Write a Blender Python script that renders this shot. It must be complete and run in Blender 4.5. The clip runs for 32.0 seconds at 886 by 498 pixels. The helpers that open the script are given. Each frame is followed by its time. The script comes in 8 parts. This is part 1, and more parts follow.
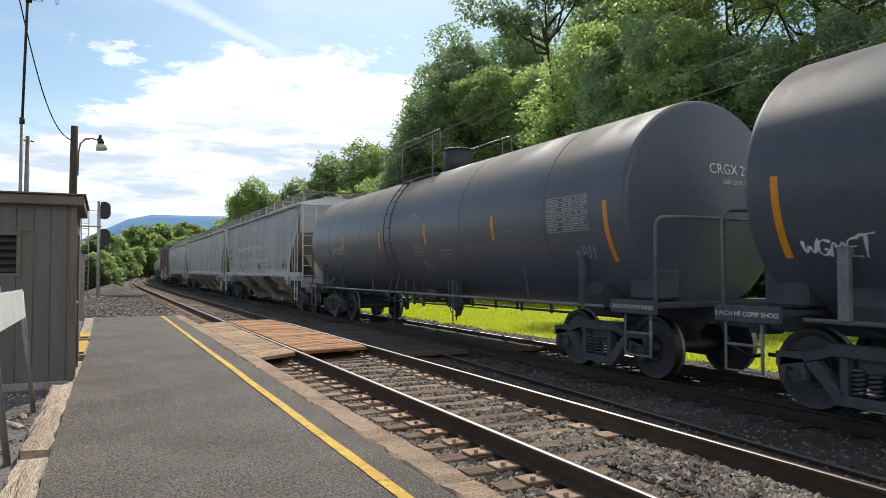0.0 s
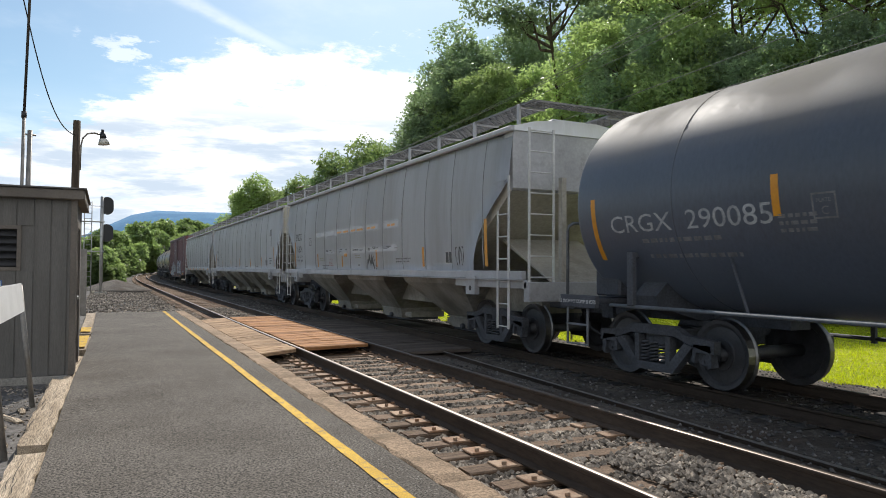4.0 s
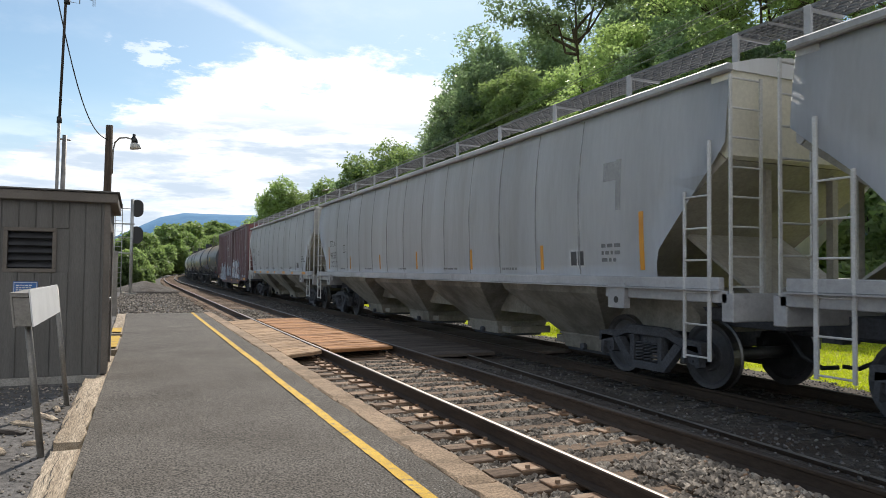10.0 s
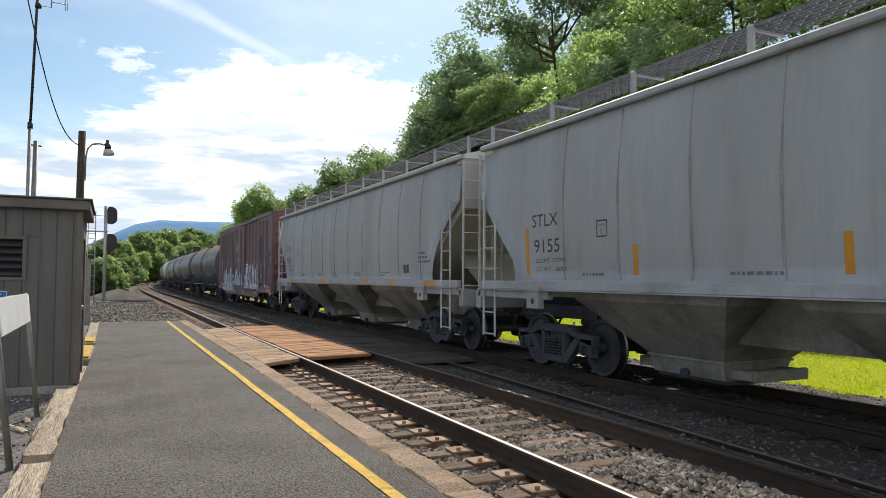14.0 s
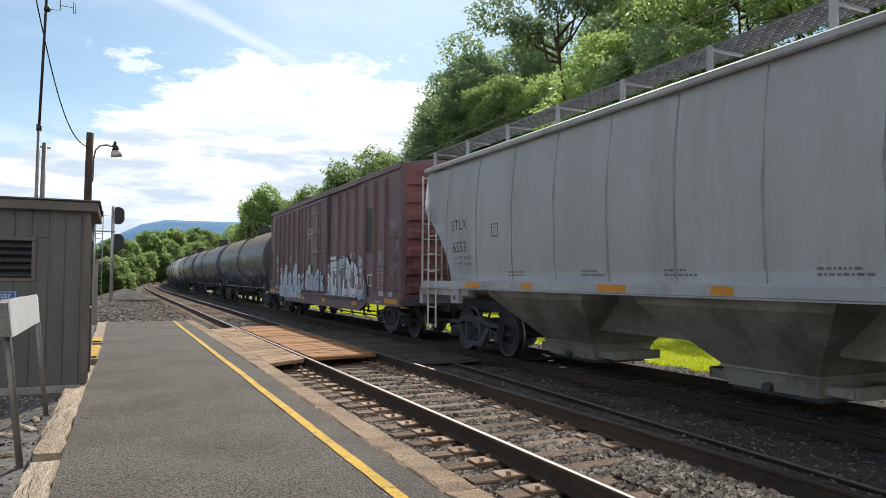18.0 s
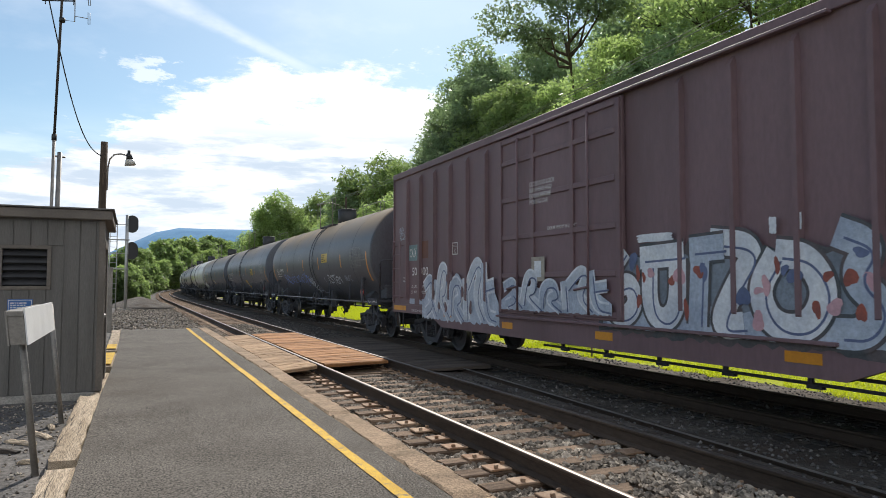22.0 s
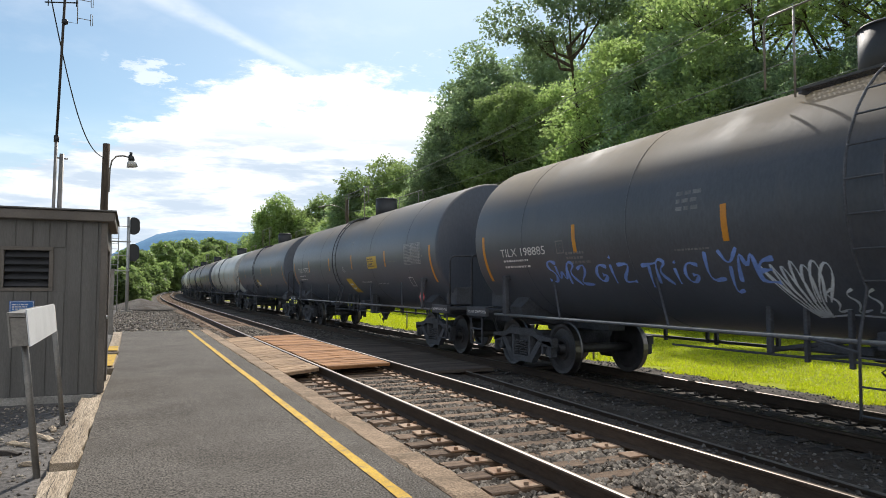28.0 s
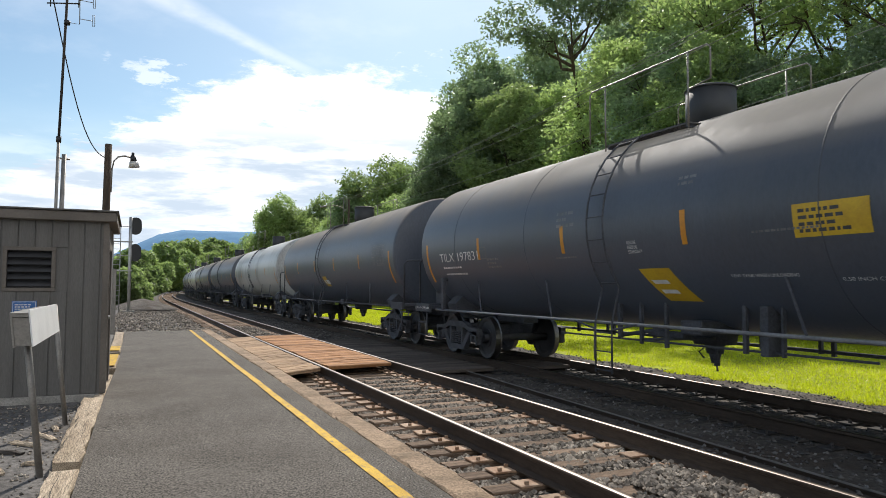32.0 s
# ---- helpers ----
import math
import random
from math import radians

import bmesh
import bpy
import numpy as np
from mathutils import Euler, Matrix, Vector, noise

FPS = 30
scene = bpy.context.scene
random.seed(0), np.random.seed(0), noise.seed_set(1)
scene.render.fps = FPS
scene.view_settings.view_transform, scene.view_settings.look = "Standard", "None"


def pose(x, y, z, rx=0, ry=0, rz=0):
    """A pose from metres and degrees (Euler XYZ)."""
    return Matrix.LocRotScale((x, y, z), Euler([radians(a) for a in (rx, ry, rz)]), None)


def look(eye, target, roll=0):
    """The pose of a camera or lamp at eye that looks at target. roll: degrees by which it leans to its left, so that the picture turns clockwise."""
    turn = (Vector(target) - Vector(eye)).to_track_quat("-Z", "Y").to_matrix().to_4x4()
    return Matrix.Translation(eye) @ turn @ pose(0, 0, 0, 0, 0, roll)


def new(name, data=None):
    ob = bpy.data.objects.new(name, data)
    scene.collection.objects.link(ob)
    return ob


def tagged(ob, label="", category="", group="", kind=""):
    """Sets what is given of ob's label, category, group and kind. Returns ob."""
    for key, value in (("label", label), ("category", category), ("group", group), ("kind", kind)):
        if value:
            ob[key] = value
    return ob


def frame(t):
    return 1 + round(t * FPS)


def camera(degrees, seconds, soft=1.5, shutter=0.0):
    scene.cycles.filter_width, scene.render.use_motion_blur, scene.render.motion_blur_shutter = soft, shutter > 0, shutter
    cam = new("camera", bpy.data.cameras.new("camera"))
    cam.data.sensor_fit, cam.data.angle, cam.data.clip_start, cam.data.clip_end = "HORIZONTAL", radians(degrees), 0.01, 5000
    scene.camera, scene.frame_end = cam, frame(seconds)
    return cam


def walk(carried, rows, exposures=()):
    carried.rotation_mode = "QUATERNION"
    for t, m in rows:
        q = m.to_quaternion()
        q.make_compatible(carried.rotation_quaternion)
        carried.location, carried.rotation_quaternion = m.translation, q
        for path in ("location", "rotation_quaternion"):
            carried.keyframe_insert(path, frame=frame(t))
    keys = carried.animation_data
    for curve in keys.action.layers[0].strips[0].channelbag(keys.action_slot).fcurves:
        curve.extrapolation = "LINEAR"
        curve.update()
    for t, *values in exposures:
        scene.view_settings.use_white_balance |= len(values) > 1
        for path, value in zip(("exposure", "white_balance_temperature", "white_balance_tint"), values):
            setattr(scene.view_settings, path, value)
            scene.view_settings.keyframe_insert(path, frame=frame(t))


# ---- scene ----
cam = camera(65.0, 32.0, soft=0.9, shutter=0.12)
PATH = [
    (0, (0.002, -0.002, 1.464), (0.88, 1.794, 1.528), -0.1),
    (0.5, (0.008, -0.088, 1.48), (0.878, 1.712, 1.541), -0.5),
    (1, (0.001, -0.077, 1.473), (0.843, 1.736, 1.536), -1.0),
    (1.5, (0.0, -0.133, 1.491), (0.762, 1.714, 1.564), -1.0),
    (2, (-0.006, -0.076, 1.48), (0.733, 1.78, 1.587), -0.9),
    (2.5, (0.024, -0.005, 1.465), (0.778, 1.844, 1.571), -0.3),
    (3, (0.024, 0.01, 1.462), (0.792, 1.853, 1.57), -0.4),
    (3.5, (0.028, -0.048, 1.476), (0.8, 1.794, 1.575), -0.0),
    (4, (0.038, 0.056, 1.452), (0.909, 1.856, 1.51), 0.3),
    (4.5, (0.03, -0.096, 1.477), (0.896, 1.707, 1.506), 0.6),
    (6.5, (0.022, -0.104, 1.479), (0.867, 1.708, 1.503), 0.7),
    (7, (0.017, -0.038, 1.467), (0.851, 1.78, 1.493), 0.7),
    (7.5, (0.014, 0.054, 1.45), (0.87, 1.861, 1.48), 0.7),
    (8, (0.021, 0.002, 1.461), (0.883, 1.806, 1.492), 0.3),
    (8.5, (0.003, -0.034, 1.462), (0.852, 1.777, 1.508), -0.0),
    (9, (0.008, -0.116, 1.483), (0.833, 1.705, 1.53), -0.0),
    (9.5, (0.01, -0.082, 1.473), (0.821, 1.746, 1.522), 0.2),
    (10, (0.006, 0.001, 1.461), (0.814, 1.83, 1.527), 0.6),
    (10.5, (0.005, -0.026, 1.466), (0.81, 1.803, 1.541), 0.6),
    (11, (-0.003, -0.012, 1.463), (0.802, 1.817, 1.541), 0.6),
    (11.5, (0.004, 0.022, 1.455), (0.812, 1.849, 1.534), 0.7),
    (12, (0.007, -0.016, 1.472), (0.82, 1.81, 1.551), 0.4),
    (12.5, (0.008, 0.023, 1.462), (0.841, 1.84, 1.543), 0.4),
    (13, (0.007, 0.004, 1.467), (0.849, 1.816, 1.548), 0.5),
    (13.5, (0.01, 0.022, 1.464), (0.858, 1.831, 1.548), 0.5),
    (14, (0.013, 0.021, 1.459), (0.877, 1.823, 1.544), 0.3),
    (14.5, (0.0, 0.059, 1.465), (0.894, 1.846, 1.551), 0.6),
    (16.5, (-0.001, -0.069, 1.481), (0.895, 1.716, 1.58), 0.7),
    (17, (-0.001, -0.061, 1.474), (0.873, 1.736, 1.567), 1.2),
    (17.5, (0.001, -0.099, 1.481), (0.856, 1.707, 1.565), 0.9),
    (18, (0.005, -0.067, 1.479), (0.854, 1.742, 1.564), 0.4),
    (18.5, (-0.001, -0.07, 1.479), (0.839, 1.742, 1.565), 0.2),
    (19, (-0.004, -0.094, 1.485), (0.825, 1.723, 1.572), 0.3),
    (19.5, (-0.005, -0.085, 1.488), (0.818, 1.735, 1.575), 0.3),
    (20, (-0.009, -0.09, 1.488), (0.804, 1.735, 1.581), 0.4),
    (20.5, (-0.007, -0.045, 1.475), (0.797, 1.784, 1.572), 0.1),
    (21, (-0.008, -0.05, 1.477), (0.792, 1.781, 1.575), -0.0),
    (21.5, (0.002, 0.03, 1.468), (0.816, 1.854, 1.567), -0.0),
    (22, (0.006, -0.043, 1.476), (0.824, 1.779, 1.579), 0.1),
    (22.5, (-0.001, -0.045, 1.47), (0.816, 1.778, 1.576), 0.0),
    (23, (-0.003, -0.054, 1.478), (0.811, 1.77, 1.585), 0.2),
    (23.5, (-0.007, 0.004, 1.467), (0.809, 1.827, 1.577), 0.2),
    (24, (-0.009, -0.002, 1.47), (0.808, 1.82, 1.582), 0.2),
    (24.5, (-0.009, -0.009, 1.463), (0.808, 1.812, 1.578), 0.2),
    (25, (-0.009, -0.008, 1.462), (0.801, 1.816, 1.577), 0.1),
    (25.5, (-0.005, 0.004, 1.468), (0.807, 1.828, 1.578), 0.1),
    (27.5, (0.005, -0.056, 1.484), (0.82, 1.768, 1.59), 0.3),
    (28, (-0.003, -0.02, 1.473), (0.812, 1.803, 1.583), 0.2),
    (28.5, (-0.008, -0.024, 1.469), (0.806, 1.8, 1.581), 0.1),
    (29, (-0.015, 0.002, 1.467), (0.799, 1.826, 1.582), 0.1),
    (29.5, (-0.005, 0.015, 1.458), (0.808, 1.838, 1.573), 0.1),
    (30, (-0.006, -0.01, 1.473), (0.808, 1.813, 1.586), 0.3),
    (30.5, (-0.011, -0.007, 1.472), (0.803, 1.816, 1.585), 0.3),
    (31, (0.001, -0.03, 1.475), (0.815, 1.793, 1.586), 0.2),
    (31.5, (-0.004, -0.016, 1.473), (0.813, 1.807, 1.583), 0.3),
    (32, (-0.006, -0.04, 1.475), (0.805, 1.785, 1.585), 0.2),
]
walk(cam, [(t, look(e, g, r)) for t, e, g, r in PATH])

# ---------------------------------------------------------------- light
SUN_AZ, SUN_EL = 22.4, 39.2          # degrees: from +y towards +x, and up


def sky_world():
    w = bpy.data.worlds.new("sky")
    scene.world = w
    w.use_nodes = True
    nt = w.node_tree
    nt.nodes.clear()
    N = lambda kind, **kw: put(nt.nodes.new(kind), kw)

    def put(node, kw):
        for key, val in kw.items():
            node.inputs[key].default_value = val
        return node

    def mth(op, a, b=None, clamp=False):
        n = nt.nodes.new("ShaderNodeMath")
        n.operation, n.use_clamp = op, clamp
        for i, v in enumerate((a, b)):
            if v is None:
                continue
            if isinstance(v, (int, float)):
                n.inputs[i].default_value = v
            else:
                nt.links.new(v, n.inputs[i])
        return n.outputs[0]

    def ramp(v, lo, hi):
        n = nt.nodes.new("ShaderNodeMapRange")
        n.interpolation_type = "SMOOTHSTEP"
        nt.links.new(v, n.inputs["Value"])
        n.inputs["From Min"].default_value, n.inputs["From Max"].default_value = lo, hi
        return n.outputs["Result"]

    sky = nt.nodes.new("ShaderNodeTexSky")
    sky.sky_type, sky.sun_disc = "NISHITA", False
    sky.sun_elevation, sky.sun_rotation = radians(SUN_EL), radians(SUN_AZ)
    sky.air_density, sky.dust_density, sky.ozone_density = 1.0, 0.6, 1.2
    co = nt.nodes.new("ShaderNodeTexCoord")
    sep = nt.nodes.new("ShaderNodeSeparateXYZ")
    nt.links.new(co.outputs["Generated"], sep.inputs[0])
    X, Y, Z = sep.outputs
    up = mth("MAXIMUM", mth("ADD", Z, 0.12), 0.03)
    com = nt.nodes.new("ShaderNodeCombineXYZ")
    nt.links.new(mth("DIVIDE", X, up), com.inputs[0])
    nt.links.new(mth("DIVIDE", Y, up), com.inputs[1])

    def noise(scale, detail, rough, shift):
        mp = nt.nodes.new("ShaderNodeMapping")
        mp.inputs["Location"].default_value = shift
        nt.links.new(com.outputs[0], mp.inputs[0])
        n = N("ShaderNodeTexNoise", Scale=scale, Detail=detail, Roughness=rough)
        nt.links.new(mp.outputs[0], n.inputs["Vector"])
        return n.outputs["Fac"]

    # broken white cumulus bank ahead, thin haze by the horizon, open blue overhead
    big = noise(0.55, 9.0, 0.66, (1.3, 4.1, 0.0))
    ragged = noise(2.3, 10.0, 0.66, (3.1, 0.4, 0.0))
    wisp = noise(1.7, 6.0, 0.6, (7.0, 2.0, 0.0))
    az = mth("ARCTAN2", X, Y)
    # height of the bank's upper edge: rising from the left, then sinking again
    crest = mth("SUBTRACT", mth("SUBTRACT", 0.302, mth("MULTIPLY", mth("MAXIMUM", mth("SUBTRACT", 0.17, az), 0.0), 0.52)),
                mth("MULTIPLY", mth("MAXIMUM", mth("SUBTRACT", az, 0.28), 0.0), 0.24))
    depth = mth("ADD", mth("SUBTRACT", crest, Z), mth("MULTIPLY", mth("SUBTRACT", ragged, 0.5), 0.15))
    ahead = mth("MULTIPLY", ramp(depth, -0.006, 0.014), ramp(Y, 0.1, 0.4))
    holes = mth("MULTIPLY", ramp(ragged, 0.40, 0.31), 0.75)
    ahead = mth("MULTIPLY", ahead, mth("SUBTRACT", 1.0, holes))
    puffs = mth("MULTIPLY", mth("MULTIPLY", ramp(ragged, 0.60, 0.645), ramp(depth, -0.11, -0.03)), mth("MULTIPLY", ramp(Z, 0.15, 0.2), 0.5))
    # denser unseen cloud behind the viewpoint, added to fill the shaded sides
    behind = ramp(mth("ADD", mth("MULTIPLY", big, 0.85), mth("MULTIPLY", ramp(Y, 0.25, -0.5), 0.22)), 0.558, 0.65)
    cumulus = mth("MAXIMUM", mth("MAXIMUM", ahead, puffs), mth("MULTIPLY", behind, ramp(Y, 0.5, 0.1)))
    thin = mth("MULTIPLY", ramp(wisp, 0.45, 0.8), 0.25)
    streak_n = noise(2.4, 5.0, 0.6, (0.0, 0.0, 0.0))
    # one long vapour trail across the blue, broad and faint at its old end
    trail_d = mth("ABSOLUTE", mth("ADD", mth("SUBTRACT", mth("ADD", mth("MULTIPLY", az, 0.37), Z), 0.378), mth("MULTIPLY", mth("SUBTRACT", streak_n, 0.5), 0.022)))
    broad = mth("ADD", 0.009, mth("MULTIPLY", mth("MAXIMUM", mth("SUBTRACT", 0.13, az), 0.0), 0.10))
    trail = mth("MULTIPLY", ramp(mth("DIVIDE", trail_d, broad), 1.3, 0.2), mth("MULTIPLY", ramp(streak_n, 0.3, 0.62), 0.42))
    trail = mth("MULTIPLY", trail, mth("MULTIPLY", ramp(Z, 0.27, 0.31), ramp(Y, 0.0, 0.3)))
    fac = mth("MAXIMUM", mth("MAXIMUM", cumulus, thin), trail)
    haze = mth("MULTIPLY", ramp(Z, 0.24, 0.06), 0.88)
    fac = mth("MAXIMUM", fac, haze, True)
    # the cloud is thickest, and grey, near its base
    shade = mth("MULTIPLY", ramp(wisp, 0.35, 0.62), mth("MULTIPLY", ramp(Z, 0.2, 0.08), mth("MULTIPLY", cumulus, 0.6)))
    # streaks of grey-blue between the low clouds
    flat = nt.nodes.new("ShaderNodeCombineXYZ")
    nt.links.new(mth("MULTIPLY", az, 4.2), flat.inputs[0])
    nt.links.new(mth("MULTIPLY", Z, 21.0), flat.inputs[1])
    band = N("ShaderNodeTexNoise", Scale=1.25, Detail=7.0, Roughness=0.6)
    nt.links.new(flat.outputs[0], band.inputs["Vector"])
    streaks = mth("MULTIPLY", ramp(band.outputs["Fac"], 0.385, 0.58), mth("MULTIPLY", ramp(Z, 0.25, 0.175), ramp(Z, 0.015, 0.06)))
    shade = mth("MAXIMUM", shade, mth("MULTIPLY", streaks, 0.95))
    tone = nt.nodes.new("ShaderNodeMix")
    tone.data_type = "RGBA"
    tone.inputs["A"].default_value = (9.6, 9.7, 9.9, 1)
    tone.inputs["B"].default_value = (4.9, 5.8, 6.9, 1)
    nt.links.new(shade, tone.inputs["Factor"])
    mix = nt.nodes.new("ShaderNodeMix")
    mix.data_type = "RGBA"
    nt.links.new(fac, mix.inputs["Factor"])
    dim = nt.nodes.new("ShaderNodeVectorMath")
    dim.operation = "MULTIPLY"
    dim.inputs[1].default_value = (0.72, 0.83, 0.84)
    nt.links.new(sky.outputs[0], dim.inputs[0])
    nt.links.new(dim.outputs[0], mix.inputs["A"])
    nt.links.new(tone.outputs["Result"], mix.inputs["B"])
    bg = nt.nodes.new("ShaderNodeBackground")
    bg.inputs["Strength"].default_value = 0.10
    nt.links.new(mix.outputs["Result"], bg.inputs["Color"])
    out = nt.nodes.new("ShaderNodeOutputWorld")
    nt.links.new(bg.outputs[0], out.inputs[0])


sky_world()
sun_data = bpy.data.lights.new("sun", "SUN")
sun_data.energy, sun_data.angle, sun_data.color = 3.8, radians(0.53), (1.0, 0.94, 0.86)
sun = new("sun", sun_data)
sun_dir = Vector((math.sin(radians(SUN_AZ)) * math.cos(radians(SUN_EL)), math.cos(radians(SUN_AZ)) * math.cos(radians(SUN_EL)), math.sin(radians(SUN_EL))))
sun.matrix_world = look(sun_dir * 80, (0, 0, 0))
scene.view_settings.exposure = 0.42

# ---------------------------------------------------------------- materials
MATS = {}


def material(name, col, col2=None, rough=0.6, metal=0.0, scale=1.5, fine=30.0, vary=0.25, bump=0.15, step=0.01,
             stretch=(1, 1, 1), lo=0.4, hi=0.62, rand=0.0, dirt=None, dirt_scale=0.7, dirt_at=(0.5, 0.7), spec=0.5, island=0.0, coat=0.0, sunlit_dust=None, crisp=0.0, chalk=0.0):
    """A procedural surface: two tones in patches, fine grain, a stain layer and relief."""
    m = bpy.data.materials.new(name)
    m.use_nodes = True
    nt = m.node_tree
    b = nt.nodes["Principled BSDF"]
    L = nt.links.new
    if rough >= 0.74:
        spec = min(spec, 0.16)         # weathered, porous surfaces

    def node(kind, **kw):
        n = nt.nodes.new(kind)
        for key, val in kw.items():
            n.inputs[key].default_value = val
        return n

    def mixer(fac, a, c, blend="MIX"):
        n = nt.nodes.new("ShaderNodeMix")
        n.data_type, n.blend_type = "RGBA", blend
        for sock, v in ((n.inputs["Factor"], fac), (n.inputs["A"], a), (n.inputs["B"], c)):
            if isinstance(v, (int, float)):
                sock.default_value = v
            elif isinstance(v, tuple):
                sock.default_value = (*v[:3], 1)
            else:
                L(v, sock)
        return n.outputs["Result"]

    def span(v, a, c, p=0.0, q=1.0):
        n = nt.nodes.new("ShaderNodeMapRange")
        L(v, n.inputs["Value"])
        for key, val in (("From Min", a), ("From Max", c), ("To Min", p), ("To Max", q)):
            n.inputs[key].default_value = val
        return n.outputs["Result"]

    tc = nt.nodes.new("ShaderNodeTexCoord")
    mp = nt.nodes.new("ShaderNodeMapping")
    mp.inputs["Scale"].default_value = stretch
    info = nt.nodes.new("ShaderNodeObjectInfo")
    L(tc.outputs["Object"], mp.inputs["Vector"])
    if rand:
        shift = nt.nodes.new("ShaderNodeVectorMath")
        shift.operation = "SCALE"
        shift.inputs[0].default_value = (37.0, 53.0, 71.0)
        L(info.outputs["Random"], shift.inputs["Scale"])
        L(shift.outputs[0], mp.inputs["Location"])
    vec = mp.outputs[0]

    def tex(s, detail=5.0, r=0.6):
        n = node("ShaderNodeTexNoise", Scale=s, Detail=detail, Roughness=r)
        L(vec, n.inputs["Vector"])
        return n.outputs["Fac"]

    big, small = tex(scale), tex(fine, 4.0, 0.7)
    col2 = col2 or tuple(c * 0.75 for c in col)
    c = mixer(span(big, lo, hi), tuple(col), tuple(col2))
    c = mixer(1.0, c, mixer(span(small, 0.3 + crisp, 0.7 - crisp), (1 - vary,) * 3, (1 + vary,) * 3), "MULTIPLY")
    if dirt:
        c = mixer(span(tex(dirt_scale, 8.0, 0.7), dirt_at[0], dirt_at[1], 0.0, 0.85), c, tuple(dirt))
    if sunlit_dust:
        # settled dust on the crown of a tank, with its sunlit band painted in
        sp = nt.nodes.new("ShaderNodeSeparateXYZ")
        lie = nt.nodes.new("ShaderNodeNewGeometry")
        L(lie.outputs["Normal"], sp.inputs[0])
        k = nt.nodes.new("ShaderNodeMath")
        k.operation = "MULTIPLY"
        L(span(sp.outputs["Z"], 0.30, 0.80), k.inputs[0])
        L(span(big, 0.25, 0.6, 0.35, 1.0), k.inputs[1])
        c = mixer(k.outputs[0], c, tuple(sunlit_dust))
    if rand:
        c = mixer(1.0, c, mixer(info.outputs["Random"], (1 - rand,) * 3, (1 + rand,) * 3), "MULTIPLY")
    if island:
        geo = nt.nodes.new("ShaderNodeNewGeometry")
        c = mixer(1.0, c, mixer(geo.outputs["Random Per Island"], (1 - island,) * 3, (1 + island,) * 3), "MULTIPLY")
    L(c, b.inputs["Base Color"])
    gloss = span(small, 0.3, 0.7, max(rough - 0.08, 0.02), min(rough + 0.08, 1))
    if sunlit_dust:
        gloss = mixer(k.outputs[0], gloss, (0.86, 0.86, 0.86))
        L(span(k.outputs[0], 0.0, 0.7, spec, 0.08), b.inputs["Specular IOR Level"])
    L(gloss, b.inputs["Roughness"])
    b.inputs["Metallic"].default_value = metal
    b.inputs["Diffuse Roughness"].default_value = chalk
    b.inputs["Specular IOR Level"].default_value = spec
    if coat:
        b.inputs["Coat Weight"].default_value, b.inputs["Coat Roughness"].default_value = coat, 0.25
    if bump:
        bp = node("ShaderNodeBump", Strength=bump, Distance=step)
        L(small, bp.inputs["Height"])
        L(bp.outputs[0], b.inputs["Normal"])
    MATS[name] = m
    return m


def leaf_material(name, col, col2, glow, clear):
    """Leaves: two greens by island; the light that passes through them is yellower."""
    m = bpy.data.materials.new(name)
    m.use_nodes = True
    nt = m.node_tree
    b = nt.nodes["Principled BSDF"]
    geo, info = nt.nodes.new("ShaderNodeNewGeometry"), nt.nodes.new("ShaderNodeObjectInfo")
    sp = nt.nodes.new("ShaderNodeMapRange")
    sp.inputs["To Min"].default_value, sp.inputs["To Max"].default_value = 0.75, 1.3
    nt.links.new(info.outputs["Random"], sp.inputs["Value"])

    def tone(a, c):
        mix, hue = nt.nodes.new("ShaderNodeMix"), nt.nodes.new("ShaderNodeHueSaturation")
        mix.data_type = "RGBA"
        mix.inputs["A"].default_value, mix.inputs["B"].default_value = (*a, 1), (*c, 1)
        nt.links.new(geo.outputs["Random Per Island"], mix.inputs["Factor"])
        nt.links.new(sp.outputs[0], hue.inputs["Value"])
        nt.links.new(mix.outputs["Result"], hue.inputs["Color"])
        return hue.outputs[0]
    nt.links.new(tone(col, col2), b.inputs["Base Color"])
    b.inputs["Roughness"].default_value = 0.45
    b.inputs["Specular IOR Level"].default_value = 0.5
    tr = nt.nodes.new("ShaderNodeBsdfTranslucent")
    nt.links.new(tone(clear, tuple(min(1.0, c * 1.35) for c in clear)), tr.inputs["Color"])
    ms = nt.nodes.new("ShaderNodeMixShader")
    ms.inputs[0].default_value = glow
    out = nt.nodes["Material Output"]
    nt.links.new(b.outputs[0], ms.inputs[1])
    nt.links.new(tr.outputs[0], ms.inputs[2])
    nt.links.new(ms.outputs[0], out.inputs["Surface"])
    MATS[name] = m
    return m


M_ASPHALT = material("asphalt", (0.110, 0.097, 0.083), (0.084, 0.073, 0.061), rough=0.9, scale=0.9, fine=62, vary=0.85, crisp=0.10, bump=0.6, step=0.005, dirt=(0.132, 0.118, 0.101), dirt_scale=0.5, dirt_at=(0.52, 0.75))
M_SPECK = material("aggregate", (0.21, 0.195, 0.175), (0.12, 0.11, 0.10), rough=0.9, island=0.8, bump=0)
M_YELLOW = material("yellow_paint", (0.60, 0.37, 0.025), (0.48, 0.285, 0.02), rough=0.75, scale=3, fine=90, vary=0.3, bump=0.4, step=0.004, dirt=(0.16, 0.125, 0.08), dirt_scale=11, dirt_at=(0.52, 0.64))
M_KERB = material("kerb_concrete", (0.33, 0.235, 0.155), (0.235, 0.168, 0.11), rough=0.9, scale=2.2, fine=55, vary=0.4, crisp=0.08, bump=0.5, step=0.008, rand=0.1, dirt=(0.13, 0.095, 0.06), dirt_scale=2.5, dirt_at=(0.58, 0.75))
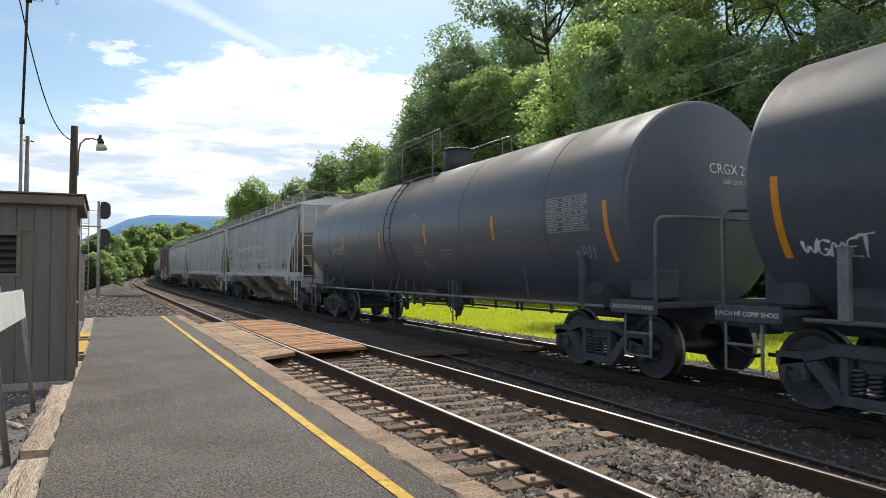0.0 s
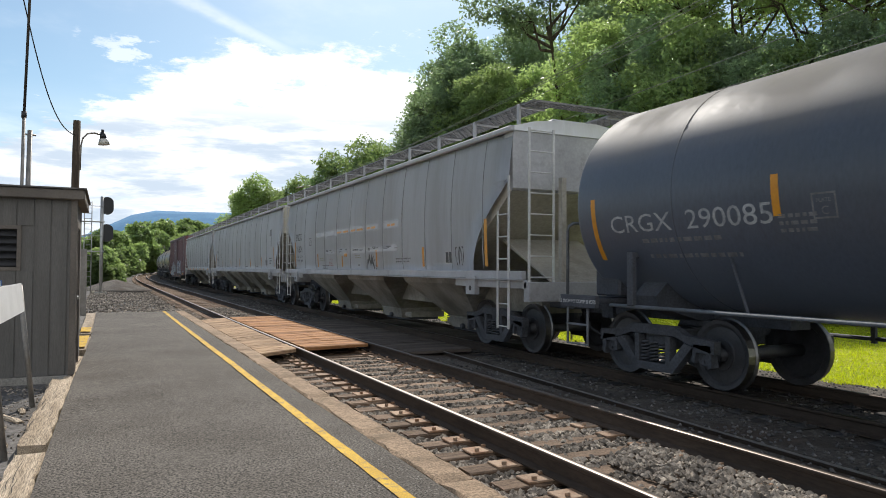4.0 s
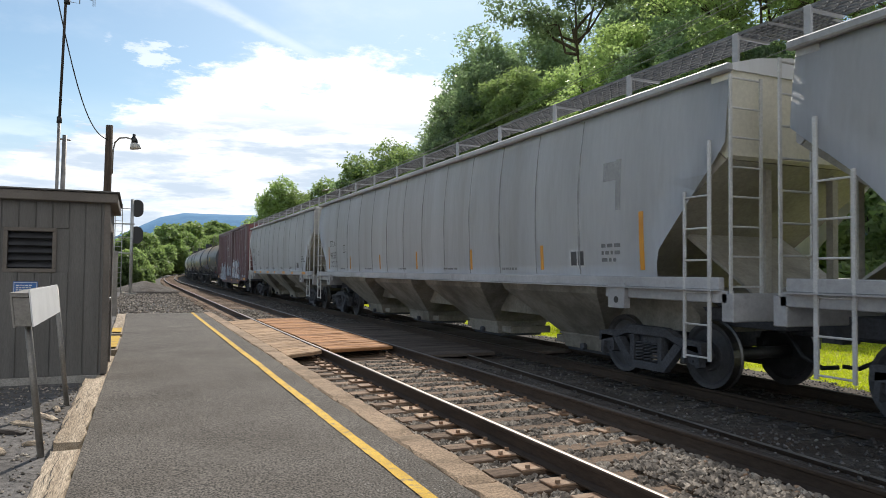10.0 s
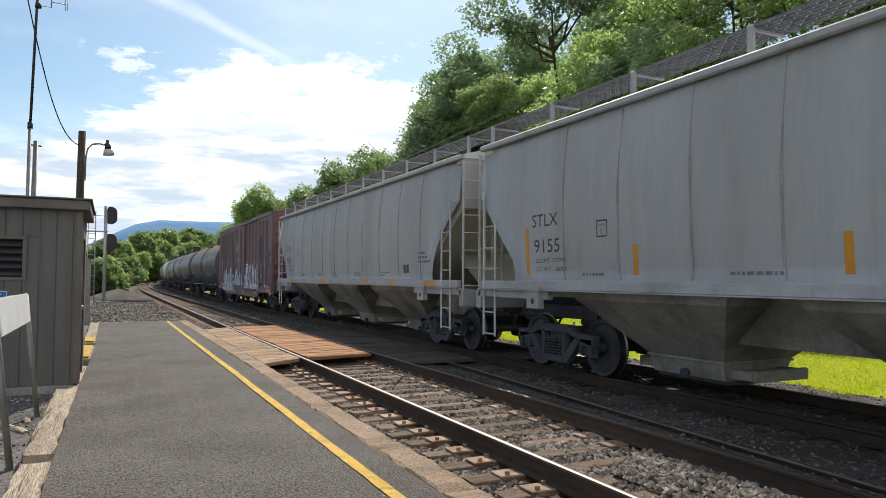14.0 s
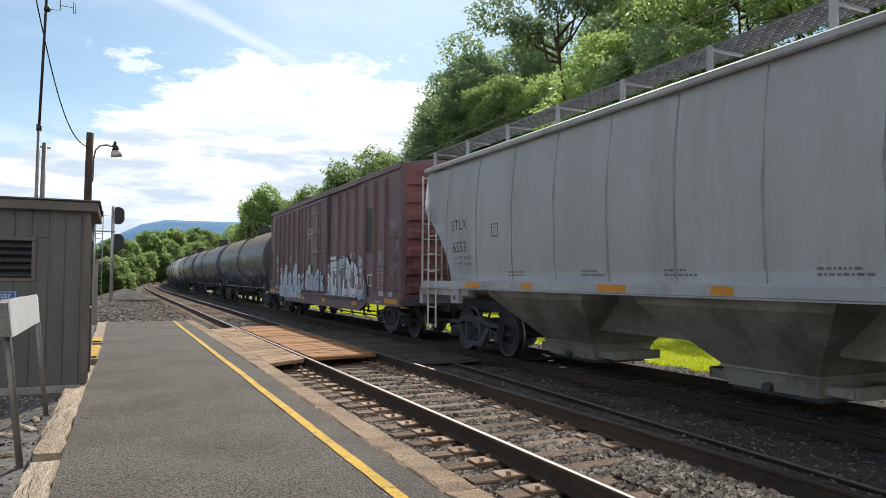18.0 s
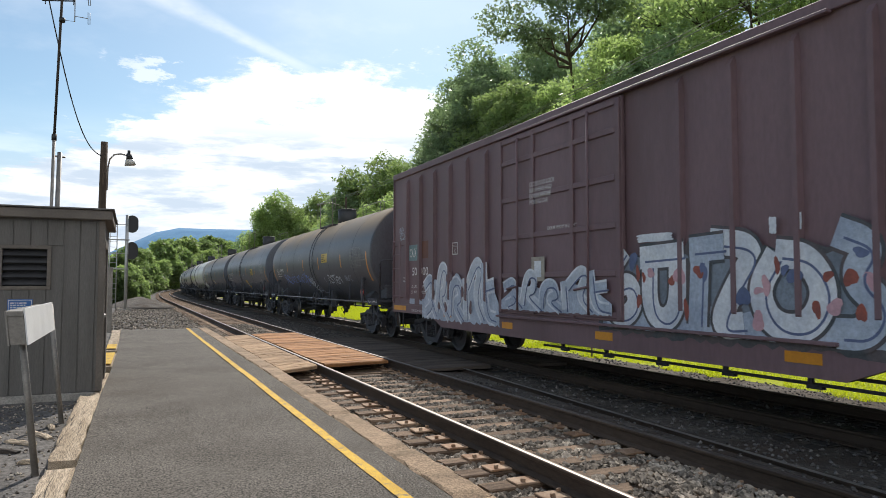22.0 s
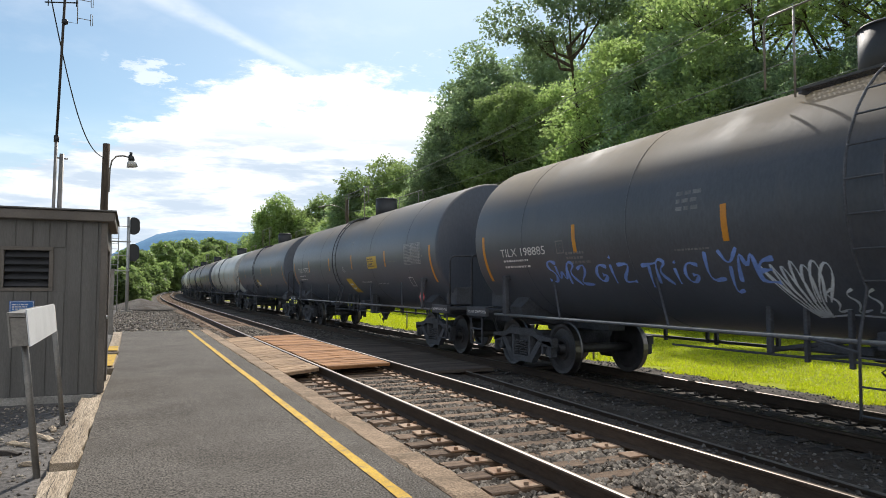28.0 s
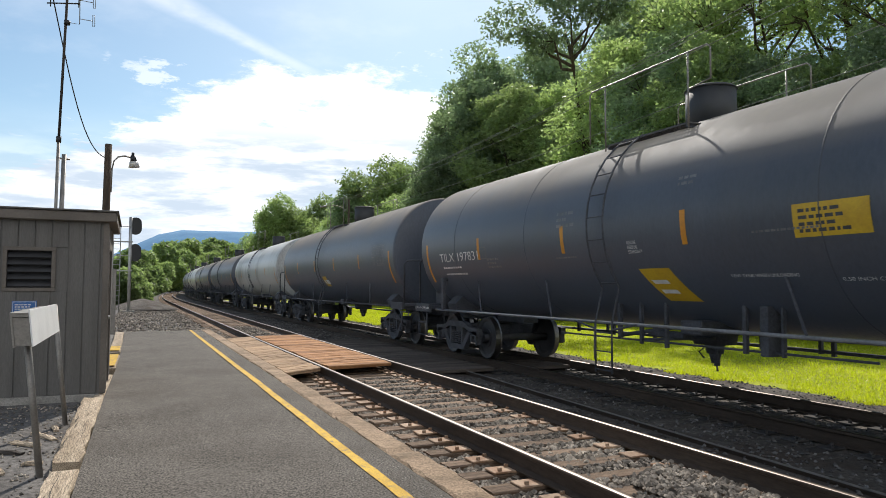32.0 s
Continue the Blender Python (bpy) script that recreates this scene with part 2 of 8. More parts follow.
M_TIMBER = material("weathered_timber", (0.42, 0.34, 0.25), (0.30, 0.235, 0.165), rough=0.9, scale=2, fine=26, vary=0.5, crisp=0.08, bump=0.6, step=0.01, stretch=(5, 0.35, 5), rand=0.15, dirt=(0.09, 0.065, 0.045), dirt_scale=3.0, dirt_at=(0.58, 0.72))
M_PLANK = material("crossing_plank", (0.40, 0.20, 0.085), (0.29, 0.135, 0.055), rough=0.85, scale=2, fine=22, vary=0.4, bump=0.5, step=0.008, stretch=(0.4, 5, 5), rand=0.25, dirt=(0.11, 0.07, 0.045), dirt_scale=2, dirt_at=(0.55, 0.75))
M_PLANK_PALE = material("crossing_plank_pale", (0.41, 0.28, 0.17), (0.31, 0.20, 0.118), rough=0.88, scale=2, fine=22, vary=0.4, bump=0.5, step=0.008, stretch=(0.4, 5, 5), rand=0.2, dirt=(0.12, 0.085, 0.06), dirt_scale=2, dirt_at=(0.55, 0.75))
M_TIE = material("sleeper_wood", (0.23, 0.162, 0.112), (0.14, 0.095, 0.066), rough=0.9, scale=2, fine=24, vary=0.5, crisp=0.06, bump=0.6, step=0.01, stretch=(0.5, 6, 6), rand=0.35, dirt=(0.30, 0.225, 0.165), dirt_scale=1.6, dirt_at=(0.55, 0.8))
M_PLATE = material("rusty_plate", (0.36, 0.255, 0.175), (0.24, 0.14, 0.083), rough=0.8, metal=0.0, scale=5, fine=60, vary=0.3, rand=0.2)
# far-track darks: soot plus the train's shade, both mixed into the colour
M_SHADESOOT = material("sooty_shaded_plate", (0.075, 0.070, 0.066), (0.05, 0.047, 0.045), rough=0.85, scale=4, fine=50, vary=0.3, rand=0.2)
M_SHADETIE = material("sooty_shaded_sleeper", (0.085, 0.074, 0.066), (0.055, 0.049, 0.044), rough=0.9, scale=2, fine=24, vary=0.4, bump=0.6, step=0.01, stretch=(0.5, 6, 6), rand=0.3)
M_SHADESTONE = material("sooty_shaded_stone", (0.15, 0.142, 0.135), (0.085, 0.08, 0.076), rough=0.9, scale=3, fine=35, vary=0.25, island=0.5, bump=0.3)
M_RAIL = material("rail_steel_side", (0.085, 0.063, 0.048), (0.055, 0.042, 0.033), rough=0.8, metal=0.2, scale=2, fine=40, vary=0.3, stretch=(1, 0.2, 1))
M_RAILTOP = material("rail_steel_head", (0.145, 0.12, 0.10), (0.095, 0.078, 0.066), rough=0.44, metal=1.0, scale=2, fine=30, vary=0.1, bump=0.05, step=0.001, stretch=(8, 0.1, 1))
M_BALLAST = material("ballast_bed", (0.125, 0.11, 0.095), (0.07, 0.062, 0.054), rough=0.95, scale=1.2, fine=22, vary=0.6, bump=1.0, step=0.03, dirt=(0.09, 0.065, 0.05), dirt_scale=0.6)
M_STONE = material("ballast_stone", (0.36, 0.31, 0.25), (0.15, 0.128, 0.105), rough=0.9, scale=3, fine=35, vary=0.25, island=0.65, bump=0.3)
M_DIRT = material("gravel_yard", (0.165, 0.155, 0.145), (0.11, 0.10, 0.093), rough=0.95, scale=0.8, fine=18, vary=0.55, bump=1.0, step=0.03, dirt=(0.10, 0.095, 0.09), dirt_scale=0.4)
M_GRASSG = material("grass_soil", (0.34, 0.37, 0.02), (0.25, 0.29, 0.018), rough=0.95, scale=0.35, fine=6, vary=0.35, bump=0.8, step=0.04, dirt=(0.20, 0.22, 0.03), dirt_scale=0.12)
M_GRASS = leaf_material("grass_blades", (0.30, 0.36, 0.012), (0.44, 0.48, 0.02), 0.5, (0.46, 0.52, 0.015))
M_LEAF_A = leaf_material("leaves_dark", (0.13, 0.175, 0.12), (0.205, 0.26, 0.165), 0.6, (0.245, 0.345, 0.155))
M_LEAF_B = leaf_material("leaves_bright", (0.15, 0.205, 0.10), (0.23, 0.295, 0.13), 0.6, (0.32, 0.43, 0.14))
M_LEAF_C = leaf_material("leaves_sunny", (0.105, 0.15, 0.07), (0.165, 0.215, 0.085), 0.6, (0.19, 0.27, 0.085))
M_BARK = material("bark", (0.10, 0.08, 0.062), (0.055, 0.043, 0.034), rough=0.95, scale=3, fine=20, vary=0.4, bump=0.8, step=0.03, stretch=(3, 3, 0.4))
M_SIDING = material("shed_siding", (0.150, 0.142, 0.132), (0.126, 0.119, 0.110), rough=0.75, scale=1.0, fine=30, vary=0.2, bump=0.35, step=0.005, stretch=(7, 7, 0.5), dirt=(0.115, 0.10, 0.083), dirt_scale=0.8, dirt_at=(0.58, 0.8))
M_TRIM = material("shed_trim", (0.15, 0.128, 0.108), (0.12, 0.102, 0.085), rough=0.7, scale=2, fine=40, vary=0.2)
M_LOUVRE = material("louvre_metal", (0.05, 0.05, 0.053), (0.036, 0.036, 0.038), rough=0.55, metal=0.3, scale=3, fine=40, vary=0.2)
M_CONC = material("pale_concrete", (0.33, 0.31, 0.28), (0.24, 0.225, 0.20), rough=0.9, scale=1.5, fine=45, vary=0.3, bump=0.4)
M_WHITE = material("white_board", (0.72, 0.72, 0.71), (0.64, 0.64, 0.63), rough=0.55, scale=2, fine=50, vary=0.06, bump=0.1, dirt=(0.45, 0.44, 0.42), dirt_scale=2, dirt_at=(0.62, 0.8))
M_GALV = material("galvanised_post", (0.27, 0.25, 0.225), (0.20, 0.185, 0.165), rough=0.5, metal=0.5, scale=4, fine=60, vary=0.2)
M_DARKPOLE = material("dark_pole", (0.055, 0.045, 0.038), (0.035, 0.03, 0.026), rough=0.8, scale=3, fine=30, vary=0.35, stretch=(4, 4, 0.4))
M_WOODPOLE = material("wood_pole", (0.095, 0.07, 0.05), (0.055, 0.042, 0.032), rough=0.9, scale=3, fine=26, vary=0.4, bump=0.5, stretch=(5, 5, 0.3))
M_WIRE = material("cable_black", (0.018, 0.018, 0.018), rough=0.6, bump=0)
M_WIREPALE = material("cable_pale", (0.24, 0.24, 0.235), rough=0.8, bump=0)
M_SIGNAL = material("signal_black", (0.016, 0.016, 0.017), rough=0.5, bump=0.05)
M_ALUM = material("signal_aluminium", (0.42, 0.42, 0.41), (0.33, 0.33, 0.32), rough=0.45, metal=0.6, vary=0.1)
M_BLUE = material("blue_sign", (0.035, 0.13, 0.36), (0.03, 0.11, 0.31), rough=0.4, vary=0.05, bump=0)
M_GLASSY = material("lamp_glass", (0.55, 0.53, 0.48), rough=0.2, vary=0.1, bump=0)
# distance haze is painted in: the ridge's base colour is already blue
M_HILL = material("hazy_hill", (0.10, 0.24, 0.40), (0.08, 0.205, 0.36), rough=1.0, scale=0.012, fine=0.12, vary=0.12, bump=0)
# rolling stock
M_TANK = material("tank_black", (0.072, 0.085, 0.112), (0.057, 0.068, 0.090), sunlit_dust=(0.35, 0.305, 0.26), rough=0.40, chalk=1.0, spec=0.5, scale=0.5, fine=25, vary=0.14, bump=0.05, stretch=(1, 1, 0.35), rand=0.12, dirt=(0.098, 0.104, 0.120), dirt_scale=0.5, dirt_at=(0.5, 0.85))
M_TANKRUST = material("tank_black_rusty", (0.075, 0.083, 0.102), (0.060, 0.067, 0.083), sunlit_dust=(0.42, 0.33, 0.235), rough=0.44, chalk=1.0, spec=0.45, scale=0.5, fine=25, vary=0.18, bump=0.06, stretch=(1, 1, 0.4), rand=0.08, dirt=(0.105, 0.10, 0.10), dirt_scale=0.8, dirt_at=(0.55, 0.85))
M_TANKGREY = material("tank_grey", (0.46, 0.47, 0.46), (0.38, 0.39, 0.38), sunlit_dust=(0.55, 0.55, 0.53), rough=0.35, scale=0.5, fine=25, vary=0.14, bump=0.05, stretch=(1, 1, 0.35), dirt=(0.08, 0.075, 0.07), dirt_scale=0.5)
M_UNDER = material("underframe_black", (0.085, 0.090, 0.104), (0.062, 0.066, 0.076), rough=0.75, scale=2, fine=30, vary=0.3, dirt=(0.08, 0.078, 0.076), dirt_scale=1.5, dirt_at=(0.55, 0.8))
M_STEELGREY = material("weathered_grey_steel", (0.17, 0.18, 0.195), (0.12, 0.126, 0.136), rough=0.65, scale=3, fine=35, vary=0.25)
M_TRUCK = material("bogie_steel", (0.082, 0.086, 0.096), (0.058, 0.061, 0.068), rough=0.8, scale=3, fine=30, vary=0.35, dirt=(0.085, 0.08, 0.076), dirt_scale=2, dirt_at=(0.55, 0.8))
M_WHEEL = material("wheel_steel", (0.085, 0.085, 0.09), (0.06, 0.06, 0.063), rough=0.6, metal=0.5, scale=3, fine=30, vary=0.25)
M_TREAD = material("wheel_tread", (0.22, 0.21, 0.20), rough=0.4, metal=1.0, bump=0.02)
M_HOPPER = material("hopper_grey", (0.69, 0.70, 0.72), (0.60, 0.605, 0.615), rough=0.55, scale=0.35, fine=9, vary=0.05, bump=0.04, stretch=(1, 1.6, 0.25), rand=0.05, dirt=(0.47, 0.46, 0.445), dirt_scale=0.9, dirt_at=(0.50, 0.8))
M_HOPPERSILL = material("hopper_sill_grey", (0.42, 0.42, 0.43), (0.33, 0.33, 0.335), rough=0.6, scale=1, fine=20, vary=0.12, dirt=(0.14, 0.13, 0.12), dirt_scale=1.4, dirt_at=(0.55, 0.8))
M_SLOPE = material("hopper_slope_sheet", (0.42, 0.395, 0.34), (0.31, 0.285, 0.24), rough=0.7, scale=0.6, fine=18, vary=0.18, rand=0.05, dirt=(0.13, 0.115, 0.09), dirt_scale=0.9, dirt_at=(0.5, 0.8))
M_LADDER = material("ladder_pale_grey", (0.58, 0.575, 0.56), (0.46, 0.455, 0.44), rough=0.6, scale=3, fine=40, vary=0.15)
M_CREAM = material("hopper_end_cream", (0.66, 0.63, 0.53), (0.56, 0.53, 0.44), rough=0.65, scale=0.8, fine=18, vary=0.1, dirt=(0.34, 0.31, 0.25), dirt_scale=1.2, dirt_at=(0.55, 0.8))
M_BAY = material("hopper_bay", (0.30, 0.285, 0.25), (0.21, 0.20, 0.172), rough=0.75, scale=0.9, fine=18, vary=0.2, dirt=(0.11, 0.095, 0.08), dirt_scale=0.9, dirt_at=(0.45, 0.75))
# far planks: the train's shade put into the wood colour; cracks share it
M_SHADE_CRACK = material("shaded_plank_and_crack", (0.115, 0.095, 0.08), (0.075, 0.062, 0.053), rough=0.9, scale=2, fine=22, vary=0.4, bump=0.5, step=0.008, stretch=(0.4, 5, 5), rand=0.25)
M_WALK = material("walkway_steel", (0.085, 0.08, 0.075), (0.055, 0.052, 0.05), rough=0.6, metal=0.3, scale=4, fine=40, vary=0.2)
M_DOME = material("housing_black", (0.032, 0.034, 0.038), (0.022, 0.024, 0.027), rough=0.6, scale=2, fine=30, vary=0.2)
M_GRATE = material("grating_steel", (0.22, 0.215, 0.205), (0.15, 0.145, 0.14), rough=0.55, metal=0.5, scale=4, fine=40, vary=0.2)
M_SEAM = material("weld_seam", (0.33, 0.33, 0.33), (0.24, 0.24, 0.24), rough=0.7, scale=2, fine=20, vary=0.25)
M_BOX = material("boxcar_brown", (0.165, 0.105, 0.118), (0.13, 0.083, 0.094), rough=0.6, scale=0.5, fine=18, vary=0.14, bump=0.06, stretch=(1, 1, 0.3), dirt=(0.11, 0.065, 0.068), dirt_scale=1.0, dirt_at=(0.52, 0.8))
M_BOXEND = material("boxcar_end_red", (0.20, 0.078, 0.08), (0.14, 0.055, 0.058), rough=0.65, scale=0.6, fine=18, vary=0.18, dirt=(0.05, 0.022, 0.02), dirt_scale=1.0)
M_LETTER = material("white_lettering", (0.72, 0.72, 0.71), (0.58, 0.58, 0.58), rough=0.6, scale=5, fine=40, vary=0.12, bump=0)
M_LETTERDARK = material("black_lettering", (0.035, 0.035, 0.038), (0.06, 0.06, 0.062), rough=0.6, scale=5, fine=40, vary=0.15, bump=0)
M_DIM = material("worn_lettering", (0.40, 0.41, 0.42), (0.27, 0.28, 0.29), rough=0.6, scale=7, fine=40, vary=0.25, bump=0)
M_FAINT = material("faded_lettering", (0.20, 0.20, 0.205), (0.12, 0.12, 0.125), rough=0.6, scale=6, fine=40, vary=0.2, bump=0)
M_REFLECT = material("reflector_yellow", (0.62, 0.27, 0.012), (0.52, 0.21, 0.012), rough=0.45, scale=3, fine=30, vary=0.1, bump=0)
M_PANELY = material("yellow_panel", (0.56, 0.37, 0.02), (0.48, 0.30, 0.02), rough=0.45, scale=3, fine=30, vary=0.1, bump=0)
M_RED = material("red_placard", (0.48, 0.025, 0.03), rough=0.4, vary=0.05, bump=0)
M_GRAFW = material("graffiti_white", (0.66, 0.70, 0.74), (0.48, 0.53, 0.60), rough=0.6, scale=2, fine=20, vary=0.15, bump=0)
M_GRAFB = material("graffiti_blue", (0.115, 0.15, 0.27), (0.08, 0.11, 0.21), rough=0.6, scale=2, fine=20, vary=0.15, bump=0)
M_GRAFL = material("graffiti_pale_blue", (0.42, 0.49, 0.58), (0.30, 0.36, 0.46), rough=0.6, scale=2, fine=20, vary=0.2, bump=0)
M_GRAFK = material("graffiti_black", (0.02, 0.02, 0.025), (0.035, 0.03, 0.035), rough=0.6, bump=0)
M_GRAFPALE = material("graffiti_faded", (0.52, 0.57, 0.62), (0.38, 0.44, 0.52), rough=0.65, scale=2.5, fine=20, vary=0.2, bump=0)
M_OVERSPRAY = material("graffiti_overspray", (0.062, 0.075, 0.085), (0.10, 0.085, 0.09), rough=0.65, scale=3, fine=24, vary=0.25, bump=0)
M_GRAFMID = material("graffiti_slate", (0.20, 0.245, 0.30), (0.14, 0.17, 0.21), rough=0.65, scale=3, fine=24, vary=0.25, bump=0)
M_RUSTSPOT = material("graffiti_rust_red", (0.30, 0.085, 0.06), (0.22, 0.07, 0.055), rough=0.65, scale=5, fine=30, vary=0.2, bump=0)
M_PINK = material("graffiti_pink", (0.55, 0.34, 0.38), (0.46, 0.28, 0.32), rough=0.65, scale=4, fine=30, vary=0.15, bump=0)
M_TEAL = material("teal_patch", (0.16, 0.26, 0.27), (0.13, 0.22, 0.23), rough=0.6, scale=3, fine=30, vary=0.15, bump=0)
M_OXIDE = material("oxide_patch", (0.15, 0.068, 0.045), (0.12, 0.058, 0.042), rough=0.7, scale=3, fine=30, vary=0.15, bump=0)
M_BUFF = material("buffed_paint", (0.50, 0.505, 0.515), (0.42, 0.425, 0.435), rough=0.6, scale=3, fine=14, vary=0.1, bump=0, stretch=(1, 0.4, 3))
M_FADERED = material("faded_red_print", (0.40, 0.22, 0.21), (0.48, 0.33, 0.32), rough=0.65, scale=5, fine=30, vary=0.15, bump=0)
M_FADEOLIVE = material("faded_olive_print", (0.36, 0.34, 0.22), (0.44, 0.42, 0.31), rough=0.65, scale=5, fine=30, vary=0.15, bump=0)
M_TABLE = material("table_print", (0.34, 0.34, 0.345), (0.25, 0.25, 0.255), rough=0.6, scale=5, fine=40, vary=0.15, bump=0)
M_SPRAYBLUE = material("spray_blue", (0.20, 0.32, 0.72), (0.15, 0.25, 0.58), rough=0.6, scale=3, fine=20, vary=0.15, bump=0)

# ---------------------------------------------------------------- mesh helpers
def box(bm, x0, x1, y0, y1, z0, z1, bevel=0.0):
    vs = [bm.verts.new((x, y, z)) for z in (z0, z1) for y in (y0, y1) for x in (x0, x1)]
    for f in ((0, 2, 3, 1), (4, 5, 7, 6), (0, 1, 5, 4), (2, 6, 7, 3), (0, 4, 6, 2), (1, 3, 7, 5)):
        bm.faces.new([vs[i] for i in f])
    if bevel:
        es = {e for v in vs for e in v.link_edges}
        bmesh.ops.bevel(bm, geom=list(es), offset=bevel, segments=1, affect="EDGES")
    return bm


def tube(bm, p, q, r, n=8, r2=None):
    p, q = Vector(p), Vector(q)
    d = (q - p).normalized()
    a = d.orthogonal().normalized()
    b = d.cross(a)
    r2 = r if r2 is None else r2
    A = [bm.verts.new(p + (a * math.cos(2 * math.pi * i / n) + b * math.sin(2 * math.pi * i / n)) * r) for i in range(n)]
    B = [bm.verts.new(q + (a * math.cos(2 * math.pi * i / n) + b * math.sin(2 * math.pi * i / n)) * r2) for i in range(n)]
    for i in range(n):
        f = bm.faces.new((A[i], A[(i + 1) % n], B[(i + 1) % n], B[i]))
        f.smooth = n > 6
    bm.faces.new(A[::-1])
    bm.faces.new(B)
    return bm


def chain(bm, pts, r, n=6):
    """A bent round bar through the points."""
    rings = []
    pts = [Vector(p) for p in pts]
    for i, p in enumerate(pts):
        d = (pts[min(i + 1, len(pts) - 1)] - pts[max(i - 1, 0)]).normalized()
        a = d.cross(Vector((0.31, 0.2, 0.93)))
        a = a.normalized() if a.length > 1e-3 else d.orthogonal().normalized()
        b = d.cross(a)
        rings.append([bm.verts.new(p + (a * math.cos(2 * math.pi * k / n) + b * math.sin(2 * math.pi * k / n)) * r) for k in range(n)])
    for A, B in zip(rings, rings[1:]):
        for k in range(n):
            bm.faces.new((A[k], A[(k + 1) % n], B[(k + 1) % n], B[k])).smooth = True
    bm.faces.new(rings[0][::-1])
    bm.faces.new(rings[-1])
    return bm


def prism(bm, outline, axis, a, b):
    """A polygon in the two axes other than axis, drawn out from a to b."""
    def at(u, v, w):
        return {"x": (w, u, v), "y": (u, w, v), "z": (u, v, w)}[axis]
    A = [bm.verts.new(at(u, v, a)) for u, v in outline]
    B = [bm.verts.new(at(u, v, b)) for u, v in outline]
    n = len(outline)
    bm.faces.new(A)
    bm.faces.new(B[::-1])
    for i in range(n):
        bm.faces.new((A[i], B[i], B[(i + 1) % n], A[(i + 1) % n]))
    return bm


def loft(bm, rings, smooth=True, cap=True):
    R = [[bm.verts.new(p) for p in ring] for ring in rings]
    n = len(R[0])
    for A, B in zip(R, R[1:]):
        for k in range(n):
            bm.faces.new((A[k], A[(k + 1) % n], B[(k + 1) % n], B[k])).smooth = smooth
    if cap:
        bm.faces.new(R[0][::-1])
        bm.faces.new(R[-1])
    return bm


def finish(bm):
    bmesh.ops.recalc_face_normals(bm, faces=bm.faces)
    me = bpy.data.meshes.new("mesh")
    bm.to_mesh(me)
    bm.free()
    return me


def part(name, bm, mat, parent=None, label=""):
    """Links a bmesh (or a mesh) as one object, under its thing or part."""
    me = finish(bm) if isinstance(bm, bmesh.types.BMesh) else bm
    me.name = name
    if mat and not me.materials:
        for one in (mat if isinstance(mat, (list, tuple)) else (mat,)):
            me.materials.append(one)
    ob = new(name, me)
    if parent:
        ob.parent = parent
    if label:
        tagged(ob, label)
    return ob


def B():
    return bmesh.new()


def empty(name, m=None):
    ob = new(name)
    ob.empty_display_size = 0.2
    if m is not None:
        ob.matrix_basis = m
    return ob


FONT_CACHE = {}


def letters(text, height, width=1.0):
    """Flat letters as a mesh in x, y; height is that of a capital."""
    key = (text, height, width)
    if key not in FONT_CACHE:
        cu = bpy.data.curves.new("t", "FONT")
        cu.body, cu.size, cu.resolution_u = text, height / 0.70, 3
        cu.space_line = 0.95
        ob = bpy.data.objects.new("t", cu)
        scene.collection.objects.link(ob)
        me = bpy.data.meshes.new_from_object(ob.evaluated_get(bpy.context.evaluated_depsgraph_get()))
        bpy.data.objects.remove(ob)
        FONT_CACHE[key] = ([(v.co.x * width, v.co.y) for v in me.vertices], [tuple(p.vertices) for p in me.polygons])
        bpy.data.meshes.remove(me)
    return FONT_CACHE[key]


def flat_mesh(verts, faces, place):
    me = bpy.data.meshes.new("mesh")
    me.from_pydata([place(u, v) for u, v in verts], [], faces)
    me.update()
    return me


def bars(rng, width, height, rows, fill=0.9):
    """Unreadable writing: rows of short bars, as vertices and faces in x, y."""
    V, F = [], []
    step = height / rows
    for i in range(rows):
        x = 0.0
        y = height - (i + 0.8) * step
        end = width * rng.uniform(0.6, 1.0) * fill
        while x < end:
            w = rng.uniform(0.25, 0.9) * step * 1.6
            k = len(V)
            V += [(x, y), (x + w, y), (x + w, y + step * 0.52), (x, y + step * 0.52)]
            F.append((k, k + 1, k + 2, k + 3))
            x += w + step * 0.35
    return V, F


def ribbon(pts, w, even=False):
    """A brush stroke through 2D points, as vertices and faces."""
    V, F = [], []
    for i, (x, y) in enumerate(pts):
        x0, y0 = pts[max(i - 1, 0)]
        x1, y1 = pts[min(i + 1, len(pts) - 1)]
        d = math.hypot(x1 - x0, y1 - y0) or 1
        nx, ny = -(y1 - y0) / d * w / 2, (x1 - x0) / d * w / 2
        k = 1.0 if even else 0.75 + 0.35 * math.sin(i * 0.9)
        V += [(x + nx * k, y + ny * k), (x - nx * k, y - ny * k)]
        if i:
            a = 2 * i
            F.append((a - 2, a - 1, a + 1, a))
    return V, F

# ---------------------------------------------------------------- the line of the tracks
T1, T2, Z2 = 4.0, 8.0, -0.10          # centre lines; the far track lies lower
CURVE_Y, CURVE_R = 70.0, 1200.0       # where the line begins to bend to the right, and its radius
HALF = 0.7525                          # half the distance between rail heads


def on_line(x, c):
    """Place and heading (radians, to the right) on the line at offset x, distance c along it."""
    if c <= CURVE_Y:
        return x, c, 0.0
    a = (c - CURVE_Y) / CURVE_R
    r = CURVE_R - x
    return CURVE_R - r * math.cos(a), CURVE_Y + r * math.sin(a), a


def bend(y):
    return max(0.0, y - CURVE_Y) ** 2 / (2 * CURVE_R)


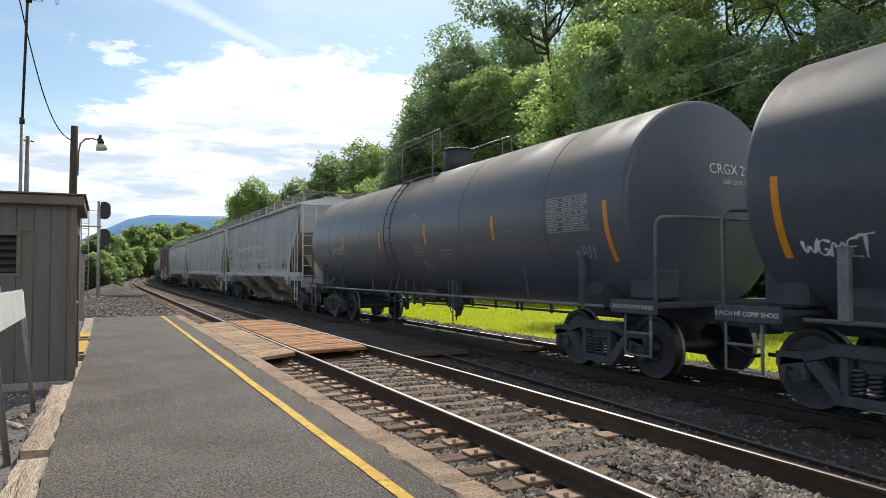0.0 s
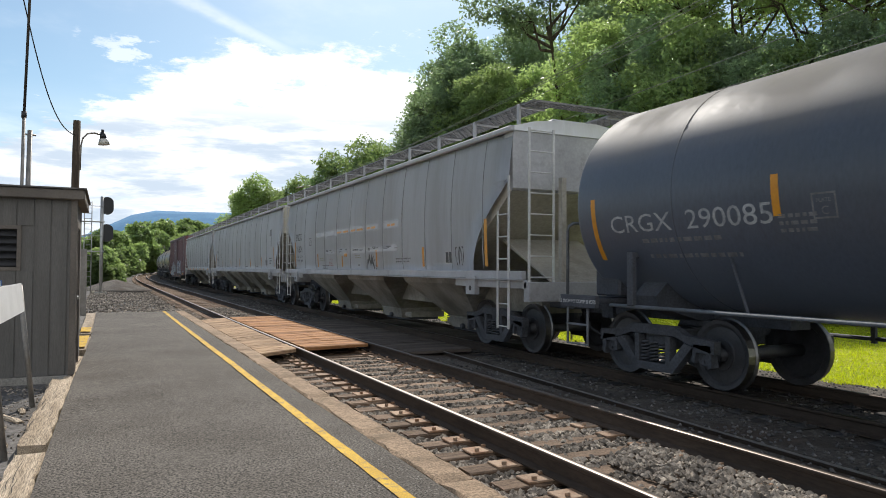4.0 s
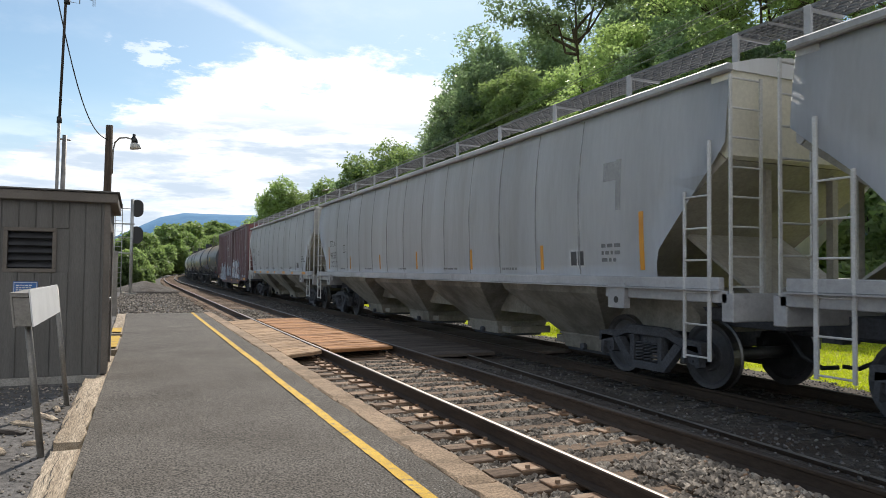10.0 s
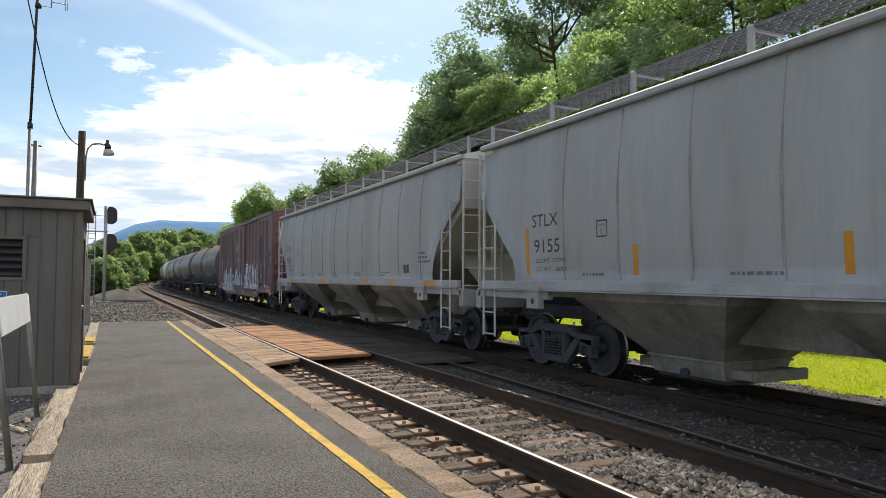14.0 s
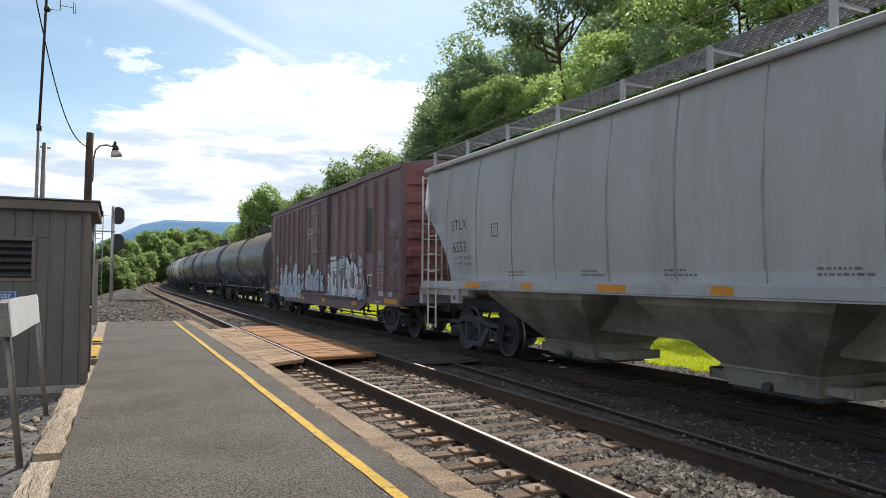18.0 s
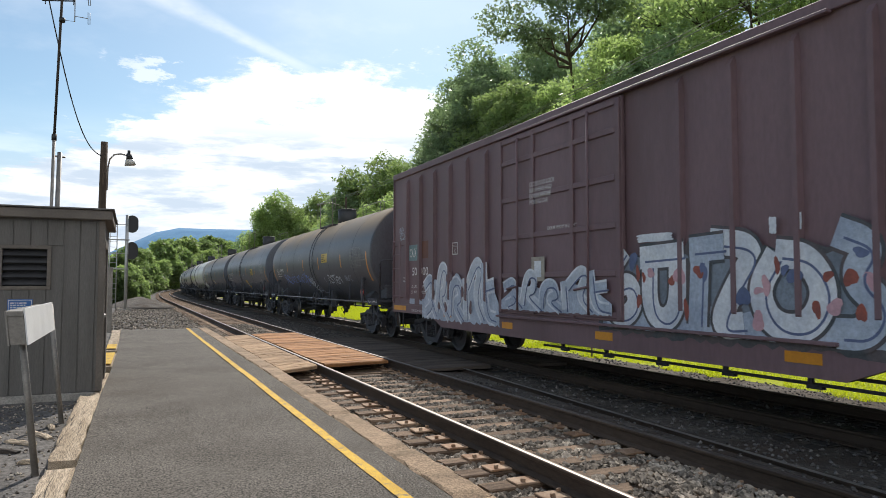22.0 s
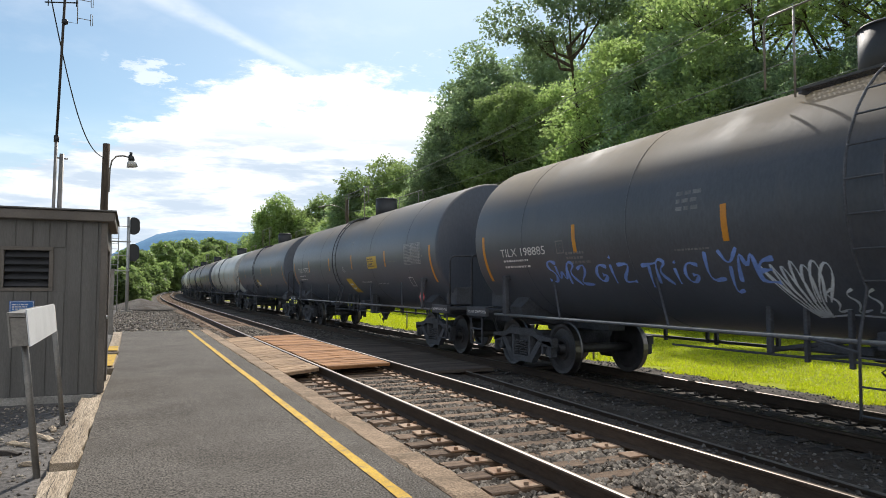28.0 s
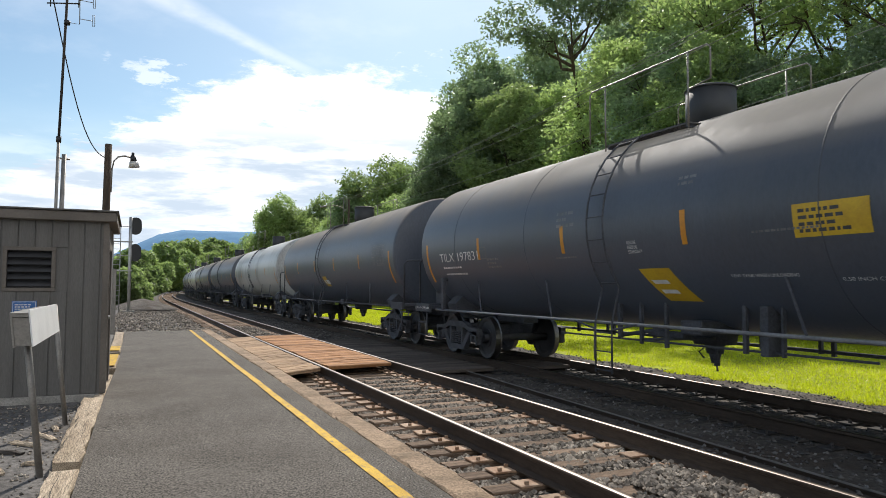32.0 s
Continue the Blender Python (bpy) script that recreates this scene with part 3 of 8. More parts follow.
def ground_z(x, y):
    """Height of the ground across the line: yard, ballast beds, ditch, lawn."""
    u = x - bend(y)
    pts = [(-60, 0.0), (-6, -0.10), (-0.7, -0.10), (-0.3, -0.16), (2.0, -0.25), (3.2, -0.245), (3.35, -0.222), (5.2, -0.222), (5.6, -0.25), (6.2, -0.29), (9.6, -0.30), (10.6, -0.46), (12.5, -0.50), (24, -0.35), (40, 0.6), (90, 3.0)]
    for (a, za), (b, zb) in zip(pts, pts[1:]):
        if u <= b:
            k = max(0.0, min(1.0, (u - a) / (b - a)))
            return za + (zb - za) * k
    return pts[-1][1]


def make_ground():
    xs = [-2600, -900, -300, -120, -60, -30, -14, -8, -6, -4, -2, -1.2, -0.7, -0.3, 1.0, 2.0, 2.5, 3.5, 4.5, 5.4, 5.8, 6.2, 7, 8, 9, 9.6, 10.0, 10.6, 11.0, 11.6, 12.5, 14, 17, 20, 24, 30, 40, 60, 90, 160, 300, 900, 2600]
    ys = [-2400, -600, -150, -40, -12, 0, 10, 20, 25, 30, 40, 50, 60, 70, 80, 90, 100, 112, 125, 140, 155, 170, 190, 210, 235, 260, 300, 340, 390, 450, 550, 700, 1000, 1600, 3800]
    bm = B()
    rows = []
    for y in ys:
        sx = bend(min(y, 700))
        row = []
        for x in xs:
            z = ground_z(x + bend(y), y) if abs(x) < 100 else ground_z(math.copysign(90, x) + bend(y), y)
            row.append(bm.verts.new((x + (sx if abs(x) < 300 else 0), y, z)))
        rows.append(row)
    for j in range(len(ys) - 1):
        for i in range(len(xs) - 1):
            f = bm.faces.new((rows[j][i], rows[j][i + 1], rows[j + 1][i + 1], rows[j + 1][i]))
            xm = (xs[i] + xs[i + 1]) / 2
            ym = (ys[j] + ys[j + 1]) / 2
            f.material_index = 2 if xm > 11.5 or ym > 420 or xm < -30 or (xm < -1.2 and ym > 62) else 1 if xm > 1.5 else 0
    ob = part("ground", bm, [M_DIRT, M_BALLAST, M_GRASSG])
    tagged(ob, "grey gravel yard, stone ballast and mown green lawn", "ground", kind="structure")


make_ground()


def make_hill():
    """The long wooded ridge on the horizon."""
    bm = B()
    n = 90
    rings = []
    for d, k in ((0, 0.0), (180, 0.55), (420, 0.9), (620, 1.0), (900, 0.7)):
        row = []
        for i in range(n + 1):
            az = radians(-60 + 150 * i / n)
            h = 205 + 22 * math.sin(az * 3.1 + 0.9) + 10 * noise.noise((i * 0.21, d * 0.004, 3.0)) + 4 * noise.noise((i * 0.9, d * 0.01, 8.0))
            h *= min(1, max(0.25, (math.degrees(az) + 6.5) / 9.0)) if math.degrees(az) < 2.5 else 1
            r = 2300 + d
            row.append(bm.verts.new((r * math.sin(az), r * math.cos(az), h * k - 2)))
        rings.append(row)
    for A, C in zip(rings, rings[1:]):
        for i in range(n):
            bm.faces.new((A[i], A[i + 1], C[i + 1], C[i])).smooth = True
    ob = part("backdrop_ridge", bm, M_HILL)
    tagged(ob, "long wooded ridge, blue with distance haze", "hill", kind="structure")


make_hill()


# ---------------------------------------------------------------- platform
def edge_x(y):
    """The platform's back edge, which runs slightly askew."""
    return float(np.interp(y, (-6, 5, 10.6, 13, 16, 25), (-0.40, -0.372, -0.33, -0.27, -0.225, -0.236)))


def kerb_x(y):
    return float(np.interp(y, (-4, 5, 7, 10.6, 13, 25), (2.085, 2.085, 2.085, 2.12, 2.135, 2.135)))


def make_platform():
    rng = random.Random(3)
    y_end = 24.9
    bm = B()
    ys = [-6, 0, 4.4, 7.6, 7.63, 10, 13.6, 13.63, 17, 21, y_end]
    top = lambda x, y: 0.004 * math.sin(y * 1.7 + x) - (0.008 if y in (7.63, 13.63) else 0)
    rows = []
    for y in ys:
        skew = 0.06 * math.sin(y) if 3 < y < 20 else 0
        rows.append([bm.verts.new((x, y + skew * (x - 1), z)) for x, z in ((edge_x(y), -0.35), (edge_x(y), top(-0.3, y)), (0.3, top(0.3, y)), (1.0, top(1.0, y)), (1.6, top(1.6, y)), (kerb_x(y), top(2.1, y)), (kerb_x(y), -0.35))])
    for A, C in zip(rows, rows[1:]):
        for i in range(6):
            bm.faces.new((A[i], A[i + 1], C[i + 1], C[i]))
    bm.faces.new(rows[0])
    bm.faces.new(rows[-1][::-1])
    plat = part("platform", bm, M_ASPHALT)
    tagged(plat, "low station platform of worn grey asphalt", "platform", kind="structure")
    # stone chips standing out of the asphalt
    V, F = [], []
    for _ in range(24000):
        y = 3.6 + 14 * rng.random() ** 1.9
        x = rng.uniform(-0.2, 2.03)
        r = rng.uniform(0.003, 0.008)
        k = len(V)
        z = 0.002
        a = rng.uniform(0, 3)
        V += [(x + r * math.cos(a + q * 1.5708), y + r * math.sin(a + q * 1.5708), z) for q in range(4)] + [(x, y, z + r * 0.12)]
        F += [(k, k + 1, k + 4), (k + 1, k + 2, k + 4), (k + 2, k + 3, k + 4), (k + 3, k, k + 4)]
    chips = flat_chips(V, F)
    tagged(part("stone_chips", chips, M_SPECK, plat), kind="stuff")
    # painted safety line, broken at its edges
    bm = B()
    n = 210
    L, R = [], []
    for i in range(n + 1):
        y = -5 + (y_end + 5 - 0.05) * i / n
        w = 0.048 + 0.006 * noise.noise((y * 3.1, 0, 0)) + 0.004 * noise.noise((y * 11, 1, 0))
        cx = 1.775 + 0.012 * noise.noise((y * 0.4, 5, 0))
        L.append(bm.verts.new((cx - w, y, 0.009)))
        R.append(bm.verts.new((cx + w + 0.004 * noise.noise((y * 9, 4, 2)), y, 0.009)))
    for i in range(n):
        bm.faces.new((L[i], R[i], R[i + 1], L[i + 1]))
    tagged(part("safety_line", bm, M_YELLOW, plat), "worn yellow painted line")
    return plat


def flat_chips(V, F):
    me = bpy.data.meshes.new("mesh")
    me.from_pydata(V, [], F)
    me.update()
    return me


platform = make_platform()


def rough_block(x0, x1, y0, y1, z0, z1, seed, amp=0.008, n=7):
    """A long worn block: edges nicked and faces slightly wavy."""
    rng = random.Random(seed)
    bm = B()
    rings = []
    for i in range(n + 1):
        y = y0 + (y1 - y0) * i / n
        j = lambda: rng.uniform(-amp, amp)
        c = 0.012 + rng.uniform(0, amp)
        end = amp * 2 if i in (0, n) else 0
        rings.append([(x0 + j(), y, z0), (x0 + j(), y, z1 - c), (x0 + c + j(), y, z1 - end + j() * 0.4), ((x0 + x1) / 2, y + j(), z1 - end + j() * 0.5), (x1 - c + j(), y, z1 - end + j() * 0.4), (x1 + j(), y, z1 - c), (x1 + j(), y, z0)])
    loft(bm, rings, smooth=False)
    return bm


def make_kerbs():
    kerb = empty("kerb")
    tagged(kerb, "platform edge of pale tan concrete blocks, cracked and chipped", "kerb", kind="structure")
    y = -4.0
    k = 0
    while y < 24.9:
        ln = 1.52 if k % 3 else 1.9
        bm = rough_block(0.004, 0.275, y, min(y + ln - 0.012, 24.95), -0.24, 0.016, 40 + k, 0.011, 14)
        for v in bm.verts:
            v.co.x += kerb_x(v.co.y)
        part("kerb_block", bm, M_KERB, kerb)
        y += ln
        k += 1


def make_timbers():
    rng = random.Random(8)
    # from, to, width, height, slope of the top: the old ones have sunk unevenly
    spans = [(-1.2, 1.2, 0.23, 0.0), (1.22, 3.9, 0.22, -0.01), (3.95, 6.44, 0.215, -0.005), (6.68, 10.42, 0.225, 0.01), (10.46, 13.2, 0.12, -0.03)]
    edge = empty("edging_timbers")
    tagged(edge, "old squared timbers, bleached and split, edging the platform", "timber edging", kind="structure")

    def askew(bm):
        for v in bm.verts:
            v.co.x += edge_x(v.co.y) - 0.006
        return bm
    for i, (a, b, w, h) in enumerate(spans):
        part("timber", askew(rough_block(-w, 0.0, a, b, -0.2, 0.015 + h, 70 + i, 0.016, 16)), M_TIMBER, edge)
        for _ in range(7):
            bm = B()
            x, y, ln = rng.uniform(-w * 0.85, -w * 0.15), rng.uniform(a + 0.1, b - 0.7), rng.uniform(0.2, 0.7)
            pts = [(x + 0.006 * math.sin(q * 1.3 + i), y + ln * q / 5) for q in range(6)]
            v, f = ribbon(pts, rng.uniform(0.004, 0.011))
            vs = [bm.verts.new((p[0], p[1], 0.030 + h)) for p in v]
            for q in f:
                bm.faces.new([vs[w_] for w_ in q])
            part("split", askew(bm), M_DARKPOLE, edge)
    for a, b, yel in ((13.9, 16.4, True), (17.2, 18.6, True), (18.65, 24.9, False)):
        part("timber", askew(rough_block(-0.24, 0.0, a, b, -0.2, 0.02, int(a * 10), 0.01, 8)), M_TIMBER, edge)
        if yel:
            bm = B()
            box(bm, -0.22, -0.02, a + 0.1, b - 0.1, 0.034, 0.040)
            part("yellow_paint", askew(bm), M_YELLOW, edge)


make_kerbs()
make_timbers()


# ---------------------------------------------------------------- tracks
RAIL = [(-0.07, -0.172), (0.07, -0.172), (0.07, -0.158), (0.012, -0.138), (0.009, -0.05), (0.034, -0.036), (0.036, -0.014), (0.031, -0.006), (0.016, -0.0012), (0.0, 0.0), (-0.016, -0.0012), (-0.031, -0.006), (-0.036, -0.014), (-0.034, -0.036), (-0.009, -0.05), (-0.012, -0.138), (-0.07, -0.158)]


def stations():
    return [-14 + 7 * i for i in range(13)] + [72 + 6 * i for i in range(60)]


def make_track(x, z, name, label):
    track = empty(name)
    tagged(track, label, "railway track", kind="structure")
    for side in (-1, 1):
        bm = B()
        rings = []
        for c in stations():
            px, py, a = on_line(x + side * HALF, c)
            rings.append([(px + u * math.cos(a), py - u * math.sin(a), z + w) for u, w in RAIL])
        loft(bm, rings, smooth=False)
        for f in bm.faces:
            if all(v.co.z > z - 0.0065 for v in f.verts) and len(f.verts) == 4:
                f.material_index, f.smooth = 1, True
        part("rail", bm, [M_RAIL, M_RAILTOP], track, "steel rail, rust-dark sides and polished head")
    return track


TIE_STEP = 0.45


def tie_mesh(seed):
    rng = random.Random(seed)
    bm = B()
    rings = []
    for i in range(7):
        xx = -1.29 + 2.58 * i / 6
        j = lambda s: rng.uniform(-s, s)
        w = 0.112
        rings.append([(xx, -w + j(0.006), -0.19), (xx, -w + j(0.008), -0.012 + j(0.004)), (xx, -w + 0.014, j(0.005)), (xx, w - 0.014, j(0.005)), (xx, w + j(0.008), -0.012 + j(0.004)), (xx, w + j(0.006), -0.19)])
    loft(bm, rings, smooth=False)
    return finish(bm)


def plate_mesh():
    bm = B()
    box(bm, -0.285, 0.285, -0.10, 0.10, 0, 0.02, 0.005)
    return finish(bm)


def spike_mesh():
    bm = B()
    box(bm, -0.018, 0.022, -0.013, 0.013, 0.0, 0.032, 0.005)
    box(bm, -0.008, 0.008, -0.008, 0.008, -0.03, 0.006)
    return finish(bm)


def make_ties(track, x, z, first, last, detail_to, seed, wood=None, iron=None):
    rng = random.Random(seed)
    kinds = [tie_mesh(seed + k) for k in range(5)]
    plate, spike = plate_mesh(), spike_mesh()
    plate.materials.append(iron or M_PLATE)
    spike.materials.append(iron or M_PLATE)
    rest_v, rest_f = [], []
    k = 0
    while first + k * TIE_STEP < last:
        c = first + k * TIE_STEP + rng.uniform(-0.02, 0.02)
        px, py, a = on_line(x, c)
        yaw = rng.uniform(-0.8, 0.8)
        top = z - 0.188 + rng.uniform(-0.008, 0.004)
        if c < detail_to:
            tie = part("sleeper", kinds[k % 5], wood or M_TIE, track)
            tie.matrix_basis = pose(px + rng.uniform(-0.05, 0.05), py, top, 0, 0, yaw - math.degrees(a) + (180 if k % 2 else 0))
            for side in (-1, 1):
                pl = part("tie_plate", plate, None, track)
                pl.matrix_basis = pose(px + side * HALF, py, z - 0.187, 0, 0, yaw)
                if c < 16:
                    for q, w in ((-0.21, -0.05), (0.21, 0.05), (-0.09, 0.05), (0.09, -0.05)):
                        if rng.random() < 0.85:
                            sp = part("spike", spike, None, track)
                            sp.matrix_basis = pose(px + side * HALF + q, py + w, z - 0.171, 0, 0, rng.uniform(-20, 20) + (180 if q > 0 else 0))
        else:
            n0 = len(rest_v)
            for dz in (-0.15, 0.0):
                for sx, sy in ((-1.29, -0.11), (1.29, -0.11), (1.29, 0.11), (-1.29, 0.11)):
                    rest_v.append((px + sx * math.cos(a) + sy * math.sin(a), py - sx * math.sin(a) + sy * math.cos(a), top + dz))
            rest_f += [tuple(n0 + i for i in f) for f in ((4, 5, 6, 7), (0, 1, 5, 4), (1, 2, 6, 5), (2, 3, 7, 6), (3, 0, 4, 7))]
        k += 1
    if rest_v:
        tagged(part("far_sleepers", flat_chips(rest_v, rest_f), wood or M_TIE, track), kind="stuff")


near_track = make_track(T1, 0.0, "track_near", "empty railway track on wooden sleepers in stone ballast")
far_track = make_track(T2, Z2, "track_far", "second railway track, shaded by the passing train")


def make_stones():
    """Crushed ballast: thousands of small angular stones, thickest close by."""
    rng = np.random.default_rng(5)
    base = []
    for k in range(10):
        g = np.random.default_rng(100 + k)
        p = np.array([(0, 0, 1), (0, 0, -1), (1, 0, 0), (-1, 0, 0), (0, 1, 0), (0, -1, 0), (0.6, 0.6, 0.5), (-0.6, -0.5, 0.5)], float)
        base.append(p * g.uniform(0.6, 1.15, (8, 1)))
    faces = np.array([(0, 2, 6), (0, 6, 4), (6, 2, 4), (0, 4, 3), (0, 3, 7), (0, 7, 5), (7, 3, 5), (0, 5, 2), (1, 4, 2), (1, 3, 4), (1, 5, 3), (1, 2, 5)])

    def heap(name, count, ymax, x0, x1, zfun, size, power, keep, owner, label):
        V, F = [], []
        made = 0
        while made < count:
            y = 2.2 + (ymax - 2.2) * rng.random() ** power
            x = rng.uniform(x0, x1)
            if not keep(x, y):
                continue
            s = rng.uniform(*size) * (1 if y < 20 else 1.5)
            q = base[made % 10] * np.array([1.0, rng.uniform(0.6, 1), rng.uniform(0.5, 0.8)]) * s
            a = rng.uniform(0, 6.28)
            q = np.c_[q[:, 0] * np.cos(a) - q[:, 1] * np.sin(a), q[:, 0] * np.sin(a) + q[:, 1] * np.cos(a), q[:, 2]]
            V.append(q + np.array([x + bend(y), y, zfun(x, y) + s * 0.25]))
            F.append(faces + 8 * made)
            made += 1
        me = bpy.data.meshes.new("mesh")
        me.from_pydata(np.concatenate(V).tolist(), [], np.concatenate(F).tolist())
        me.update()
        ob = part(name, me, owner or M_STONE)
        tagged(ob, label, "gravel", kind="stuff")

    def between_ties(x, y):
        if 12.2 < y < 21.2 and 2.4 < x < 5.5:
            return False
        if y < 5.3 - 0.6 * (4.75 - x) and 3.85 < x < 4.66:
            return True                        # heaped over the sleepers here
        on_tie = abs(((y - TIE_OFF) / TIE_STEP + 0.5) % 1 - 0.5) * TIE_STEP < 0.10 and 2.75 < x < 5.25
        near_rail = min(abs(x - T1 + HALF), abs(x - T1 - HALF)) < 0.085
        return not near_rail and (not on_tie or rng.random() < 0.05)
    z1 = lambda x, y: (-0.172 if y < 5.3 - 0.6 * (4.75 - x) and 3.85 < x < 4.66 else -0.203) if 3.3 < x < 5.2 else -0.228
    heap("ballast_near", 21000, 30, 2.42, 4.72, z1, (0.016, 0.042), 1.8, between_ties, None, "grey crushed stone ballast between the sleepers")
    heap("ballast_middle", 9000, 40, 4.8, 11.7, lambda x, y: ground_z(x, y), (0.016, 0.036), 1.4, lambda x, y: not (12.2 < y < 21.2 and x < 9.6) and min(abs(x - T2 + HALF), abs(x - T2 - HALF)) > 0.09, M_SHADESTONE, "crushed stone around the far track, coloured by soot and shade")
    heap("ballast_beyond", 6500, 70, -0.8, 2.9, lambda x, y: ground_z(x, y) + 0.01, (0.02, 0.05), 1.0, lambda x, y: y > 25.2, None, "loose grey stone past the platform's end")
    heap("yard_gravel", 3200, 14, -3.5, -0.62, lambda x, y: ground_z(x, y), (0.008, 0.026), 1.0, lambda x, y: not (y > 10.5), None, "loose gravel beside the platform")


TIE_OFF = 1.08


def make_spare_rail():
    rail = empty("spare_rail", pose(6.0, 9.6, -0.2, 0, 0, -3.3))
    tagged(rail, "old loose rail dumped between the two tracks", "rail")
    for name, f in (("web", lambda u, w: (u, w * 0.8 - 0.0)), ("head", None)):
        bm = B()
        if f:
            loft(bm, [[(0.01 * k + u * 0.8, y, w * 0.5 - 0.012) for u, w in RAIL] for k, y in enumerate((-7.5, -2.5, 1.5, 5.5, 7.5))], smooth=False)
            part("web", bm, M_RAIL, rail)
        else:
            for k, y in enumerate((-7.5, -2.5, 1.5, 5.5)):
                y1 = (-2.5, 1.5, 5.5, 7.5)[k]
                box(bm, 0.01 * k - 0.026, 0.01 * k + 0.026, y, y1, -0.0115, -0.006)
            part("head", bm, M_GALV, rail)


make_spare_rail()


def make_cracks():
    rng = random.Random(77)
    bm = B()
    for y0, x0, x1, w in ((7.62, -0.28, 2.08, 0.008), (13.62, -0.28, 2.08, 0.012), (10.4, 0.5, 1.5, 0.005), (17.6, -0.2, 2.0, 0.01)):
        pts = []
        for i in range(41):
            k = i / 40
            pts.append((x0 + (x1 - x0) * k, y0 + 0.22 * k + 0.05 * noise.noise((k * 9, y0, 0)) + 0.015 * noise.noise((k * 40, y0, 3))))
        v, f = ribbon(pts, w)
        vs = [bm.verts.new((p[0], p[1], 0.0095)) for p in v]
        for q in f:
            bm.faces.new([vs[i] for i in q])
    tagged(part("crack", bm, M_SHADE_CRACK, platform), kind="stuff")


make_cracks()


# ---------------------------------------------------------------- plank crossing
def make_crossing():
    rng = random.Random(17)
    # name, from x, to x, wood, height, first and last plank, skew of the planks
    rows = [("left", 2.425, T1 - HALF - 0.065, M_PLANK_PALE, 0.0, 12.12, 20.6, 0.50), ("mid", T1 - HALF + 0.075, T1 + HALF - 0.065, M_PLANK, 0.0, 12.72, 21.2, 0.25), ("gap", T1 + HALF + 0.06, T2 - HALF - 0.07, M_SHADE_CRACK, -0.17, 12.7, 21.2, 0.0), ("far", T2 - HALF + 0.08, T2 + HALF - 0.07, M_SHADE_CRACK, Z2 - 0.09, 12.7, 21.2, 0.0)]
    cross = empty("plank_crossing")
    tagged(cross, "footway of rough wooden planks laid across the rails", "crossing", kind="structure")
    for name, x0, x1, mat, z, y, y_last, skew in rows:
        while y < y_last:
            w = rng.uniform(0.20, 0.26)
            bm = B()
            j = lambda s: rng.uniform(-s, s)
            a, b = x0 + abs(j(0.02)), x1 - abs(j(0.02)) - (0.35 if name == "gap" else 0)
            rings = []
            for i in range(5):
                x = a + (b - a) * i / 4
                zz = z + j(0.007)
                rings.append([(x, y, z - 0.065), (x, y + j(0.003), zz - 0.016), (x, y + 0.018, zz - 0.001), (x, y + w - 0.022, zz - 0.001 + j(0.003)), (x, y + w - 0.008, zz - 0.016), (x, y + w - 0.008, z - 0.065)])
            loft(bm, rings, smooth=False)
            for v in bm.verts:
                v.co.y += skew * (v.co.x - x0) / (x1 - x0)
            part("plank", bm, mat, cross)
            y += w


make_crossing()

# ---------------------------------------------------------------- shed and what stands by it
SHED_Y, SHED_X = 10.75, -0.34


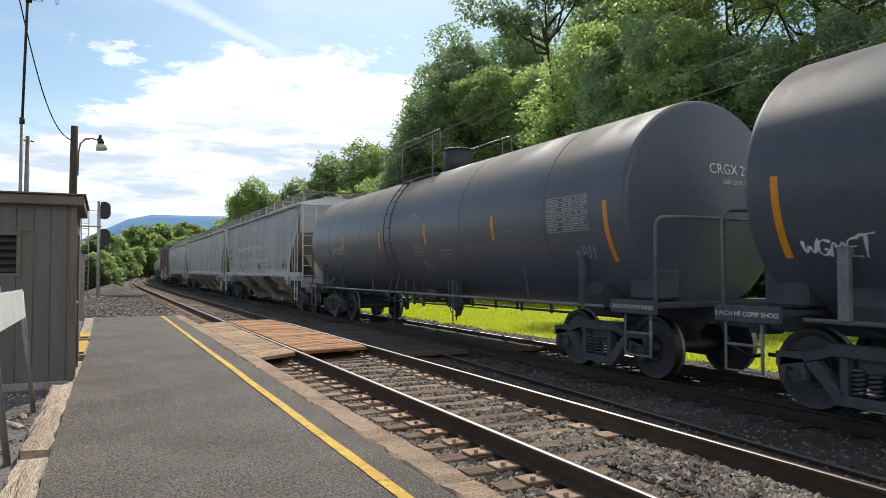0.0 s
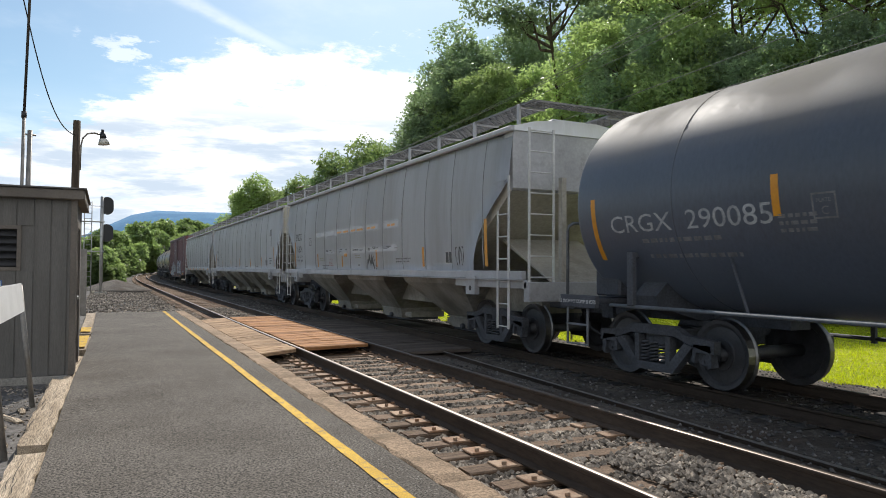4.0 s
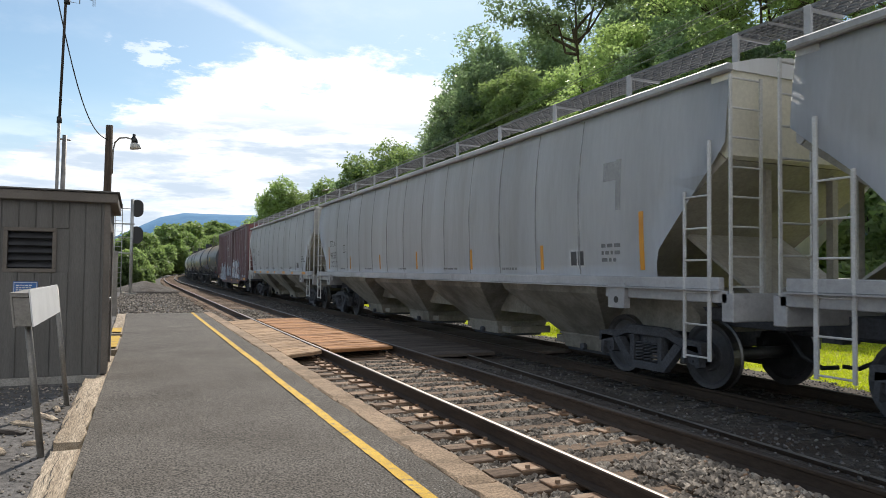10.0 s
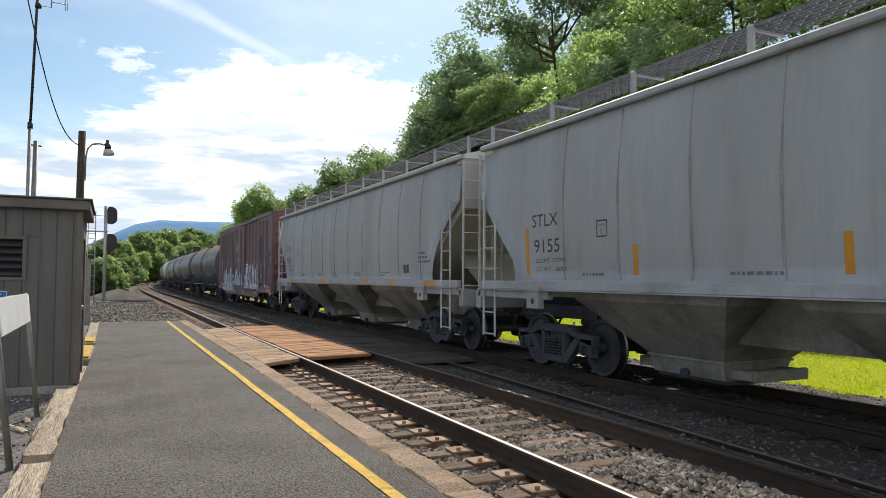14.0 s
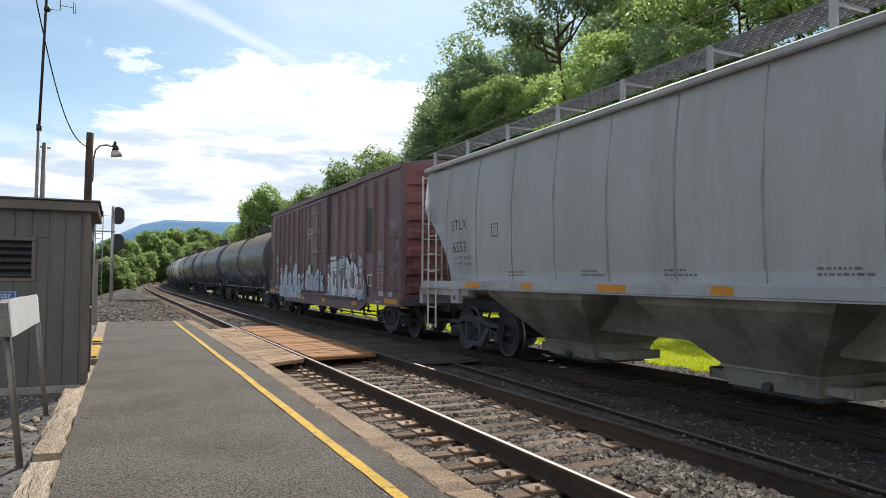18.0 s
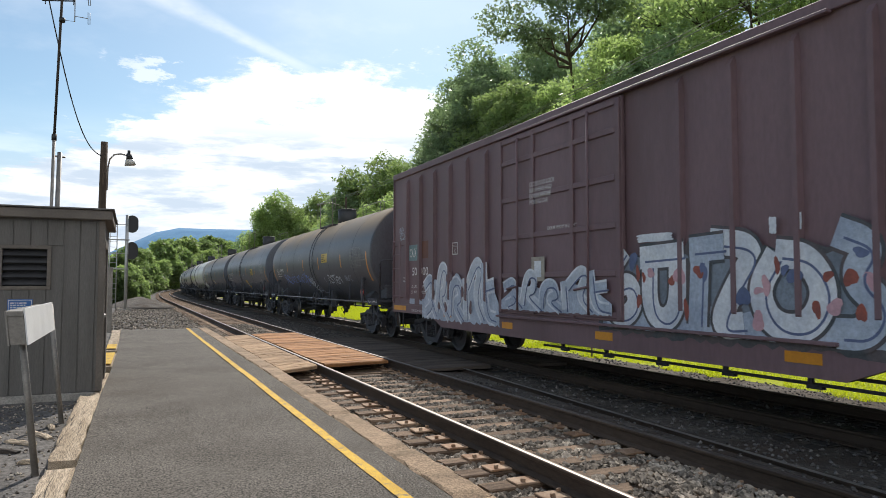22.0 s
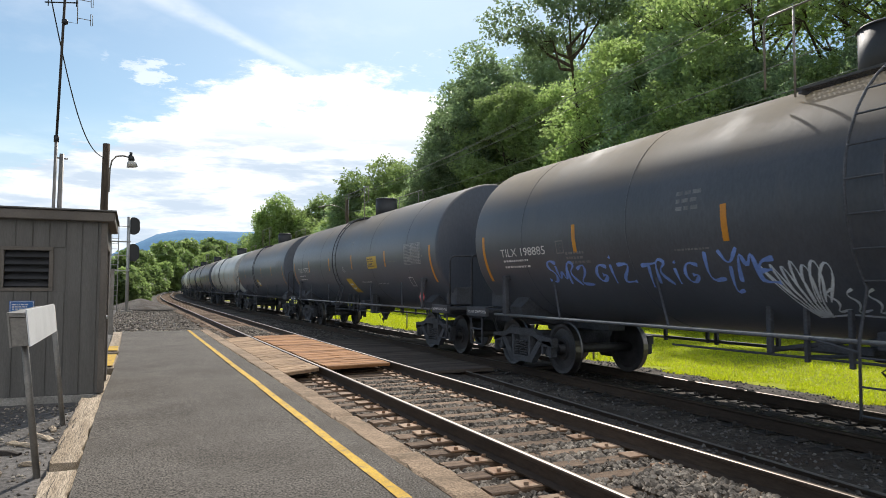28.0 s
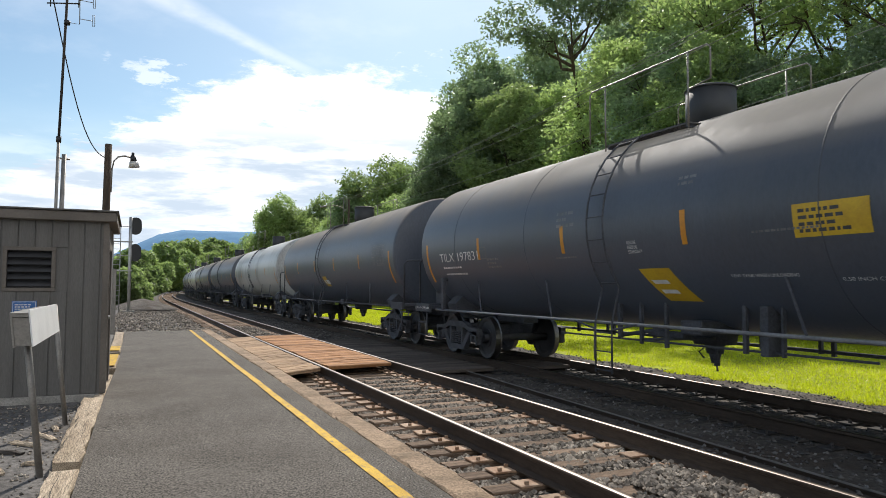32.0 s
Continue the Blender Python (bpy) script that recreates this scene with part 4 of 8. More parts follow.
def make_shed():
    shed = empty("shed", pose(-1.9, 12.0, -0.1))
    tagged(shed, "small flat-roofed shed with brown grooved wooden siding", "shed")
    ox, oy, oz = -1.9, 12.0, -0.1
    P = lambda x, y, z: (x - ox, y - oy, z - oz)

    def abox(bm, x0, x1, y0, y1, z0, z1, bevel=0.0):
        box(bm, x0 - ox, x1 - ox, y0 - oy, y1 - oy, z0 - oz, z1 - oz, bevel)
    x0, x1, y0, y1 = -4.2, SHED_X, SHED_Y, 13.1
    # walls: front with an opening for the vent, side with a doorway
    bm = B()
    for a, b, c, d in ((x0, -1.55, -0.0, 2.42), (-1.03, x1, -0.0, 2.42), (-1.55, -1.03, -0.0, 1.45), (-1.55, -1.03, 1.95, 2.42)):
        abox(bm, a, b, y0 + 0.012, y0 + 0.1, c, d)
    part("front_wall", bm, M_SIDING, shed)
    bm = B()
    abox(bm, x1 - 0.1, x1 - 0.003, y0 + 0.11, 11.15, 0, 2.42)
    abox(bm, x1 - 0.1, x1 - 0.003, 12.15, y1, 0, 2.42)
    abox(bm, x1 - 0.1, x1 - 0.003, 11.15, 12.15, 2.05, 2.42)
    part("side_wall", bm, M_SIDING, shed)
    bm = B()
    abox(bm, x0, x1 - 0.11, y1 - 0.1, y1, 0, 2.42)
    abox(bm, x0, x0 + 0.1, y0 + 0.12, y1 - 0.12, 0, 2.42)
    part("back_wall", bm, M_SIDING, shed)
    # boards of the siding, each with a groove beside it
    x = x0
    rng = random.Random(4)
    while x < x1 - 0.05:
        w = min(0.198, x1 - x)
        for z0, z1 in (((0.0, 2.40),) if x + w < -1.60 or x > -0.98 else ((0.0, 1.40), (2.0, 2.40))):
            bm = B()
            abox(bm, x + 0.006, x + w - 0.006, y0, y0 + 0.014 + rng.uniform(-0.002, 0.002), z0, z1, 0.003)
            part("siding_board", bm, M_SIDING, shed)
        x += w
    bm = B()
    abox(bm, x1 - 0.065, x1 + 0.012, y0 - 0.014, y0 + 0.075, -0.0, 2.41, 0.004)
    part("corner_board", bm, M_TRIM, shed)
    # door in the side
    bm = B()
    abox(bm, x1 - 0.06, x1 - 0.03, 11.19, 12.11, 0.02, 2.01)
    door = part("door", bm, M_LOUVRE, shed, "dark plain door")
    for a, b, c, d in ((11.10, 11.19, 0.0, 2.10), (12.11, 12.20, 0.0, 2.10), (11.19, 12.11, 2.01, 2.10)):
        bm = B()
        abox(bm, x1 - 0.05, x1 + 0.012, a, b, c, d, 0.004)
        part("door_frame", bm, M_TRIM, shed)
    bm = B()
    tube(bm, P(x1 - 0.03, 11.27, 1.02), P(x1 + 0.03, 11.27, 1.02), 0.025, 10)
    part("door_knob", bm, M_ALUM, door)
    # vent with slats
    vent = B()
    for a, b, c, d in ((-1.60, -0.98, 1.95, 2.0), (-1.60, -0.98, 1.40, 1.45), (-1.60, -1.55, 1.45, 1.95), (-1.03, -0.98, 1.45, 1.95)):
        abox(vent, a, b, y0 - 0.012, y0 + 0.03, c, d, 0.004)
    vent = part("vent_frame", vent, M_TRIM, shed)
    bm = B()
    abox(bm, -1.55, -1.03, y0 + 0.085, y0 + 0.095, 1.45, 1.95)
    part("vent_backing", bm, M_SIGNAL, vent)
    for i in range(5):
        z = 1.47 + 0.098 * i
        bm = B()
        prism(bm, [(y0 - oy + 0.0, z - oz), (y0 - oy + 0.006, z - oz - 0.006), (y0 - oy + 0.075, z - oz + 0.07), (y0 - oy + 0.069, z - oz + 0.076)], "x", -1.548 - ox, -1.032 - ox)
        part("slat", bm, M_LOUVRE, vent)
    # roof with a deep fascia
    bm = B()
    abox(bm, x0 - 0.12, x1 + 0.10, y0 - 0.10, y1 + 0.12, 2.365, 2.50, 0.012)
    part("fascia", bm, M_TRIM, shed)
    bm = B()
    abox(bm, x0 - 0.14, x1 + 0.125, y0 - 0.125, y1 + 0.14, 2.503, 2.525, 0.005)
    part("roof_edge", bm, M_SIDING, shed)
    bm = B()
    abox(bm, x0 - 0.1, x1 - 0.06, y0 - 0.03, y1 + 0.1, -0.14, -0.004, 0.01)
    part("base", bm, M_CONC, shed, "pale concrete base")
    # notice
    bm = B()
    abox(bm, -1.475, -1.185, y0 - 0.008, y0 - 0.002, 1.055, 1.275, 0.002)
    board = part("notice", bm, M_BLUE, shed, "small blue notice with white border")
    bm = B()
    for a, b, c, d in ((-1.465, -1.195, 1.258, 1.264), (-1.465, -1.195, 1.066, 1.072), (-1.465, -1.459, 1.072, 1.258), (-1.201, -1.195, 1.072, 1.258)):
        abox(bm, a, b, y0 - 0.0105, y0 - 0.0085, c, d)
    part("border", bm, M_WHITE, board)
    v, f = bars(random.Random(2), 0.22, 0.15, 5)
    part("writing", flat_mesh(v, f, lambda u, w: (-1.44 + u - ox, y0 - 0.0105 - oy, 1.09 + w - oz)), M_LETTER, board)


make_shed()


def make_long_sign():
    sign = empty("platform_sign", pose(-0.66, 7.6, -0.1))
    tagged(sign, "long white board on two leaning galvanised posts, seen edge-on", "sign")
    o = Vector((-0.66, 7.6, -0.1))
    for y in (6.67, 9.045):
        bm = B()
        tube(bm, Vector((-0.660, y, -0.25)) - o, Vector((-0.812, y - 0.10, 1.25)) - o, 0.027, 12)
        part("post", bm, M_GALV, sign)
    lean = 0.115
    for name, x, t, z0, z1, mat in (("face_board", -0.737, 0.012, 0.99, 1.282, M_WHITE), ("back_board", -0.868, 0.014, 0.985, 1.262, M_GALV), ("top_batten", -0.853, 0.112, 1.225, 1.26, M_GALV)):
        bm = B()
        loft(bm, [[(x + q - (z - 1.0) * lean - o.x, y - o.y, z - o.z) for q, z in ((0, z0), (t, z0), (t, z1), (0, z1))] for y in (6.40, 8.52)], smooth=False)
        part(name, bm, mat, sign)
    for y in (6.43, 8.48):
        bm = B()
        loft(bm, [[(-0.853 + q - (z - 1.0) * lean - o.x, yy - o.y, z - o.z) for q, z in ((0, 0.995), (0.112, 0.995), (0.112, 1.22), (0, 1.22))] for yy in (y - 0.02, y + 0.02)], smooth=False)
        part("end_batten", bm, M_GALV, sign)


make_long_sign()


def make_scraps():
    """Splinters of old timber lying in the gravel."""
    rng = random.Random(31)
    for k, (x, y, ln, turn) in enumerate(((-1.15, 7.7, 0.55, 62), (-0.95, 8.0, 0.42, 40), (-0.82, 8.35, 0.5, 28), (-1.45, 7.35, 0.34, 70), (-1.0, 6.9, 0.22, 15), (-0.78, 7.1, 0.16, 80), (-1.25, 6.55, 0.18, 110), (-0.75, 8.75, 0.3, 10))):
        bm = rough_block(-0.03, 0.03, -ln / 2, ln / 2, -0.01, 0.025, 300 + k, 0.008, 5)
        ob = part("wood_scrap", bm, M_TIMBER if k % 3 else M_DARKPOLE)
        ob.matrix_basis = pose(x, y, ground_z(x, y) + 0.012, 0, 0, turn)
        tagged(ob, "small splinter of weathered timber lying on gravel", "wood scrap", group="timber splinters in the yard")


make_scraps()


def make_masts():
    # tall radio mast
    mast = empty("antenna_mast", pose(-1.42, 15.0, -0.1))
    tagged(mast, "tall thin radio mast with a small directional aerial", "antenna")
    o = Vector((-1.42, 15.0, -0.1))
    S = lambda x, y, z: Vector((x, y, z)) - o
    bm = B()
    tube(bm, S(-1.42, 15, -0.1), S(-1.385, 15, 4.33), 0.029, 10)
    part("lower_tube", bm, M_GALV, mast)
    bm = B()
    tube(bm, S(-1.385, 15, 4.25), S(-1.30, 15, 8.0), 0.024, 10)
    part("upper_tube", bm, M_DARKPOLE, mast)
    bm = B()
    tube(bm, S(-1.386, 15, 4.22), S(-1.384, 15, 4.34), 0.045, 10)
    part("clamp", bm, M_SIGNAL, mast)
    bm = B()
    tube(bm, S(-1.312, 15, 6.53), S(-1.309, 15, 6.61), 0.055, 10)
    part("clamp", bm, M_SIGNAL, mast)
    aerial = B()
    tube(aerial, S(-1.66, 15, 6.90), S(-1.10, 15, 6.98), 0.014)
    for x, z in ((-1.60, 6.91), (-1.12, 6.97)):
        tube(aerial, S(x, 15, z - 0.07), S(x, 15, z + 0.30), 0.010)
    aerial = part("aerial", aerial, M_SIGNAL, mast)
    bm = B()
    chain(bm, [S(-1.33, 15, 6.58), S(-1.095, 15, 6.57), S(-1.105, 15, 7.35)], 0.009)
    for z in (6.68, 7.05):
        tube(bm, S(-1.10, 15, z), S(-0.87, 15, z - 0.01), 0.007)
        chain(bm, [S(-0.865, 15, z - 0.12), S(-0.83, 15, z - 0.12), S(-0.835, 15, z + 0.11), S(-0.87, 15, z + 0.11), S(-0.865, 15, z - 0.12)], 0.006)
    part("boom", bm, M_GALV, aerial)
    bm = B()
    tube(bm, S(-1.31, 15, 7.86), S(-1.77, 15, 7.92), 0.016)
    part("cable_arm", bm, M_SIGNAL, mast)
    # short tube beside it
    post = empty("vent_pipe", pose(-1.36, 15.2, -0.1))
    tagged(post, "short plain steel pipe beside the mast", "pipe")
    bm = B()
    tube(bm, (0, 0, 0), (0.06, 0, 4.13), 0.043, 12)
    part("tube", bm, M_GALV, post)
    bm = B()
    tube(bm, (-0.06, 0, 4.05), (0.16, 0, 4.04), 0.018)
    part("bracket", bm, M_GALV, post)
    # wooden pole with a lamp
    pole = empty("lamp_pole", pose(-0.70, 19.0, -0.1))
    tagged(pole, "weathered wooden pole with a curved-arm area lamp", "lamp pole")
    bm = B()
    tube(bm, (0, 0, -0.3), (0.04, 0, 5.10), 0.105, 14, 0.082)
    part("pole", bm, M_WOODPOLE, pole)
    bm = B()
    chain(bm, [(0.12, -0.02, 3.9), (0.13, -0.02, 4.45), (0.17, -0.02, 4.68), (0.27, -0.02, 4.80), (0.42, -0.02, 4.83), (0.58, -0.02, 4.80)], 0.022)
    arm = part("arm", bm, M_GALV, pole)
    bm = B()
    tube(bm, (0.60, -0.02, 4.86), (0.62, -0.02, 4.70), 0.055, 12, 0.085)
    tube(bm, (0.60, -0.02, 4.93), (0.60, -0.02, 4.85), 0.035, 10)
    part("lamp_head", bm, M_SIGNAL, pole)
    bm = B()
    tube(bm, (0.62, -0.02, 4.70), (0.635, -0.02, 4.56), 0.10, 14, 0.135)
    part("lamp_shade", bm, M_GLASSY, pole, "pale translucent lamp shade")
    bm = B()
    pts = []
    for i in range(25):
        k = i / 24
        a, b = Vector((-1.75, 15.0, 7.9)), Vector((-0.71, 18.95, 4.64))
        p = a.lerp(b, k)
        p.z -= 1.1 * math.sin(math.pi * k) * (0.55 + 0.45 * k)
        pts.append(p)
    chain(bm, pts, 0.013, 5)
    tagged(part("overhead_cable", bm, M_WIRE), "slack black cable hung between mast and pole", "cable")


make_masts()


def make_signal():
    sig = empty("railway_signal", pose(-0.25, 47.0, -0.15))
    tagged(sig, "two-headed railway signal on an aluminium mast with a ladder", "signal")
    bm = B()
    tube(bm, (0, 0, 0), (0, 0, 5.9), 0.10, 12)
    part("mast", bm, M_ALUM, sig)
    bm = B()
    box(bm, -0.35, 0.35, -0.35, 0.35, -0.2, 0.12, 0.03)
    part("foundation", bm, M_CONC, sig)
    for z in (5.35, 3.70):
        bm = B()
        outline = []
        for i in range(24):
            a = 2 * math.pi * i / 24
            outline.append((0.28 + 0.36 * math.cos(a), z + 0.36 * math.sin(a) + (0.18 if math.sin(a) > 0 else -0.18)))
        prism(bm, outline, "y", -0.02, 0.03)
        head = part("backboard", bm, M_SIGNAL, sig)
        for dz in (-0.26, 0.0, 0.26):
            bm = B()
            tube(bm, (0.28, 0.03, z + dz), (0.28, 0.30, z + dz - 0.03), 0.105, 12, 0.10)
            part("hood", bm, M_SIGNAL, head)
        bm = B()
        box(bm, 0.08, 0.5, 0.03, 0.2, z - 0.36, z + 0.36, 0.02)
        part("lamp_case", bm, M_SIGNAL, head)
    ladder = B()
    for x in (-0.95, -0.55):
        tube(ladder, (x, 0.3, 0.1), (x, 0.3, 5.6), 0.028)
    ladder = part("ladder", ladder, M_ALUM, sig)
    for i in range(17):
        bm = B()
        tube(bm, (-0.95, 0.3, 0.4 + 0.32 * i), (-0.55, 0.3, 0.4 + 0.32 * i), 0.016, 6)
        part("rung", bm, M_ALUM, ladder)
    for z in (2.55, 4.35):
        bm = B()
        box(bm, -1.15, 0.15, -0.15, 0.5, z, z + 0.05)
        part("platform_grid", bm, M_ALUM, sig)
        bm = B()
        for a, b in (((-1.15, -0.15), (-1.15, 0.5)), ((-1.15, -0.15), (0.1, -0.15))):
            tube(bm, (*a, z + 0.95), (*b, z + 0.95), 0.02, 6)
            tube(bm, (*a, z + 0.05), (*a, z + 0.95), 0.02, 6)
        part("guard_rail", bm, M_ALUM, sig)
    # relay post and box nearer by
    post = empty("steel_post", pose(-0.62, 25.5, -0.15))
    tagged(post, "grey steel channel post at the platform's end", "post")
    bm = B()
    box(bm, -0.09, 0.09, -0.02, 0.02, -0.1, 2.2, 0.005)
    box(bm, -0.09, -0.07, 0.02, 0.1, -0.1, 2.2)
    part("channel", bm, M_GALV, post)
    cab = empty("relay_cabinet", pose(-1.55, 44.0, -0.15))
    tagged(cab, "small pale metal relay cabinet behind the signal", "cabinet")
    bm = B()
    box(bm, -0.45, 0.45, -0.35, 0.35, 0.1, 1.75, 0.02)
    part("body", bm, M_ALUM, cab)
    bm = B()
    box(bm, -0.5, 0.5, -0.4, 0.4, 1.75, 1.82, 0.02)
    part("lid", bm, M_GALV, cab)
    # dark spoil heap
    bm = B()
    rings = []
    for k in range(6):
        r = 2.6 * (1 - k / 5.2)
        rings.append([(r * math.cos(a * 0.3927) * (1 + 0.15 * noise.noise((k, a, 2))), 1.6 * r * math.sin(a * 0.3927), 0.85 * (k / 5) ** 0.8 - 0.15 + 0.06 * noise.noise((a, k * 2, 5))) for a in range(16)])
    loft(bm, rings)
    heap = part("spoil_heap", bm, M_BALLAST)
    heap.matrix_basis = pose(0.6, 54.0, -0.1)
    tagged(heap, "low heap of dark cinders by the line", "heap")


make_signal()

# ---------------------------------------------------------------- rolling stock
# In a car's own space y runs along the track, away from the viewer's end of it, and -x faces the platform.
MOVERS = []        # (car, distance along the line at the start)
WHEELS = []        # wheelsets that turn


def wheel_meshes():
    prof = [(0.0, 0.20), (-0.055, 0.20), (-0.055, 0.14), (-0.02, 0.22), (-0.015, 0.36), (-0.045, 0.40), (-0.055, 0.452), (0.055, 0.462), (0.072, 0.487), (0.088, 0.487), (0.088, 0.40), (0.03, 0.36), (0.03, 0.20)]
    n = 28
    out = []
    for side in (-1, 1):
        bm = B()
        rings = []
        for i in range(n):
            a = 2 * math.pi * i / n
            rings.append([(side * (HALF - 0.02) - side * (u - 0.02) * 1.0, r * math.cos(a), r * math.sin(a)) for u, r in prof])
        rings.append(rings[0])
        R = [[bm.verts.new(p) for p in ring] for ring in rings[:-1]]
        R.append(R[0])
        for A, C in zip(R, R[1:]):
            for k in range(len(prof) - 1):
                f = bm.faces.new((A[k], A[k + 1], C[k + 1], C[k]))
                f.material_index = 1 if k in (6, 7) else 0
        bmesh.ops.holes_fill(bm, edges=bm.edges[:], sides=40)
        me = finish(bm)
        me.materials.append(M_WHEEL)
        me.materials.append(M_TREAD)
        out.append(me)
    bm = B()
    tube(bm, (-HALF - 0.18, 0, 0), (HALF + 0.18, 0, 0), 0.085, 14)
    ax = finish(bm)
    ax.materials.append(M_WHEEL)
    bm = B()
    tube(bm, (-HALF - 0.33, 0, 0), (-HALF - 0.17, 0, 0), 0.125, 12)
    for k in range(3):
        a = k * 2.094
        tube(bm, (-HALF - 0.35, 0.07 * math.cos(a), 0.07 * math.sin(a)), (-HALF - 0.32, 0.07 * math.cos(a), 0.07 * math.sin(a)), 0.02, 6)
    cap = finish(bm)
    cap.materials.append(M_TRUCK)
    return out, ax, cap


WHEEL_MESH, AXLE_MESH, CAP_MESH = wheel_meshes()


def frame_mesh(side):
    """Cast side frame of a three-piece bogie: arched top, window for the springs, journal jaws."""
    bm = B()
    x0, x1 = side * 1.02, side * 1.14
    bar = lambda pts, w=0.0: prism(bm, pts, "x", x0, x1)
    bar([(-1.10, 0.50), (-1.10, 0.66), (-0.62, 0.70), (-0.40, 0.80), (0.40, 0.80), (0.62, 0.70), (1.10, 0.66), (1.10, 0.50), (0.70, 0.58), (0.42, 0.67), (-0.42, 0.67), (-0.70, 0.58)])
    bar([(-0.74, 0.56), (-0.60, 0.60), (-0.30, 0.28), (0.30, 0.28), (0.60, 0.60), (0.74, 0.56), (0.38, 0.17), (-0.38, 0.17)])
    bar([(-0.34, 0.66), (-0.26, 0.66), (-0.26, 0.28), (-0.34, 0.28)])
    bar([(0.26, 0.66), (0.34, 0.66), (0.34, 0.28), (0.26, 0.28)])
    for s in (-1, 1):
        bar([(s * 0.76, 0.60), (s * 1.04, 0.60), (s * 1.06, 0.33), (s * 1.00, 0.30), (s * 0.98, 0.50), (s * 0.80, 0.50), (s * 0.78, 0.36), (s * 0.72, 0.38)])
    me = finish(bm)
    me.materials.append(M_TRUCK)
    return me


def spring_mesh(side):
    bm = B()
    for k in (-0.17, 0.0, 0.17):
        pts = [(side * 1.08 + 0.06 * math.cos(i * 0.9), k + 0.06 * math.sin(i * 0.9), 0.29 + 0.27 * i / 40) for i in range(41)]
        chain(bm, pts, 0.015, 5)
    me = finish(bm)
    me.materials.append(M_TRUCK)
    return me


FRAME_MESH = {s: frame_mesh(s) for s in (-1, 1)}
SPRING_MESH = {s: spring_mesh(s) for s in (-1, 1)}


def bogie(car, y, turning):
    bm = B()
    box(bm, -1.05, 1.05, -0.22, 0.22, 0.46, 0.74, 0.03)
    box(bm, -0.35, 0.35, -0.3, 0.3, 0.74, 0.86, 0.03)
    truck = part("bogie", bm, M_TRUCK, car)
    truck.location = (0, y, 0)
    for s in (-1, 1):
        part("side_frame", FRAME_MESH[s], None, truck)
        part("spring_set", SPRING_MESH[s], None, truck)
        for a in (-0.89, 0.89):
            bm = B()
            box(bm, s * HALF - 0.05, s * HALF + 0.05, a * 0.42 - 0.04, a * 0.42 + 0.04, 0.28, 0.62, 0.01)
            part("brake_shoe", bm, M_TRUCK, truck)
    for a in (-0.89, 0.89):
        # the wheelset hangs from the car, so that it can turn in the bogie
        ws = part("wheelset", AXLE_MESH, None, car)
        ws.location = (0, y + a, 0.462)
        for k, s in enumerate((-1, 1)):
            part("wheel", WHEEL_MESH[k], None, ws)
        part("bearing_cap", CAP_MESH, None, ws)
        if turning:
            WHEELS.append((ws, y + a))


def coupler(car, y_end, s):
    bm = B()
    box(bm, -0.09, 0.09, min(y_end - s * 0.85, y_end - s * 0.12), max(y_end - s * 0.85, y_end - s * 0.12), 0.78, 0.96, 0.02)
    prism(bm, [(-0.16, y_end - s * 0.14), (0.14, y_end - s * 0.16), (0.17, y_end + s * 0.02), (0.03, y_end + s * 0.10), (-0.12, y_end + s * 0.06)], "z", 0.73, 1.01)
    cp = part("coupler", bm, M_TRUCK, car)
    bm = B()
    chain(bm, [(0.28 * s, y_end - s * 0.55, 0.86), (0.30 * s, y_end - s * 0.3, 0.55), (0.2 * s, y_end - s * 0.1, 0.42), (0.06 * s, y_end + s * 0.02, 0.44)], 0.028)
    part("brake_hose", bm, M_SIGNAL, cp)


def side_flat(x):
    """Places drawing coordinates (along the car as read from the platform, up) on a flat side."""
    return lambda y0, z0, lift=0.004: (lambda u, v: (-x - lift, y0 - u, z0 + v))


def side_round(radius, zc):
    def at(y0, z0, lift=0.004):
        a0 = math.asin(max(-1, min(1, (z0 - zc) / radius)))

        def place(u, v):
            a = a0 + v / radius
            return (-(radius + lift) * math.cos(a), y0 - u, zc + (radius + lift) * math.sin(a))
        return place
    return at


def quad(w, h, n=8):
    V, F = [], []
    for i in range(n + 1):
        V += [(0, h * i / n), (w, h * i / n)]
        if i:
            k = 2 * i
            F.append((k - 2, k - 1, k + 1, k))
    return V, F


def scrawl(rng, width, height, strokes, pen):
    """Spray-can strokes: looping lines that spell nothing."""
    V, F = [], []
    for k in range(strokes):
        x0 = width * (k + 0.15) / strokes
        w = width / strokes * rng.uniform(0.8, 1.25)
        a, b, c = rng.uniform(0, 6.3), rng.uniform(1.2, 2.6), rng.uniform(0.5, 1.6)
        pts = []
        for i in range(22):
            q = i / 21
            pts.append((x0 + w * (0.5 + 0.45 * math.sin(a + b * 3.1 * q)) * 0.8 + 0.15 * w * q, height * (0.5 + 0.46 * math.cos(a * 1.7 + c * 5.0 * q + k))))
        v, f = ribbon(pts, pen)
        n = len(V)
        V += v
        F += [tuple(n + i for i in q) for q in f]
    return V, F


